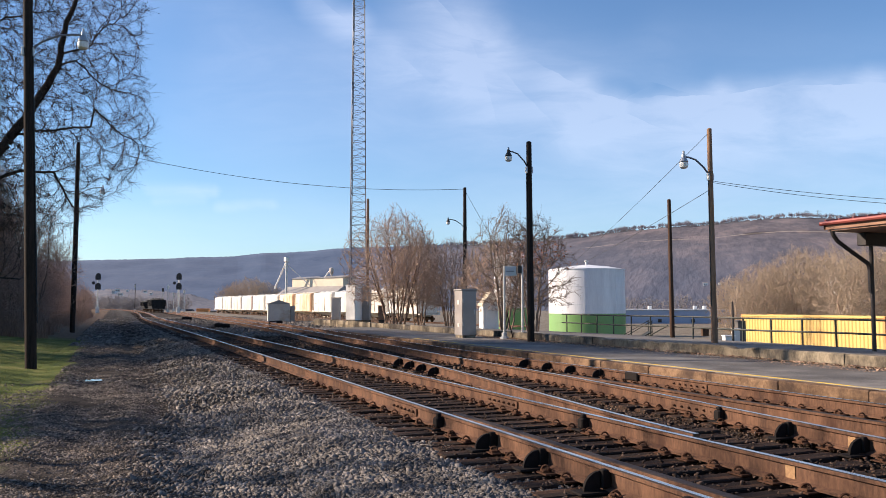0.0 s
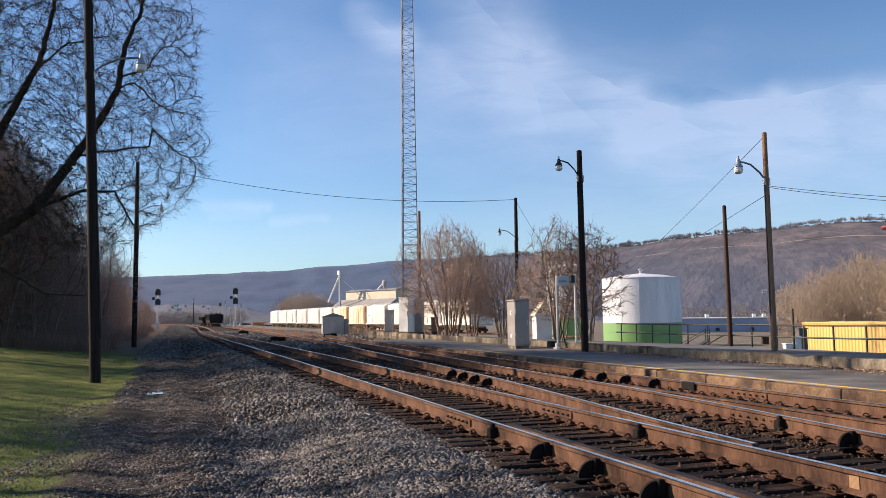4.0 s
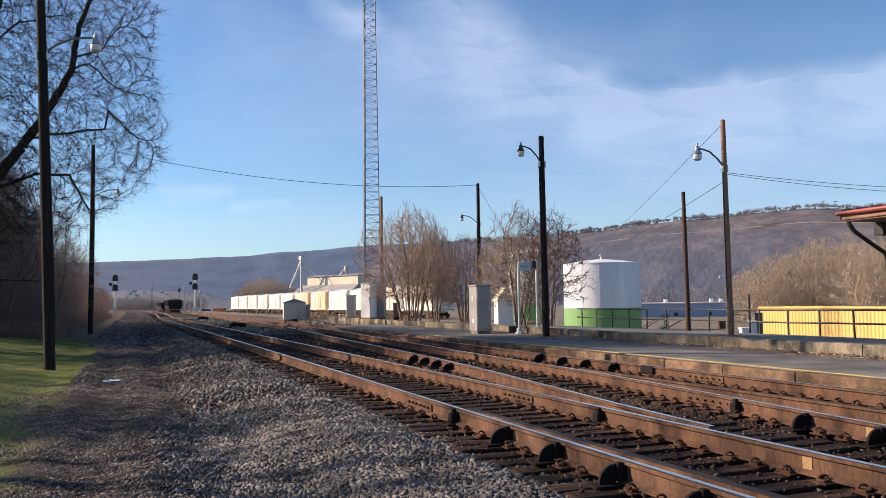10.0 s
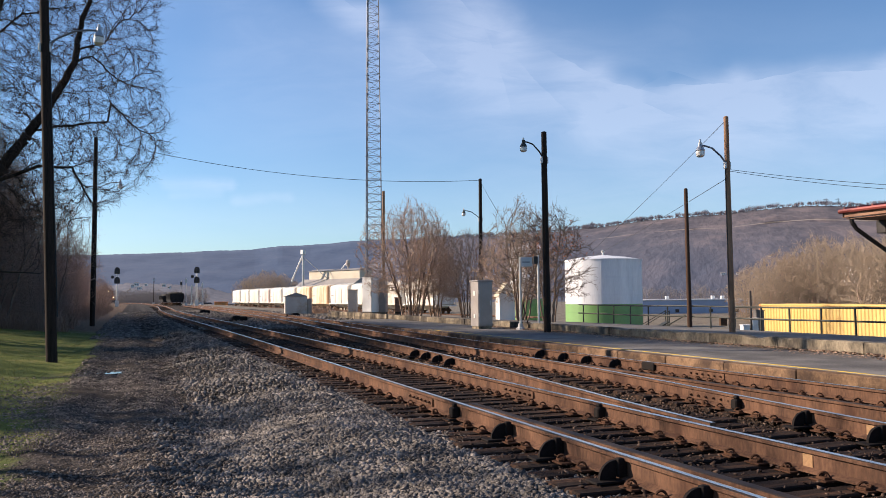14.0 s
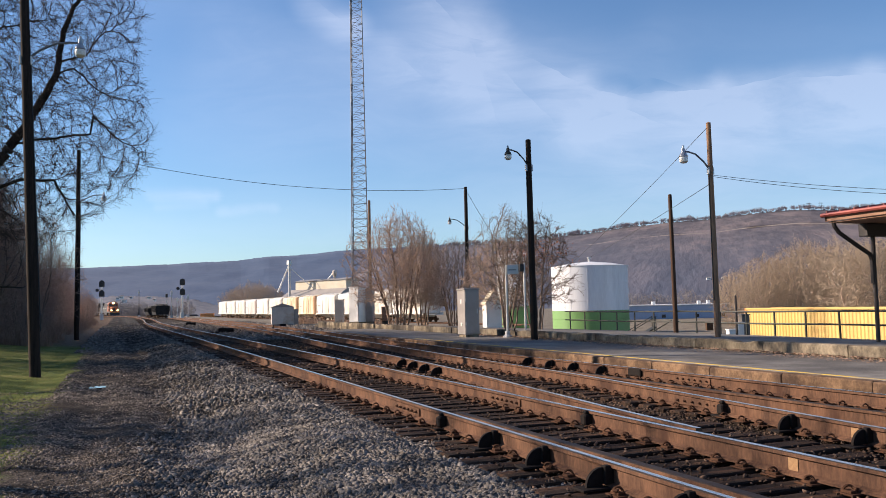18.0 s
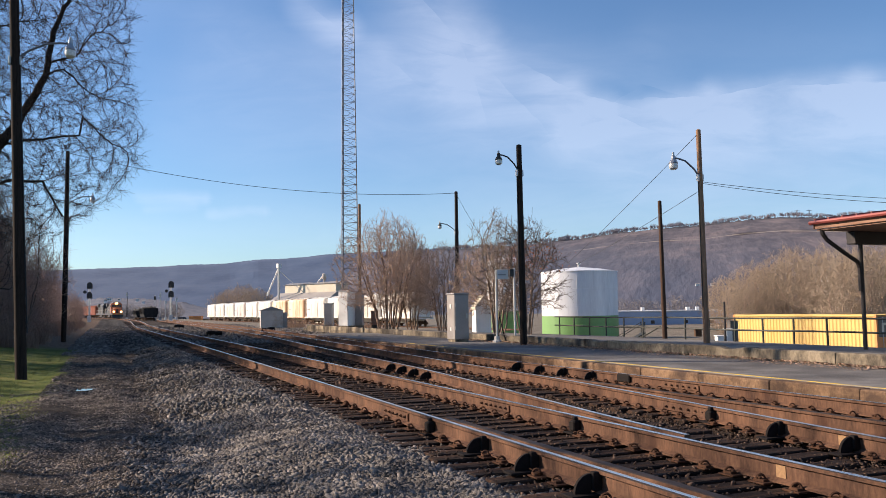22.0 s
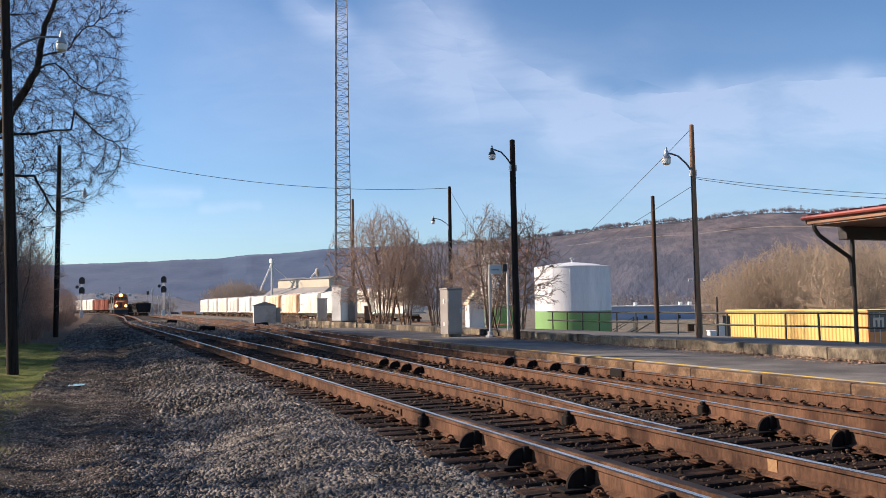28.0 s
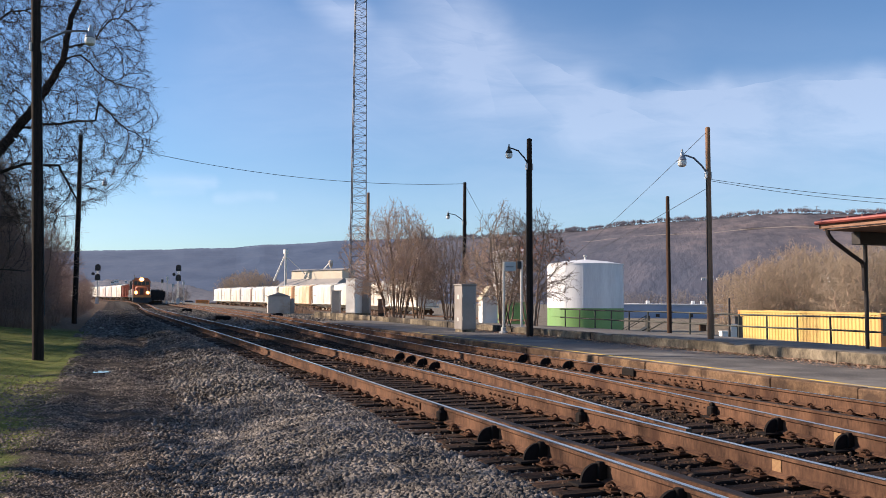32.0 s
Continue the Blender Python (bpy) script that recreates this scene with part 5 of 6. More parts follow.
def pole(base, height, rad, wood, label, lean=(0, 0), lamp=None, group=""):
    """A wooden pole; lamp: height, reach across and scale of its bracket lamp."""
    t = thing("lamp_post" if lamp else "utility_pole", label, "lamp post" if lamp else "utility pole", base, 0, group)
    n = 8
    pts = [(lean[0] * height * i / n, lean[1] * height * i / n, -0.4 + (height + 0.4) * i / n) for i in range(n + 1)]
    part("shaft", Geo().tube(pts, [rad * (1.08 - 0.28 * i / n) for i in range(n + 1)], 12), wood, t, "", None, True)
    part("cap", Geo().lathe([(rad * 0.8, 0), (rad * 0.8, 0.03), (rad * 0.3, 0.06)], 12, (lean[0] * height, lean[1] * height, height - 0.01)), wood, t)
    if lamp:
        h, reach, s = lamp[:3]
        ox, oy = lean[0] * h, lean[1] * h
        sg = 1 if reach > 0 else -1
        arm = [(ox, oy, h - 0.42), (ox + reach * 0.25, oy, h - 0.13), (ox + reach * 0.55, oy, h + 0.10), (ox + reach * 0.8, oy, h + 0.16), (ox + reach * 0.99, oy, h + 0.17)]
        part("arm", Geo().tube(arm, 0.028 * s, 8), M["tower_steel"] if s > 1.0 else M["wire"], t, "bent tube lamp bracket")
        part("bracket_plate", Geo().box(ox - rad - 0.02, ox + rad + 0.02, oy - 0.05, oy + 0.05, h - 0.55, h - 0.32, 0.01), M["galv"], t)
        lamp_head(t, (ox + reach, oy, h), s, len(lamp) > 3)
        part("conduit", Geo().tube([(ox + sg * rad, oy - 0.02, h - 0.5), (lean[0] * 1.2 + sg * rad * 1.1, lean[1] * 1.2 - 0.02, 1.2)], 0.016, 6), M["wire"], t)
    return t


pole((-1.94, 24.41, -0.42), 12.6, 0.135, M["wood_pole"], "tall dark wooden lamp pole standing in the grass", (-0.040, 0.016), (8.95, 1.36, 1.12), "path lamp poles")
pole((-2.29, 56.48, -0.42), 11.9, 0.145, M["wood_pole"], "tall dark wooden lamp pole beside the puddles", (0.003, -0.001), (8.95, 1.50, 1.15), "path lamp poles")
pole((13.46, 25.59, 0.0), 6.95, 0.115, M["wood_pole"], "dark wooden lamp pole on the platform", (-0.004, 0.001), (6.42, -0.80, 0.95, 1), "platform lamp poles")
pole((18.27, 21.95, 0.02), 7.05, 0.098, M["brown_pole"], "brown weathered wooden lamp pole on the upper pavement", (-0.004, 0.0), (5.90, -1.06, 1.1), "platform lamp poles")
pole((22.57, 52.6, -0.2), 9.6, 0.14, M["wood_pole"], "dark wooden lamp pole behind the metal cabinet", (0, 0), (7.2, -1.25, 0.99, 1), "platform lamp poles")
pole((22.02, 29.09, -0.12), 5.85, 0.098, M["old_pole"], "plain leaning wooden pole at the railing", (-0.008, 0.0))
pole((17.74, 59.91, 0.0), 9.25, 0.13, M["brown_pole"], "plain wooden pole beside the lattice tower")
pole((22.98, 26.5, -0.3), 1.66, 0.05, M["canopy_dark"], "short dark post behind the railing")


def wire(label, a, b, sag, rad=0.012):
    a, b = Vector(a), Vector(b)
    pts = [a.lerp(b, i / 24) - Vector((0, 0, sag * 4 * (i / 24) * (1 - i / 24))) for i in range(25)]
    return solid("cable", Geo().tube(pts, rad, 5), M["wire"], label, "cable")


wire("thin black overhead cable from pole to pole over the tracks", (-2.25, 55.6, 11.25), (22.5, 52.4, 9.3), 0.95, 0.016)
wire("thin cable dropping behind the shrubs", (22.5, 52.4, 9.2), (30.0, 60.0, 4.2), 0.25, 0.012)
wire("black service cable from the pole top", (18.15, 21.95, 6.9), (40.0, 72.0, 3.6), 0.25, 0.010)
wire("black service cable below the lamp bracket", (18.2, 21.95, 5.05), (40.0, 72.0, 4.0), 0.25, 0.010)
wire("black cable to the station canopy", (18.35, 21.95, 5.35), (24.8, 13.5, 3.85), 0.22, 0.008)
wire("black cable to the station canopy", (18.35, 21.95, 5.30), (24.8, 13.5, 3.80), 0.30, 0.008)

# ---- lattice tower ----
tower = thing("radio_tower", "tall grey three-legged steel lattice tower", "tower", (16.36, 58.30, 0.1))
TOP = 36.0


def leg_at(k, z):
    r = 0.80 - 0.0115 * z
    a = radians(100 + 120 * k)
    return Vector((r * math.cos(a), r * math.sin(a), z))


for k in range(3):
    part("leg", Geo().tube([leg_at(k, 0), leg_at(k, TOP)], 0.040, 8), M["tower_steel"], tower)
z, i = 0.3, 0
while z < TOP - 0.8:
    dz = 0.56
    for k in range(3):
        a, b = leg_at(k, z), leg_at((k + 1) % 3, z)
        c = leg_at((k + 1) % 3, z + dz) if i % 2 == 0 else leg_at(k, z + dz)
        part("strut", Geo().tube([a, b], 0.017, 4), M["tower_steel"], tower)
        part("brace", Geo().tube([a if i % 2 == 0 else b, c], 0.014, 4), M["tower_steel"], tower)
    z += dz
    i += 1
for k in range(3):
    for j in range(5):
        part("flange", Geo().lathe([(0.075, -0.03), (0.075, 0.03)], 8, tuple(leg_at(k, 6.0 * j + 5.4))), M["tower_steel"], tower)


# ---- cabinets and signs by the platform ----
def cabinet(name, label, at, turn, w, d, h, material, doors=1, group=""):
    t = thing(name, label, "cabinet", at, turn, group)
    part("body", Geo().box(-w / 2, w / 2, -d / 2, d / 2, 0.10, h - 0.06, 0.015), material, t)
    part("roof", Geo().box(-w / 2 - 0.04, w / 2 + 0.04, -d / 2 - 0.04, d / 2 + 0.04, h - 0.06, h, 0.015), material, t)
    part("plinth", Geo().box(-w / 2 + 0.03, w / 2 - 0.03, -d / 2 + 0.03, d / 2 - 0.03, -0.15, 0.10, 0.01), M["concrete"], t)
    for i in range(doors):
        x0 = -w / 2 + w * i / doors
        door = part("door", Geo().box(x0 + 0.03, x0 + w / doors - 0.03, -d / 2 - 0.022, -d / 2 - 0.002, 0.16, h - 0.13, 0.006), material, t)
        part("handle", Geo().box(x0 + w / doors - 0.12, x0 + w / doors - 0.08, -d / 2 - 0.05, -d / 2 - 0.022, h * 0.48, h * 0.58, 0.008), M["galv"], door)
        part("hinge", Geo().tube([(x0 + 0.03, -d / 2 - 0.02, h * 0.25), (x0 + 0.03, -d / 2 - 0.02, h * 0.32)], 0.014, 6), M["galv"], door)
        part("hinge", Geo().tube([(x0 + 0.03, -d / 2 - 0.02, h * 0.72), (x0 + 0.03, -d / 2 - 0.02, h * 0.79)], 0.014, 6), M["galv"], door)
    return t


relay = cabinet("relay_cabinet", "tall weathered grey metal relay cabinet on the platform", (12.78, 29.75, 0.0), 0, 0.60, 0.76, 1.88, M["cabinet"], 1)
part("label_plate", Geo().box(-0.318, -0.301, -0.10, 0.06, 1.28, 1.46, 0.003), M["sign_white"], relay, "small pale notice")
part("label_plate", Geo().box(-0.318, -0.301, -0.10, 0.04, 0.42, 0.56, 0.003), M["sign_white"], relay, "small pale notice")
cabinet("equipment_cabinet", "tall bare aluminium equipment cabinet under the tower", (16.10, 57.6, 0.1), -60, 0.95, 0.8, 2.6, M["aluminium"], 1, "tower cabinets")
cabinet("equipment_cabinet", "narrow brown-grey equipment cabinet under the tower", (17.0, 57.5, 0.1), -30, 0.5, 0.7, 2.45, M["cabinet"], 1, "tower cabinets")
cabinet("equipment_cabinet", "dark grey equipment cabinet beside the tower", (15.45, 60.3, 0.05), -25, 0.62, 0.6, 1.8, M["hut"], 1, "tower cabinets")
cabinet("equipment_cabinet", "small brown box beside the tower", (18.2, 57.8, 0.1), -25, 0.45, 0.5, 1.15, M["fascia"], 1, "tower cabinets")

hut = thing("metal_hut", "grey metal equipment hut with a low gable roof beside the yard", "hut", (14.35, 77.4, -0.35), -8)
part("wall", Geo().box(-1.0, 1.0, -1.3, 1.3, 0, 1.75, 0.02), M["hut"], hut)
part("roof", Geo().loft([[(-1.08, y, 1.74), (0, y, 2.10), (1.08, y, 1.74)] for y in (-1.38, 1.38)]), M["grey_roof"], hut)
part("door", Geo().box(-0.45, 0.45, -1.33, -1.302, 0.08, 1.6, 0.01), M["hut"], hut)
part("side_box", Geo().box(1.04, 1.42, -1.0, 0.2, 0, 1.55, 0.02), M["cabinet"], hut)

sign = thing("track_sign", "white track sign on two galvanised posts beside the lamp pole", "sign", (13.66, 28.1, 0.0), -21.7)
for x, h in ((0.0, 2.72), (0.68, 2.78)):
    p = part("post", Geo().tube([(x, 0, 0), (x, 0, h)], 0.042, 8), M["galv"], sign)
    part("footing", Geo().lathe([(0.17, 0), (0.17, 0.06), (0.10, 0.10), (0.10, 0.22), (0.06, 0.24)], 10, (x, 0, 0)), M["galv"], p)
board = part("board", Geo().box(0.02, 0.46, -0.06, -0.045, 2.36, 2.72, 0.004), M["sign_white"], sign, "white board with faded lettering")
part("lettering", Geo().box(0.08, 0.37, -0.064, -0.06, 2.50, 2.55), M["ink"], board, "faded grey line of lettering")
part("lamp_box", Geo().box(0.50, 0.66, -0.14, 0.04, 2.45, 2.74, 0.015), M["loco_dark"], sign, "small black box")
part("stay", Geo().tube([(0.10, -0.02, 0.95), (0.32, -0.02, 0.02)], 0.02, 6), M["black_iron"], sign)

little = thing("garden_shed", "small white gabled shed behind the shrubs", "shed", (19.0, 41.0, -0.15), -12)
part("wall", Geo().loft([[(-0.42, y, 0), (0.42, y, 0), (0.42, y, 1.45), (0, y, 2.05), (-0.42, y, 1.45)] for y in (-0.5, 0.5)]), M["white_paint"], little)
part("roof", Geo().loft([[(-0.50, y, 1.38), (0, y, 2.08), (0.50, y, 1.38), (0.50, y, 1.44), (0, y, 2.14), (-0.50, y, 1.44)] for y in (-0.58, 0.58)]), M["cream"], little)
part("door", Geo().box(-0.25, 0.25, -0.525, -0.502, 0.05, 1.2, 0.01), M["white_paint"], little)


# ---- tanks, yard, warehouse ----
def tank(at, r, h, band, label):
    t = thing("storage_tank", label, "tank", at, 0, "storage tanks")
    part("green_band", Geo().lathe([(r, 0), (r, band)], 64, caps=False), M["green_tank"], t, "green lower band", None, True)
    part("shell", Geo().lathe([(r + 0.004, band), (r + 0.004, h)], 64, caps=False), M["white_tank"], t, "white upper shell", None, True)
    part("roof", Geo().lathe([(r + 0.05, h - 0.06), (r + 0.05, h + 0.02), (r * 0.6, h + 0.30), (0.05, h + 0.52)], 64, caps=False), M["white_tank"], t, "", None, True)
    part("vent", Geo().lathe([(0.10, h + 0.4), (0.10, h + 0.76), (0.2, h + 0.80), (0.2, h + 0.92), (0.04, h + 0.98)], 12), M["galv"], t)
    for i in range(1, 4):
        part("seam", Geo().lathe([(r + 0.004, h * i / 4 - 0.02), (r + 0.022, h * i / 4), (r + 0.004, h * i / 4 + 0.02)], 64, caps=False), M["white_tank"] if h * i / 4 > band else M["green_tank"], t)
    for k in range(9):
        a = radians(160 + 25 * k)
        c, s = math.cos(a), math.sin(a)
        part("seam", Geo().tube([((r + 0.002) * c, (r + 0.002) * s, band + 0.05), ((r + 0.002) * c, (r + 0.002) * s, h - 0.08)], 0.016, 4), M["white_tank"], t)
    return t


tank((42.9, 69.9, -2.0), 3.68, 6.70, 2.48, "large white storage tank with a green lower band")
tank((42.0, 84.0, -2.0), 2.2, 8.6, 3.0, "tall white storage tank with a green lower band behind shrubs")


def container(at, turn, body, label, logo=False):
    L, W, H = 12.19, 2.44, 2.59
    t = thing("shipping_container", label, "container", at, turn, "shipping containers")
    for side, y in (("front", -W / 2), ("back", W / 2)):
        g = Geo()
        pts = []
        x, k = -L / 2 + 0.14, 0
        while x < L / 2 - 0.14:
            for dx, dy in ((0.0, 0.0), (0.072, 0.0), (0.14, 0.036), (0.212, 0.036)):
                pts.append((min(x + dx, L / 2 - 0.1), y + (dy + 0.01) * (1 if y < 0 else -1)))
            x += 0.28
        g.loft([[(p[0], p[1], z) for p in pts] for z in (0.15, H - 0.10)], False, False)
        part("side_panel", g, body, t)
    part("roof", Geo().box(-L / 2 + 0.05, L / 2 - 0.05, -W / 2 + 0.03, W / 2 - 0.03, H - 0.05, H - 0.02, 0.005), body, t)
    for y in (-W / 2, W / 2):
        for z in (0.0, H - 0.12):
            part("rail", Geo().box(-L / 2, L / 2, y - 0.03, y + 0.05 if y < 0 else y + 0.03, z, z + 0.15 if z == 0 else z + 0.12, 0.01), body, t)
        for x in (-L / 2, L / 2 - 0.15):
            part("corner_post", Geo().box(x, x + 0.15, y - 0.04, y + 0.08, 0, H, 0.012), M["orange_box"] if body == M["container"] else body, t)
    for x in (-L / 2 + 0.03, L / 2 - 0.03):
        door = part("end_panel", Geo().box(x - 0.02, x + 0.02, -W / 2 + 0.08, W / 2 - 0.08, 0.12, H - 0.1, 0.005), M["orange_box"] if x > 0 else body, t)
        if x > 0 and logo:
            part("name_board", Geo().box(x + 0.021, x + 0.042, -W / 2 + 0.12, W / 2 - 0.12, 1.25, H - 0.14), M["container_dark"], door, "dark panel behind the emblem")
        for y in (-0.75, -0.3, 0.3, 0.75):
            part("lock_bar", Geo().tube([(x + (0.04 if x > 0 else -0.04), y, 0.15), (x + (0.04 if x > 0 else -0.04), y, H - 0.15)], 0.022, 6), M["galv"], door)
    part("floor", Geo().box(-L / 2 + 0.05, L / 2 - 0.05, -W / 2 + 0.05, W / 2 - 0.05, 0.05, 0.14), M["canopy_dark"], t)
    if logo:
        x = L / 2 + 0.015
        g = Geo().box(x, x + 0.01, -0.85, 0.05, 1.95, 2.1)
        for i in range(3):
            g.box(x, x + 0.01, -0.85 + 0.36 * i, -0.67 + 0.36 * i, 1.5, 1.95)
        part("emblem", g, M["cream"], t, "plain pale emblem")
    return t


YT = -21.7
container((43.97, 42.3, -2.0), -90, M["container"], "yellow corrugated shipping container with a dark end in the lower yard", True)

shed = thing("warehouse", "long blue-grey metal warehouse with a white roof edge", "warehouse", (99.5, 133.0, -3.2), YT)
part("wall", Geo().box(-9.5, 12, -6, 6, 0, 3.55, 0.02), M["blue_shed"], shed)
part("roof", Geo().box(-9.7, 12.2, -6.2, 6.2, 3.55, 3.75, 0.03), M["white_paint"], shed, "white roof edge")
for x in (-4.0, 4.6, 6.4):
    part("roof_vent", Geo().box(x - 0.3, x + 0.3, -3, -2.4, 3.75, 4.35, 0.03), M["white_paint"], shed)
for x in (-3.0, 3.2, 8.0):
    d = part("door", Geo().box(x - 1.0, x + 1.0, -6.06, -6.0, 0, 2.4, 0.02), M["blue_shed"], shed)
    part("window", Geo().box(x - 0.35, x + 0.35, -6.09, -6.06, 1.3, 1.9, 0.01), M["glass"], d)

fence = thing("railing", "dark painted two-bar steel railing along the platform back", "railing", (22.1, 0, -0.16))
y = 9.0
while y < 38.5:
    part("post", Geo().tube([(0, y, 0), (dice.uniform(-0.015, 0.015), y + dice.uniform(-0.03, 0.03), 0.94)], 0.034, 8), M["rail_paint"], fence)
    y += 1.45
for z in (0.50, 0.94):
    part("rail", Geo().tube([(0, 9.0 + 29.5 * i / 16, z + 0.012 * math.sin(i * 1.3)) for i in range(17)], 0.032, 8), M["rail_paint"], fence)
part("brace", Geo().tube([(0, 31.0, 0.0), (0, 29.5, 0.55)], 0.03, 6), M["rail_paint"], fence)

# ---- station canopy ----
canopy = thing("station_canopy", "station canopy with a red metal roof on dark posts", "canopy", (19.33, 16.75, 0.0))
LY0, LY1 = -26.0, 0.18
roof = part("roof", Geo().loft([[(-1.45, y, 3.50), (2.6, y, 3.92), (6.6, y, 3.50), (6.6, y, 3.44), (2.6, y, 3.86), (-1.45, y, 3.44)] for y in (LY0, LY1)]), M["roof_red"], canopy, "red sheet roof")
i = 0
y = LY1 - 0.03
while y > LY0:
    part("roof_seam", Geo().loft([[(-1.47, y - 0.02, 3.50), (-1.47, y + 0.02, 3.50), (-1.47, y + 0.02, 3.56), (-1.47, y - 0.02, 3.56)], [(2.6, y - 0.02, 3.92), (2.6, y + 0.02, 3.92), (2.6, y + 0.02, 3.98), (2.6, y - 0.02, 3.98)]]), M["roof_red"], roof)
    y -= 0.45
part("fascia", Geo().box(-1.50, -1.44, LY0, LY1, 3.28, 3.47, 0.008), M["fascia"], canopy, "weathered brown fascia board")
part("gutter", Geo().tube([(-1.56, LY0, 3.45), (-1.56, LY1 + 0.05, 3.45)], 0.06, 8), M["roof_red"], canopy, "red gutter")
part("end_fascia", Geo().loft([[(-1.5, y, 3.28), (2.6, y, 3.70), (6.6, y, 3.28), (6.6, y, 3.46), (2.6, y, 3.88), (-1.5, y, 3.46)] for y in (LY1 - 0.06, LY1)]), M["fascia"], canopy)
part("soffit", Geo().box(-1.44, 6.5, LY0, LY1 - 0.07, 3.24, 3.27), M["fascia"], canopy)
for py in (0.0, -6.0, -12.0, -18.0):
    p = part("post", Geo().tube([(0, py, -0.1), (0, py, 2.9)], 0.055, 10), M["canopy_dark"], canopy)
    part("bracket", Geo().tube([(-1.40, py, 3.30), (-1.36, py, 3.14), (-1.22, py, 2.98), (-0.6, py, 2.64), (-0.14, py, 2.40), (-0.07, py, 2.24), (-0.06, py, 1.6)], 0.058, 8), M["canopy_dark"], p, "bent downpipe bracket")
    part("beam", Geo().box(-0.35, 5.2, py - 0.15, py + 0.15, 2.885, 3.235, 0.015), M["canopy_dark"], canopy)
    part("back_post", Geo().tube([(5.0, py, -2.2), (5.0, py, 2.9)], 0.075, 10), M["canopy_dark"], canopy)
part("globe_lamp", Geo().lathe([(0.02, 0.09), (0.07, 0.06), (0.09, 0), (0.07, -0.06), (0.02, -0.09)], 12), M["lamp_glass"], canopy, "white globe lamp", (-1.0, -3.2, 3.12), True)


# ---- railway cars ----
def truck(parent, x, z=0.0):
    """A four-wheel truck under a car whose length runs along x."""
    t = part("truck", Geo().box(x - 1.15, x + 1.15, 0.92, 1.06, 0.32, 0.62, 0.05).box(x - 1.15, x + 1.15, -1.06, -0.92, 0.32, 0.62, 0.05).box(x - 0.2, x + 0.2, -1.0, 1.0, 0.35, 0.75, 0.04), M["truck"], parent)
    for dx in (-0.85, 0.85):
        w = Geo()
        for y in (-0.76, 0.76):
            ring = [[(x + dx + r * math.cos(2 * math.pi * i / 18), y + s, 0.44 + r * math.sin(2 * math.pi * i / 18)) for i in range(18)] for r, s in ((0.12, -0.06), (0.42, -0.06), (0.46, -0.02), (0.42, 0.06), (0.12, 0.07))]
            w.loft(ring)
        w.tube([(x + dx, -0.76, 0.44), (x + dx, 0.76, 0.44)], 0.07, 8)
        part("wheelset", w, M["truck"], t)


def hopper_car(name, label, L, body, group):
    t = thing(name, label, "railway car", group=group)
    h, w = L / 2, 1.52
    rings = []
    for x, f in ((-h + 0.75, 0.88), (-h + 1.0, 1.0), (h - 1.0, 1.0), (h - 0.75, 0.88)):
        rings.append([(x, -w * 0.96 * f, 1.25), (x, -w * f, 2.2), (x, -w * f, 4.1), (x, -w * 0.93 * f, 4.34), (x, -0.55, 4.5), (x, 0.55, 4.5), (x, w * 0.93 * f, 4.34), (x, w * f, 4.1), (x, w * f, 2.2), (x, w * 0.96 * f, 1.25)])
    part("body", Geo().loft(rings), body, t)
    for i in range(3):
        c = -h + 0.9 + (L - 1.8) * (i + 0.5) / 3
        part("outlet", Geo().loft([[(c - 1.5, -1.4, 1.25), (c + 1.5, -1.4, 1.25), (c + 1.5, 1.4, 1.25), (c - 1.5, 1.4, 1.25)], [(c - 0.4, -0.5, 0.5), (c + 0.4, -0.5, 0.5), (c + 0.4, 0.5, 0.5), (c - 0.4, 0.5, 0.5)]]), body, t)
    for x in (-h, h - 0.5):
        part("end_platform", Geo().box(x, x + 0.5, -1.45, 1.45, 1.0, 1.15, 0.02), body, t)
        xe = x if x < 0 else x + 0.5
        for y in (-1.35, 1.35):
            part("end_post", Geo().tube([(xe + (0.06 if x < 0 else -0.06), y, 1.1), (xe + (0.06 if x < 0 else -0.06), y, 4.3)], 0.05, 5), body, t)
    part("sill", Geo().box(-h + 0.4, h - 0.4, -1.55, -1.45, 1.12, 1.30, 0.01).box(-h + 0.4, h - 0.4, 1.45, 1.55, 1.12, 1.30, 0.01), body, t)
    part("roof_walk", Geo().box(-h + 0.6, h - 0.6, -0.45, 0.45, 4.53, 4.60, 0.01), M["galv"], t)
    for i in range(4):
        c = -h + 1.5 + (L - 3) * i / 3
        part("hatch", Geo().lathe([(0.38, 4.5), (0.38, 4.62), (0.2, 4.68)], 12, (c, 0, 0)), body, t)
    n = max(int(L / 3.2), 3)
    for i in range(1, n):
        x = -h + 0.8 + (L - 1.6) * i / n
        for y0 in (-w - 0.05, w - 0.01):
            part("rib", Geo().box(x - 0.04, x + 0.04, y0, y0 + 0.06, 1.3, 3.65), body, t)
    part("lettering", Geo().box(-h + 1.6, -h + 2.9, -w - 0.062, -w - 0.052, 2.5, 2.7), M["ink"], t, "plain bar of faded lettering")
    truck(t, -h + 1.9)
    truck(t, h - 1.9)
    return t


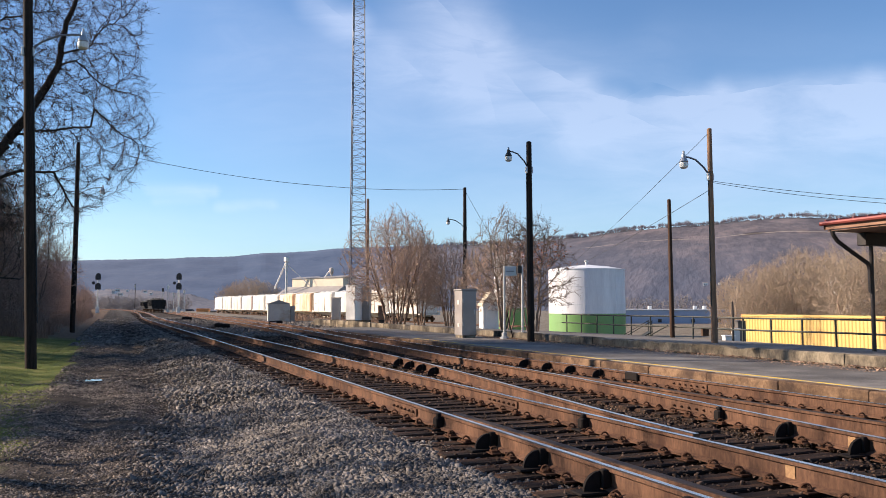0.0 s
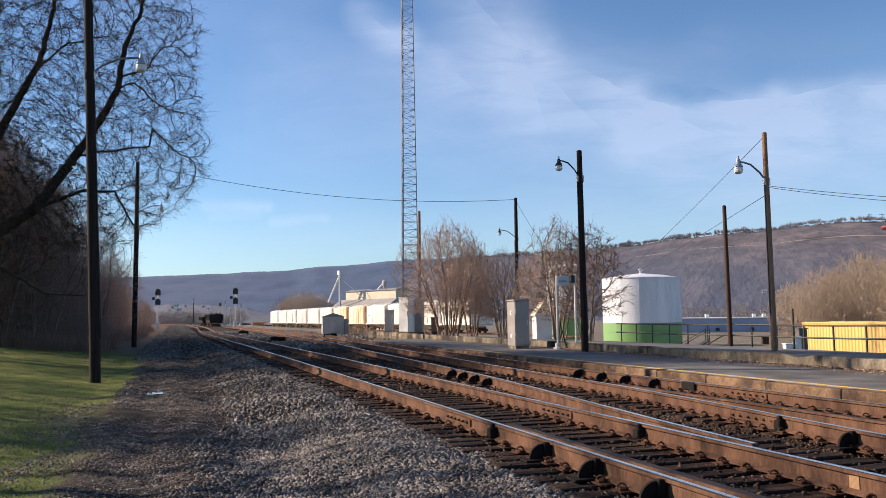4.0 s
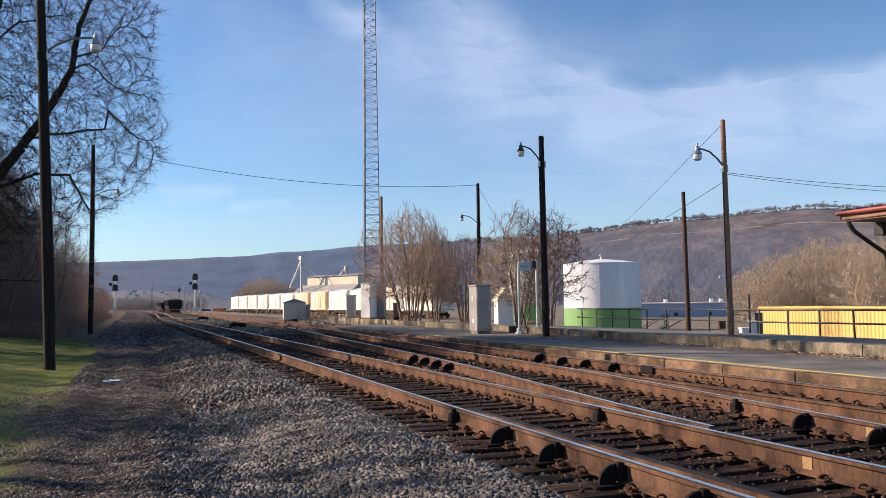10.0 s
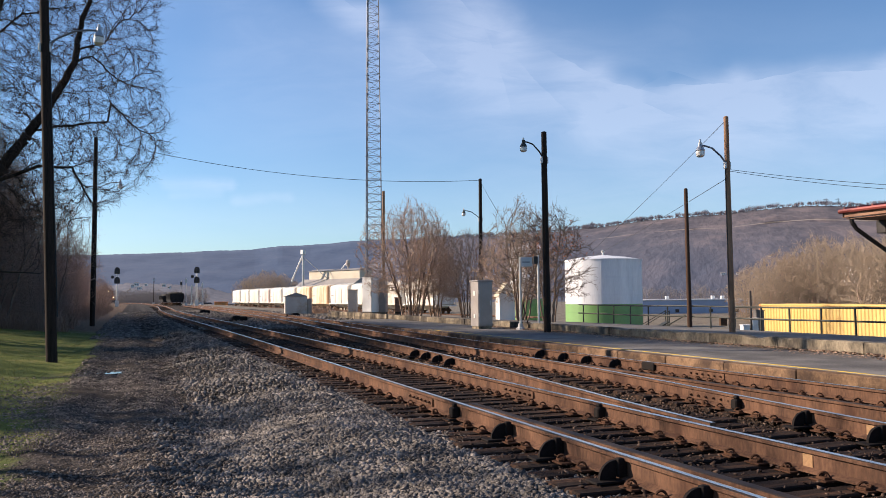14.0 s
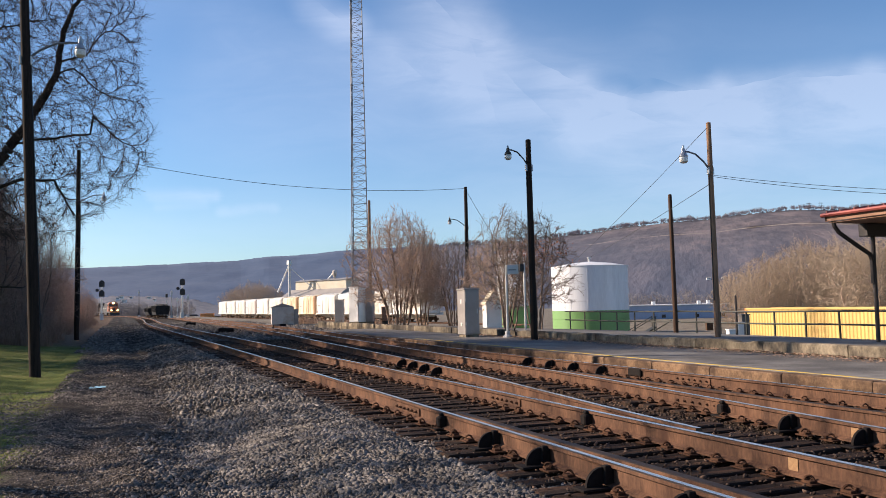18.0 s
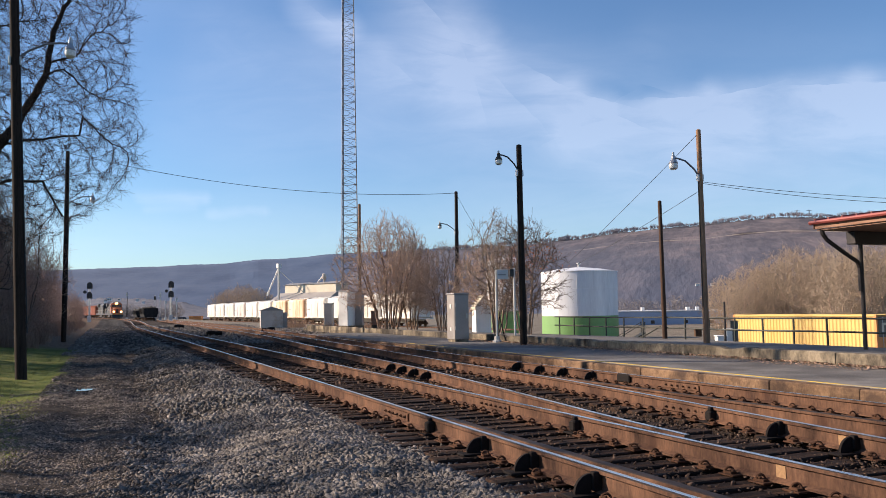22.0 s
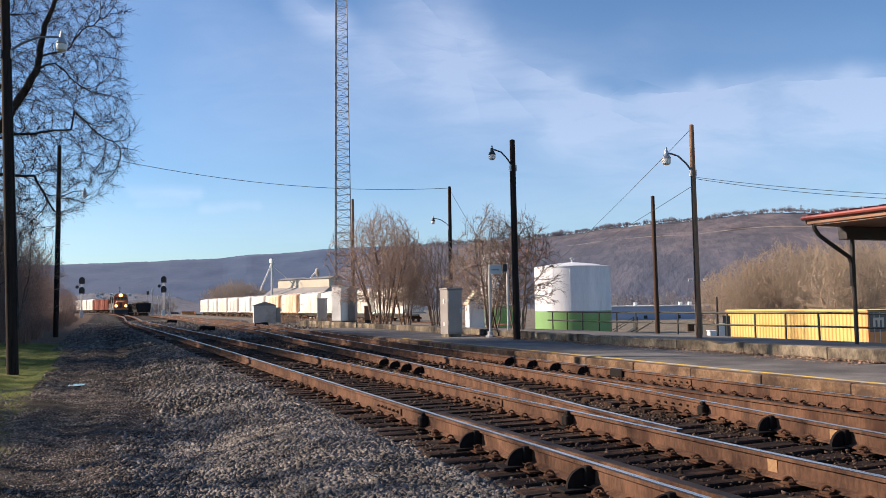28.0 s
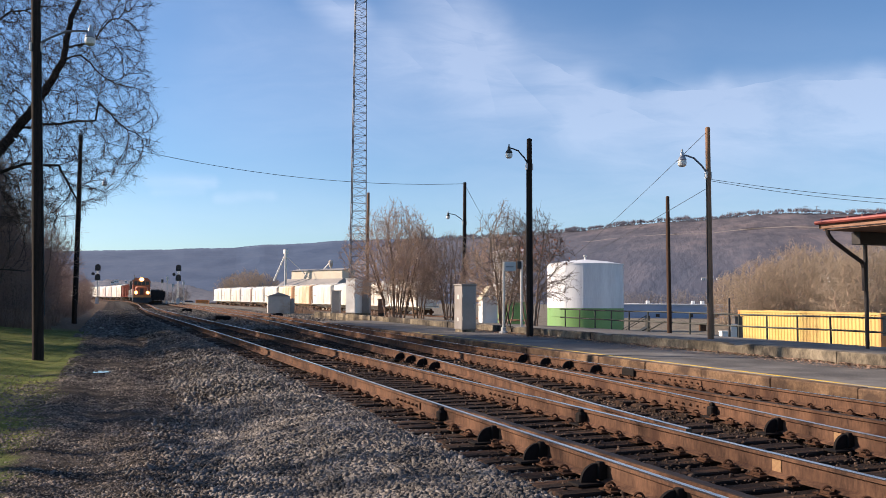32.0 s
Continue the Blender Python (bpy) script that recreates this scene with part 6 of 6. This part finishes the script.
def box_car(name, label, L, body, group):
    t = thing(name, label, "railway car", group=group)
    h = L / 2
    part("body", Geo().box(-h, h, -1.5, 1.5, 1.05, 4.1, 0.05), body, t)
    part("roof", Geo().loft([[(x, -1.53, 4.08), (x, 0, 4.32), (x, 1.53, 4.08)] for x in (-h - 0.03, h + 0.03)]), body, t)
    for s in (-1, 1):
        part("door", Geo().box(-1.5, 1.5, s * 1.53 - 0.03, s * 1.53 + 0.03, 1.15, 3.95, 0.01), body, t)
    for i in range(11):
        x = -h + 0.3 + (L - 0.6) * i / 10
        for y0 in (-1.57, 1.49):
            part("rib", Geo().box(x - 0.05, x + 0.05, y0, y0 + 0.08, 1.1, 4.05), body, t)
    part("underframe", Geo().box(-h + 0.2, h - 0.2, -0.5, 0.5, 0.75, 1.05, 0.02), M["truck"], t)
    for x in (-h, h):
        part("ladder", Geo().tube([(x, -1.40, 1.1), (x, -1.40, 4.0)], 0.03, 5).tube([(x, -1.05, 1.1), (x, -1.05, 4.0)], 0.03, 5), body, t)
    truck(t, -h + 2.2)
    truck(t, h - 2.2)
    return t


def locomotive(name, label, body, front, group, lit):
    """A hood-unit freight locomotive; its nose points along +x from the origin at its middle."""
    t = thing(name, label, "locomotive", group=group)
    L, h = 21.5, 10.75
    part("frame", Geo().box(-h, h, -1.5, 1.5, 1.05, 1.55, 0.04), M["loco_dark"], t, "dark underframe and walkway")
    part("long_hood", Geo().loft([[(x, -0.95, 1.55), (x, -0.95, 4.15), (x, -0.6, 4.5), (x, 0.6, 4.5), (x, 0.95, 4.15), (x, 0.95, 1.55)] for x in (-h + 1.0, 4.9)]), body, t)
    part("radiator", Geo().box(-h + 1.4, -h + 4.6, -1.35, 1.35, 3.6, 4.55, 0.08), body, t)
    cab = part("cab", Geo().loft([[(x, -1.5, 1.55), (x, -1.5, 4.1), (x, -1.0, 4.62), (x, 1.0, 4.62), (x, 1.5, 4.1), (x, 1.5, 1.55)] for x in (4.9, 7.4)]), front, t)
    for y in (-0.98, -0.33, 0.33, 0.98):
        part("windshield", Geo().box(7.39, 7.43, y - 0.28, y + 0.28, 3.35, 3.98, 0.01), M["glass"], cab)
    for s in (-1, 1):
        part("side_window", Geo().box(5.4, 6.8, s * 1.5 - 0.03, s * 1.5 + 0.03, 3.3, 3.95, 0.01), M["glass"], cab)
    part("nose", Geo().loft([[(7.4, -1.1, 1.55), (7.4, -1.1, 2.9), (7.4, -0.8, 3.2), (7.4, 0.8, 3.2), (7.4, 1.1, 2.9), (7.4, 1.1, 1.55)], [(9.3, -0.95, 1.55), (9.3, -0.95, 2.65), (9.3, -0.7, 2.9), (9.3, 0.7, 2.9), (9.3, 0.95, 2.65), (9.3, 0.95, 1.55)]]), front, t)
    part("nose_door", Geo().box(9.29, 9.33, -0.3, 0.3, 1.6, 2.7, 0.01), body, t)
    part("stripe", Geo().box(10.72, 10.78, -1.48, 1.48, 1.10, 1.50), M["loco_orange"], t, "orange front sill")
    part("pilot", Geo().loft([[(10.5, -1.4, 1.05), (10.5, 1.4, 1.05), (10.75, 1.4, 1.05), (10.75, -1.4, 1.05)], [(10.7, -1.2, 0.2), (10.7, 1.2, 0.2), (10.95, 1.2, 0.2), (10.95, -1.2, 0.2)]]), M["loco_dark"], t)
    part("coupler", Geo().box(10.75, 11.35, -0.16, 0.16, 0.72, 1.0, 0.03), M["truck"], t)
    for y in (-1.42, 1.42):
        part("handrail", Geo().tube([(-h + 0.2, y, 2.6), (h - 0.2, y, 2.6)], 0.025, 5), M["hopper_white"], t)
        for i in range(12):
            x = -h + 0.2 + (L - 0.4) * i / 11
            part("stanchion", Geo().tube([(x, y, 1.5), (x, y, 2.6)], 0.022, 4), M["hopper_white"], t)
        part("step", Geo().box(h - 0.75, h - 0.05, y - 0.1, y + 0.1, 0.35, 1.05, 0.02), M["loco_dark"], t)
    part("fuel_tank", Geo().box(-2.8, 2.8, -1.35, 1.35, 0.35, 1.05, 0.15), M["loco_dark"], t)
    part("exhaust", Geo().box(-0.8, 0.6, -0.35, 0.35, 4.48, 4.75, 0.03), M["loco_dark"], t)
    part("fan", Geo().lathe([(0.6, 4.5), (0.6, 4.68), (0.5, 4.7)], 16, (-4, 0, 0)), M["loco_dark"], t)
    part("horn", Geo().tube([(5.6, -0.2, 4.62), (5.6, -0.2, 4.85), (6.1, -0.2, 4.88)], [0.04, 0.04, 0.08], 6), M["galv"], t)
    lamp = M["head_light"] if lit else M["lamp_glass"]
    disc = lambda r: [(0.02, 0.0), (r, 0.0), (r * 0.8, 0.05), (0.02, 0.06)]
    for y in (-0.17, 0.17):
        part("headlight", Geo().lathe(disc(0.17), 12), lamp, t, "glowing headlight" if lit else "headlight", pose(7.46, y, 4.32, 0, 90, 0))
    # added discs that glow as the orange glare behind the lamps
    if lit:
        part("reflector", Geo().lathe(disc(0.42), 16), M["reflector"], t, "added glowing disc for the headlight glare", pose(7.40, 0, 4.32, 0, 90, 0))
    for y in (-0.98, 0.98):
        if lit:
            part("reflector", Geo().lathe(disc(0.34), 16), M["reflector"], t, "added glowing disc for the ditch light glare", pose(10.13, y, 1.95, 0, 90, 0))
        part("ditch_light", Geo().lathe(disc(0.17), 12), lamp, t, "glowing ditch light" if lit else "ditch light", pose(10.2, y, 1.95, 0, 90, 0))
        part("light_post", Geo().tube([(10.15, y, 1.5), (10.15, y, 1.9)], 0.05, 5), M["loco_dark"], t)
    for x in (-6.6, 6.6):
        tr = part("truck", Geo().box(x - 2.3, x + 2.3, 0.98, 1.18, 0.35, 0.85, 0.06).box(x - 2.3, x + 2.3, -1.18, -0.98, 0.35, 0.85, 0.06), M["truck"], t)
        for dx in (-1.7, 0, 1.7):
            w = Geo()
            for y in (-0.76, 0.76):
                w.loft([[(x + dx + r * math.cos(2 * math.pi * i / 18), y + s, 0.52 + r * math.sin(2 * math.pi * i / 18)) for i in range(18)] for r, s in ((0.12, -0.06), (0.50, -0.06), (0.54, -0.02), (0.50, 0.06), (0.12, 0.07))])
            w.tube([(x + dx, -0.76, 0.52), (x + dx, 0.76, 0.52)], 0.08, 8)
            part("wheelset", w, M["truck"], tr)
    return t


# standing hoppers on the far yard track
HX0, HY0, HX1, HY1 = 28.2, 242.0, 35.4, 136.6
hd = Vector((HX1 - HX0, HY1 - HY0, 0)).normalized()
hturn = math.degrees(math.atan2(hd.y, hd.x))
kinds = [hopper_car("hopper_car", "standing white covered hopper car with grimy paint", 11.6, M["hopper_white"], "standing hoppers"),
         hopper_car("hopper_car", "standing cream covered hopper car with rust streaks", 11.6, M["hopper_cream"], "standing hoppers"),
         hopper_car("hopper_car", "standing grey covered hopper car", 11.6, M["hopper_grey"], "standing hoppers")]
order = (0, 0, 0, 2, 0, 0, 1, 1, 0, 0, 0, 0)
used = set()
for i, k in enumerate(order):
    c = Vector((HX0, HY0, -0.95)) + hd * (5.9 + 11.9 * i)
    m = pose(c.x, c.y, c.z, 0, 0, hturn)
    if k in used:
        copy_thing(kinds[k], m)
    else:
        kinds[k].matrix_basis = m
        used.add(k)
yard_rails = thing("railway_track", "low yard track under the standing hoppers", "railway track", (0, 0, -0.95), 0, kind="structure")
for o in (-0.75, 0.75):
    a = Vector((HX0, HY0, 0)) - hd * 30 + Vector((-hd.y, hd.x, 0)) * o
    b = Vector((HX1, HY1, 0)) + hd * 60 + Vector((-hd.y, hd.x, 0)) * o
    part("rail", Geo().tube([a, b], 0.07, 4), M["rust"], yard_rails)

# dark cars standing end-on farther up the yard
def dark_car(x, y, turn, L, h, label):
    t = thing("hopper_wagon", label, "railway car", (x, y, -0.35), turn, "dark cars")
    part("body", Geo().loft([[(-L / 2, -1.2, 0.9), (L / 2, -1.2, 0.9), (L / 2, 1.2, 0.9), (-L / 2, 1.2, 0.9)], [(-L / 2, -1.35, 1.6), (L / 2, -1.35, 1.6), (L / 2, 1.35, 1.6), (-L / 2, 1.35, 1.6)], [(-L / 2, -1.35, h), (L / 2, -1.35, h), (L / 2, 1.35, h), (-L / 2, 1.35, h)]]), M["car_black"], t)
    r = random.Random(int(x * 10))
    g = Geo()
    g.loft([[(-L / 2 + 0.1 + (L - 0.2) * i / 14, -1.3 + 2.6 * j / 7, h - 0.3 if j in (0, 7) or i in (0, 14) else h + r.uniform(-0.05, 0.4)) for j in range(8)] for i in range(15)])
    part("load", g, M["car_black"], t, "heaped dark load")
    for i in range(7):
        xx = -L / 2 + 0.2 + (L - 0.4) * i / 6
        part("rib", Geo().box(xx - 0.06, xx + 0.06, -1.44, -1.34, 1.5, h).box(xx - 0.06, xx + 0.06, 1.34, 1.44, 1.5, h), M["car_black"], t)
    part("end_ladder", Geo().tube([(-L / 2 - 0.05, -1.2, 1.0), (-L / 2 - 0.05, -1.2, h)], 0.04, 5).tube([(-L / 2 - 0.05, -0.8, 1.0), (-L / 2 - 0.05, -0.8, h)], 0.04, 5), M["car_black"], t)
    truck(t, -L / 2 + 1.6)
    truck(t, L / 2 - 1.6)


dark_car(8.6, 186.0, 92, 11, 2.75, "black ballast wagon with a heaped dark load")
dark_car(7.6, 200.0, 92, 11, 2.35, "black wagon standing behind another")

tractor = thing("orange_container", "small orange box beside the hopper cars", "container", (21.0, 214.0, -1.3), -15)
part("body", Geo().box(-1.5, 1.5, -1.2, 1.2, 0.1, 1.7, 0.05), M["orange_box"], tractor)
part("skid", Geo().box(-1.5, 1.5, -1.0, -0.8, 0, 0.12).box(-1.5, 1.5, 0.8, 1.0, 0, 0.12), M["truck"], tractor)
part("lid", Geo().box(-1.6, 1.6, -1.3, 1.3, 1.7, 1.8, 0.02), M["orange_box"], tractor)

# mill behind the hoppers
mill = thing("grain_mill", "cream grain mill with grey roofs and a tall spout", "building", (39.5, 194.0, -1.5), -65)
part("wall", Geo().box(0, 20, -4, 4, 0, 5.4, 0.03), M["cream"], mill)
part("lower_roof", Geo().loft([[(x, -4.4, 5.3), (x, -1.7, 7.05), (x, 1.7, 7.05), (x, 4.4, 5.3)] for x in (-0.4, 20.4)]), M["grey_roof"], mill)
part("monitor_wall", Geo().box(1.7, 20.0, -1.75, 1.75, 6.9, 8.9, 0.03), M["cream"], mill)
part("monitor_roof", Geo().loft([[(x, -2.0, 8.86), (x, 0, 9.35), (x, 2.0, 8.86)] for x in (1.3, 20.4)]), M["grey_roof"], mill)
part("leg_tower", Geo().tube([(3.85, -5.0, 0), (3.85, -5.0, 13.2)], 0.27, 10), M["galv"], mill, "white elevator leg")
part("leg_head", Geo().box(3.4, 4.3, -5.45, -4.55, 12.7, 13.7, 0.05), M["galv"], mill)
part("spout", Geo().tube([(3.85, -5.0, 12.8), (-0.6, -5.0, 6.6)], 0.2, 8), M["white_paint"], mill, "diagonal spout")
part("spout", Geo().tube([(3.85, -5.0, 12.2), (10.0, -3.0, 7.2)], 0.08, 6), M["galv"], mill)
part("cyclone", Geo().lathe([(0.15, 9.3), (0.5, 10.2), (0.5, 11.0), (0.15, 11.2)], 12, (14.5, -0.5, 0)), M["hut"], mill)
part("duct", Geo().tube([(14.5, -0.5, 10.9), (11.8, -0.5, 8.9)], 0.16, 6), M["white_paint"], mill)


# ---- signals ----
def signal(at, label, small_side):
    t = thing("railway_signal", label, "railway signal", at, 180, "signals")
    part("mast", Geo().tube([(0, 0, 0), (0, 0, 7.75)], 0.10, 8), M["galv"], t)
    part("base_case", Geo().box(-0.35, 0.35, -0.3, 0.3, 0, 1.2, 0.03), M["galv"], t)
    for z in (7.15, 5.2):
        g = Geo()
        outline = [(-0.52, z - 0.55), (0.52, z - 0.55), (0.52, z + 0.25)] + [(0.52 * math.cos(a * math.pi / 8), z + 0.25 + 0.52 * math.sin(a * math.pi / 8)) for a in range(1, 8)] + [(-0.52, z + 0.25)]
        g.loft([[(x, y, zz) for x, zz in outline] for y in (0.10, 0.14)])
        hd_ = part("head", g, M["loco_dark"], t, "black target-shaped signal head")
        for dz in (-0.3, 0.05, 0.4):
            part("hood", Geo().tube([(0, 0.14, z + dz), (0, 0.42, z + dz)], 0.14, 8), M["loco_dark"], hd_)
    part("side_head", Geo().lathe([(0.05, -0.1), (0.32, -0.1), (0.32, 0.1), (0.05, 0.1)], 12, (0, 0, 0)), M["loco_dark"], t, "", pose(0.85 * small_side, 0.1, 5.95, 90, 0, 0))
    part("side_arm", Geo().tube([(0, 0, 5.95), (0.85 * small_side, 0, 5.95)], 0.04, 5), M["galv"], t)
    g = Geo()
    for s in (-0.2, 0.2):
        g.tube([(s, -0.35, 0.2), (s, -0.35, 6.8)], 0.025, 4)
    for i in range(18):
        g.tube([(-0.2, -0.35, 0.5 + 0.35 * i), (0.2, -0.35, 0.5 + 0.35 * i)], 0.015, 4)
    part("ladder", g, M["galv"], t)
    return t


def spot(px, depth):
    """A ground place in a direction of the first view, at a depth."""
    a = math.atan((px - 784) / 1465.5)
    d = depth / math.cos(a)
    return d * math.sin(radians(21.7) + a), d * math.cos(radians(21.7) + a)


sx, sy = spot(174, 165)
signal((sx, sy, -0.25), "two-headed black railway signal on a galvanised mast", 1)
sx, sy = spot(317, 165)
signal((sx, sy, -0.25), "two-headed black railway signal on a galvanised mast", 1)
for px_, dep, h, lab in ((289, 190, 6.2, "thin galvanised signal mast in the far yard"), (298, 190, 6.8, "thin galvanised signal mast in the far yard"), (240, 230, 8.0, "thin dark pole in the far yard"), (327, 200, 6.0, "thin galvanised mast in the far yard"), (308, 210, 5.5, "thin galvanised mast in the far yard")):
    x, y = spot(px_, dep)
    t = thing("mast", lab, "mast", (x, y, -0.8), 0, "yard masts")
    part("shaft", Geo().tube([(0, 0, 0), (0, 0, h)], 0.10, 6), M["galv"] if dep != 230 else M["wood_pole"], t)
    part("head", Geo().box(-0.25, 0.25, -0.15, 0.15, h - 1.0, h - 0.2, 0.03), M["loco_dark"] if px_ == 289 else M["galv"], t)
    part("case", Geo().box(-0.3, 0.3, -0.25, 0.25, 0, 1.1, 0.03), M["galv"], t)


def house(px, depth, z, w, h, wall, label):
    x, y = spot(px, depth)
    z = slope_z(px, depth) if depth > 550 else z
    w, h = (w * 0.62, h * 0.7) if depth > 550 else (w, h)
    t = thing("house", label, "house", (x, y, z), -21.7 + 15 * math.sin(px), "far houses")
    part("wall", Geo().box(-w / 2, w / 2, -w * 0.35, w * 0.35, -3, h, 0.05), wall, t)
    part("roof", Geo().loft([[(x0, -w * 0.4, h), (x0, 0, h + w * 0.25), (x0, w * 0.4, h)] for x0 in (-w * 0.54, w * 0.54)]), M["grey_roof"], t)
    for dx in (-0.25, 0.2):
        part("window", Geo().box(dx * w - 0.5, dx * w + 0.5, -w * 0.35 - 0.06, -w * 0.35, h * 0.4, h * 0.75), M["glass"], t)


for px_, dep, z, w, h in ((202, 620, 14, 4, 3), (209, 640, 10, 5, 3), (214, 600, 8, 5, 2.5), (226, 640, 12, 3, 2.5), (268, 620, 13, 3, 2), (150, 600, 10, 4, 3), (258, 640, 8, 4, 2.5), (1248, 742, 19, 6, 3), (1262, 750, 20, 5, 3), (1274, 738, 19, 5, 2.5), (1520, 300, -1, 12, 5), (1610, 300, 4, 12, 5), (1505, 330, 8, 16, 5)):
    house(px_, dep, z, w, h, M["white_paint"], "white house across the valley")
for px_, dep in ((330, 260), (338, 262), (322, 270)):
    x, y = spot(px_, dep)
    t = thing("car", "small parked car in the far yard", "car", (x, y, -1.4), 20, "far parked cars")
    part("body", Geo().box(-2.1, 2.1, -0.85, 0.85, 0.3, 0.9, 0.12), M["white_paint"] if px_ != 322 else M["blue_shed"], t)
    part("cabin", Geo().loft([[(-1.5, -0.8, 0.9), (1.2, -0.8, 0.9), (1.2, 0.8, 0.9), (-1.5, 0.8, 0.9)], [(-1.1, -0.65, 1.45), (0.5, -0.65, 1.45), (0.5, 0.65, 1.45), (-1.1, 0.65, 1.45)]]), M["glass"], t)
    for dx in (-1.35, 1.35):
        part("wheel", Geo().tube([(dx, -0.88, 0.32), (dx, 0.88, 0.32)], 0.32, 12), M["loco_dark"], t)

# yard clutter below the railing
def yard_box(name, label, category, px, depth, z, w, d, h, material, extra=None):
    x, y = spot(px, depth)
    t = thing(name, label, category, (x, y, z), -21.7, "yard clutter")
    part("body", Geo().box(-w / 2, w / 2, -d / 2, d / 2, 0, h, 0.03), material, t)
    part("lid", Geo().box(-w / 2 - 0.03, w / 2 + 0.03, -d / 2 - 0.03, d / 2 + 0.03, h, h + 0.06, 0.01), material, t)
    return t


yard_box("utility_box", "white utility box below the railing", "box", 1287, 46, -2.0, 0.55, 0.5, 1.55, M["white_paint"])
yard_box("utility_box", "pale utility box below the railing", "box", 1300, 47, -2.0, 0.35, 0.4, 1.9, M["sign_white"])
yard_box("dark_cabinet", "dark machine cabinet beside the container", "cabinet", 1308, 52, -2.0, 0.5, 0.6, 2.25, M["container_dark"])
yard_box("utility_box", "red-brown tank box in the yard", "box", 1246, 92, -2.2, 0.7, 0.5, 0.9, M["truck"])
yard_box("meter_box", "grey meter box in front of the yellow container", "box", 1424, 31, -1.6, 0.22, 0.2, 1.25, M["galv"])
yard_box("meter_box", "grey meter box in front of the yellow container", "box", 1437, 31, -1.6, 0.22, 0.2, 1.25, M["sign_white"])
yard_box("utility_box", "white box beside the storage tank", "box", 1108, 74, -2.0, 0.5, 0.5, 0.45, M["white_paint"])
x, y = spot(1128, 66)
ramp = thing("steel_ramp", "dark steel loading ramp beside the storage tank", "ramp", (x, y, -2.0), -21.7)
part("deck", Geo().loft([[(-1.0, s0, 0.0), (1.0, s0, 1.15), (1.0, s0, 1.25), (-1.0, s0, 0.1)] for s0 in (-0.6, 0.6)]), M["rail_paint"], ramp)
for s0 in (-0.6, 0.6):
    part("handrail", Geo().tube([(-1.0, s0, 0.9), (1.0, s0, 2.05)], 0.03, 6), M["rail_paint"], ramp)
    part("leg", Geo().tube([(0.95, s0, 0), (0.95, s0, 2.05)], 0.04, 6), M["rail_paint"], ramp)
# pylons on the near ridge
for px_, py_ in ((1431, 384), (1452, 384)):
    x, y = spot(px_, 1560)
    z = 1.25 + (541 - py_) * 1560 / 1465.5 - 6
    t = thing("power_pylon", "distant steel power pylon on the ridge", "pylon", (x, y, z), -21.7, "ridge pylons")
    for sx_ in (-2.2, 2.2):
        part("leg", Geo().tube([(sx_, 0, -12), (sx_ * 0.5, 0, 19)], 0.35, 4), M["tower_steel"], t)
    for hz in (12.0, 17.0):
        part("arm", Geo().tube([(-5, 0, hz), (5, 0, hz)], 0.3, 4), M["tower_steel"], t)

# puddles on the path
for x, y, a, b in ((-0.48, 20.6, 0.43, 0.30), (-0.9, 49.0, 0.55, 0.8), (-0.6, 54.5, 0.6, 0.9)):
    n = 28
    ring = [(x + a * math.cos(2 * math.pi * i / n) * (1 + 0.18 * math.sin(3.1 * i)), y + b * math.sin(2 * math.pi * i / n) * (1 + 0.15 * math.cos(2.3 * i)), 0) for i in range(n)]
    z = float(ground_z(x, y)) + 0.018
    solid("puddle", Geo().add([(p[0], p[1], z) for p in ring], [tuple(range(n))]), M["puddle"], "shallow puddle reflecting the sky on the path", "puddle", "puddles", "structure")

# ---- the train ----
def on_track(s):
    """Place and heading of the main track at s metres along it."""
    x, d = float(main_centre(s)), float(main_centre(s + 0.5) - main_centre(s - 0.5))
    return x, s, math.degrees(math.atan2(-1.0, -d))


train = []
back = 0.0


def couple(ob, length):
    global back
    train.append((ob, back + length / 2))
    back += length + 0.9


couple(locomotive("locomotive", "dark red and black freight locomotive with lit headlights", M["loco_dark"], M["loco_red"], "train locomotives", True), 21.8)
couple(locomotive("locomotive", "black freight locomotive coupled behind the leader", M["loco_dark"], M["loco_dark"], "train locomotives", False), 21.8)
red_car = box_car("box_car", "weathered red boxcar in the moving train", 15.2, M["boxcar_red"], "train boxcars")
couple(red_car, 15.2)
for i in range(2):
    couple(copy_thing(red_car, Matrix()), 15.2)
pale = hopper_car("hopper_car", "white covered hopper car in the moving train", 14.2, M["hopper_white"], "train hoppers")
couple(pale, 14.2)
drab = hopper_car("hopper_car", "grey covered hopper car in the moving train", 14.2, M["hopper_grey"], "train hoppers")
couple(copy_thing(pale, Matrix()), 14.2)
couple(drab, 14.2)
for i in range(6):
    couple(copy_thing(pale if i % 3 else drab, Matrix()), 14.2)


def front_at(t):
    return 155.0 + 10.0 * (32.0 - t)


def motions():
    for ob, behind in train:
        rows = []
        for k in range(17):
            t = 2.0 * k
            x, y, a = on_track(front_at(t) + behind)
            rows.append((t, pose(x, y, 0.0, 0, 0, a)))
        walk(ob, rows)


motions()
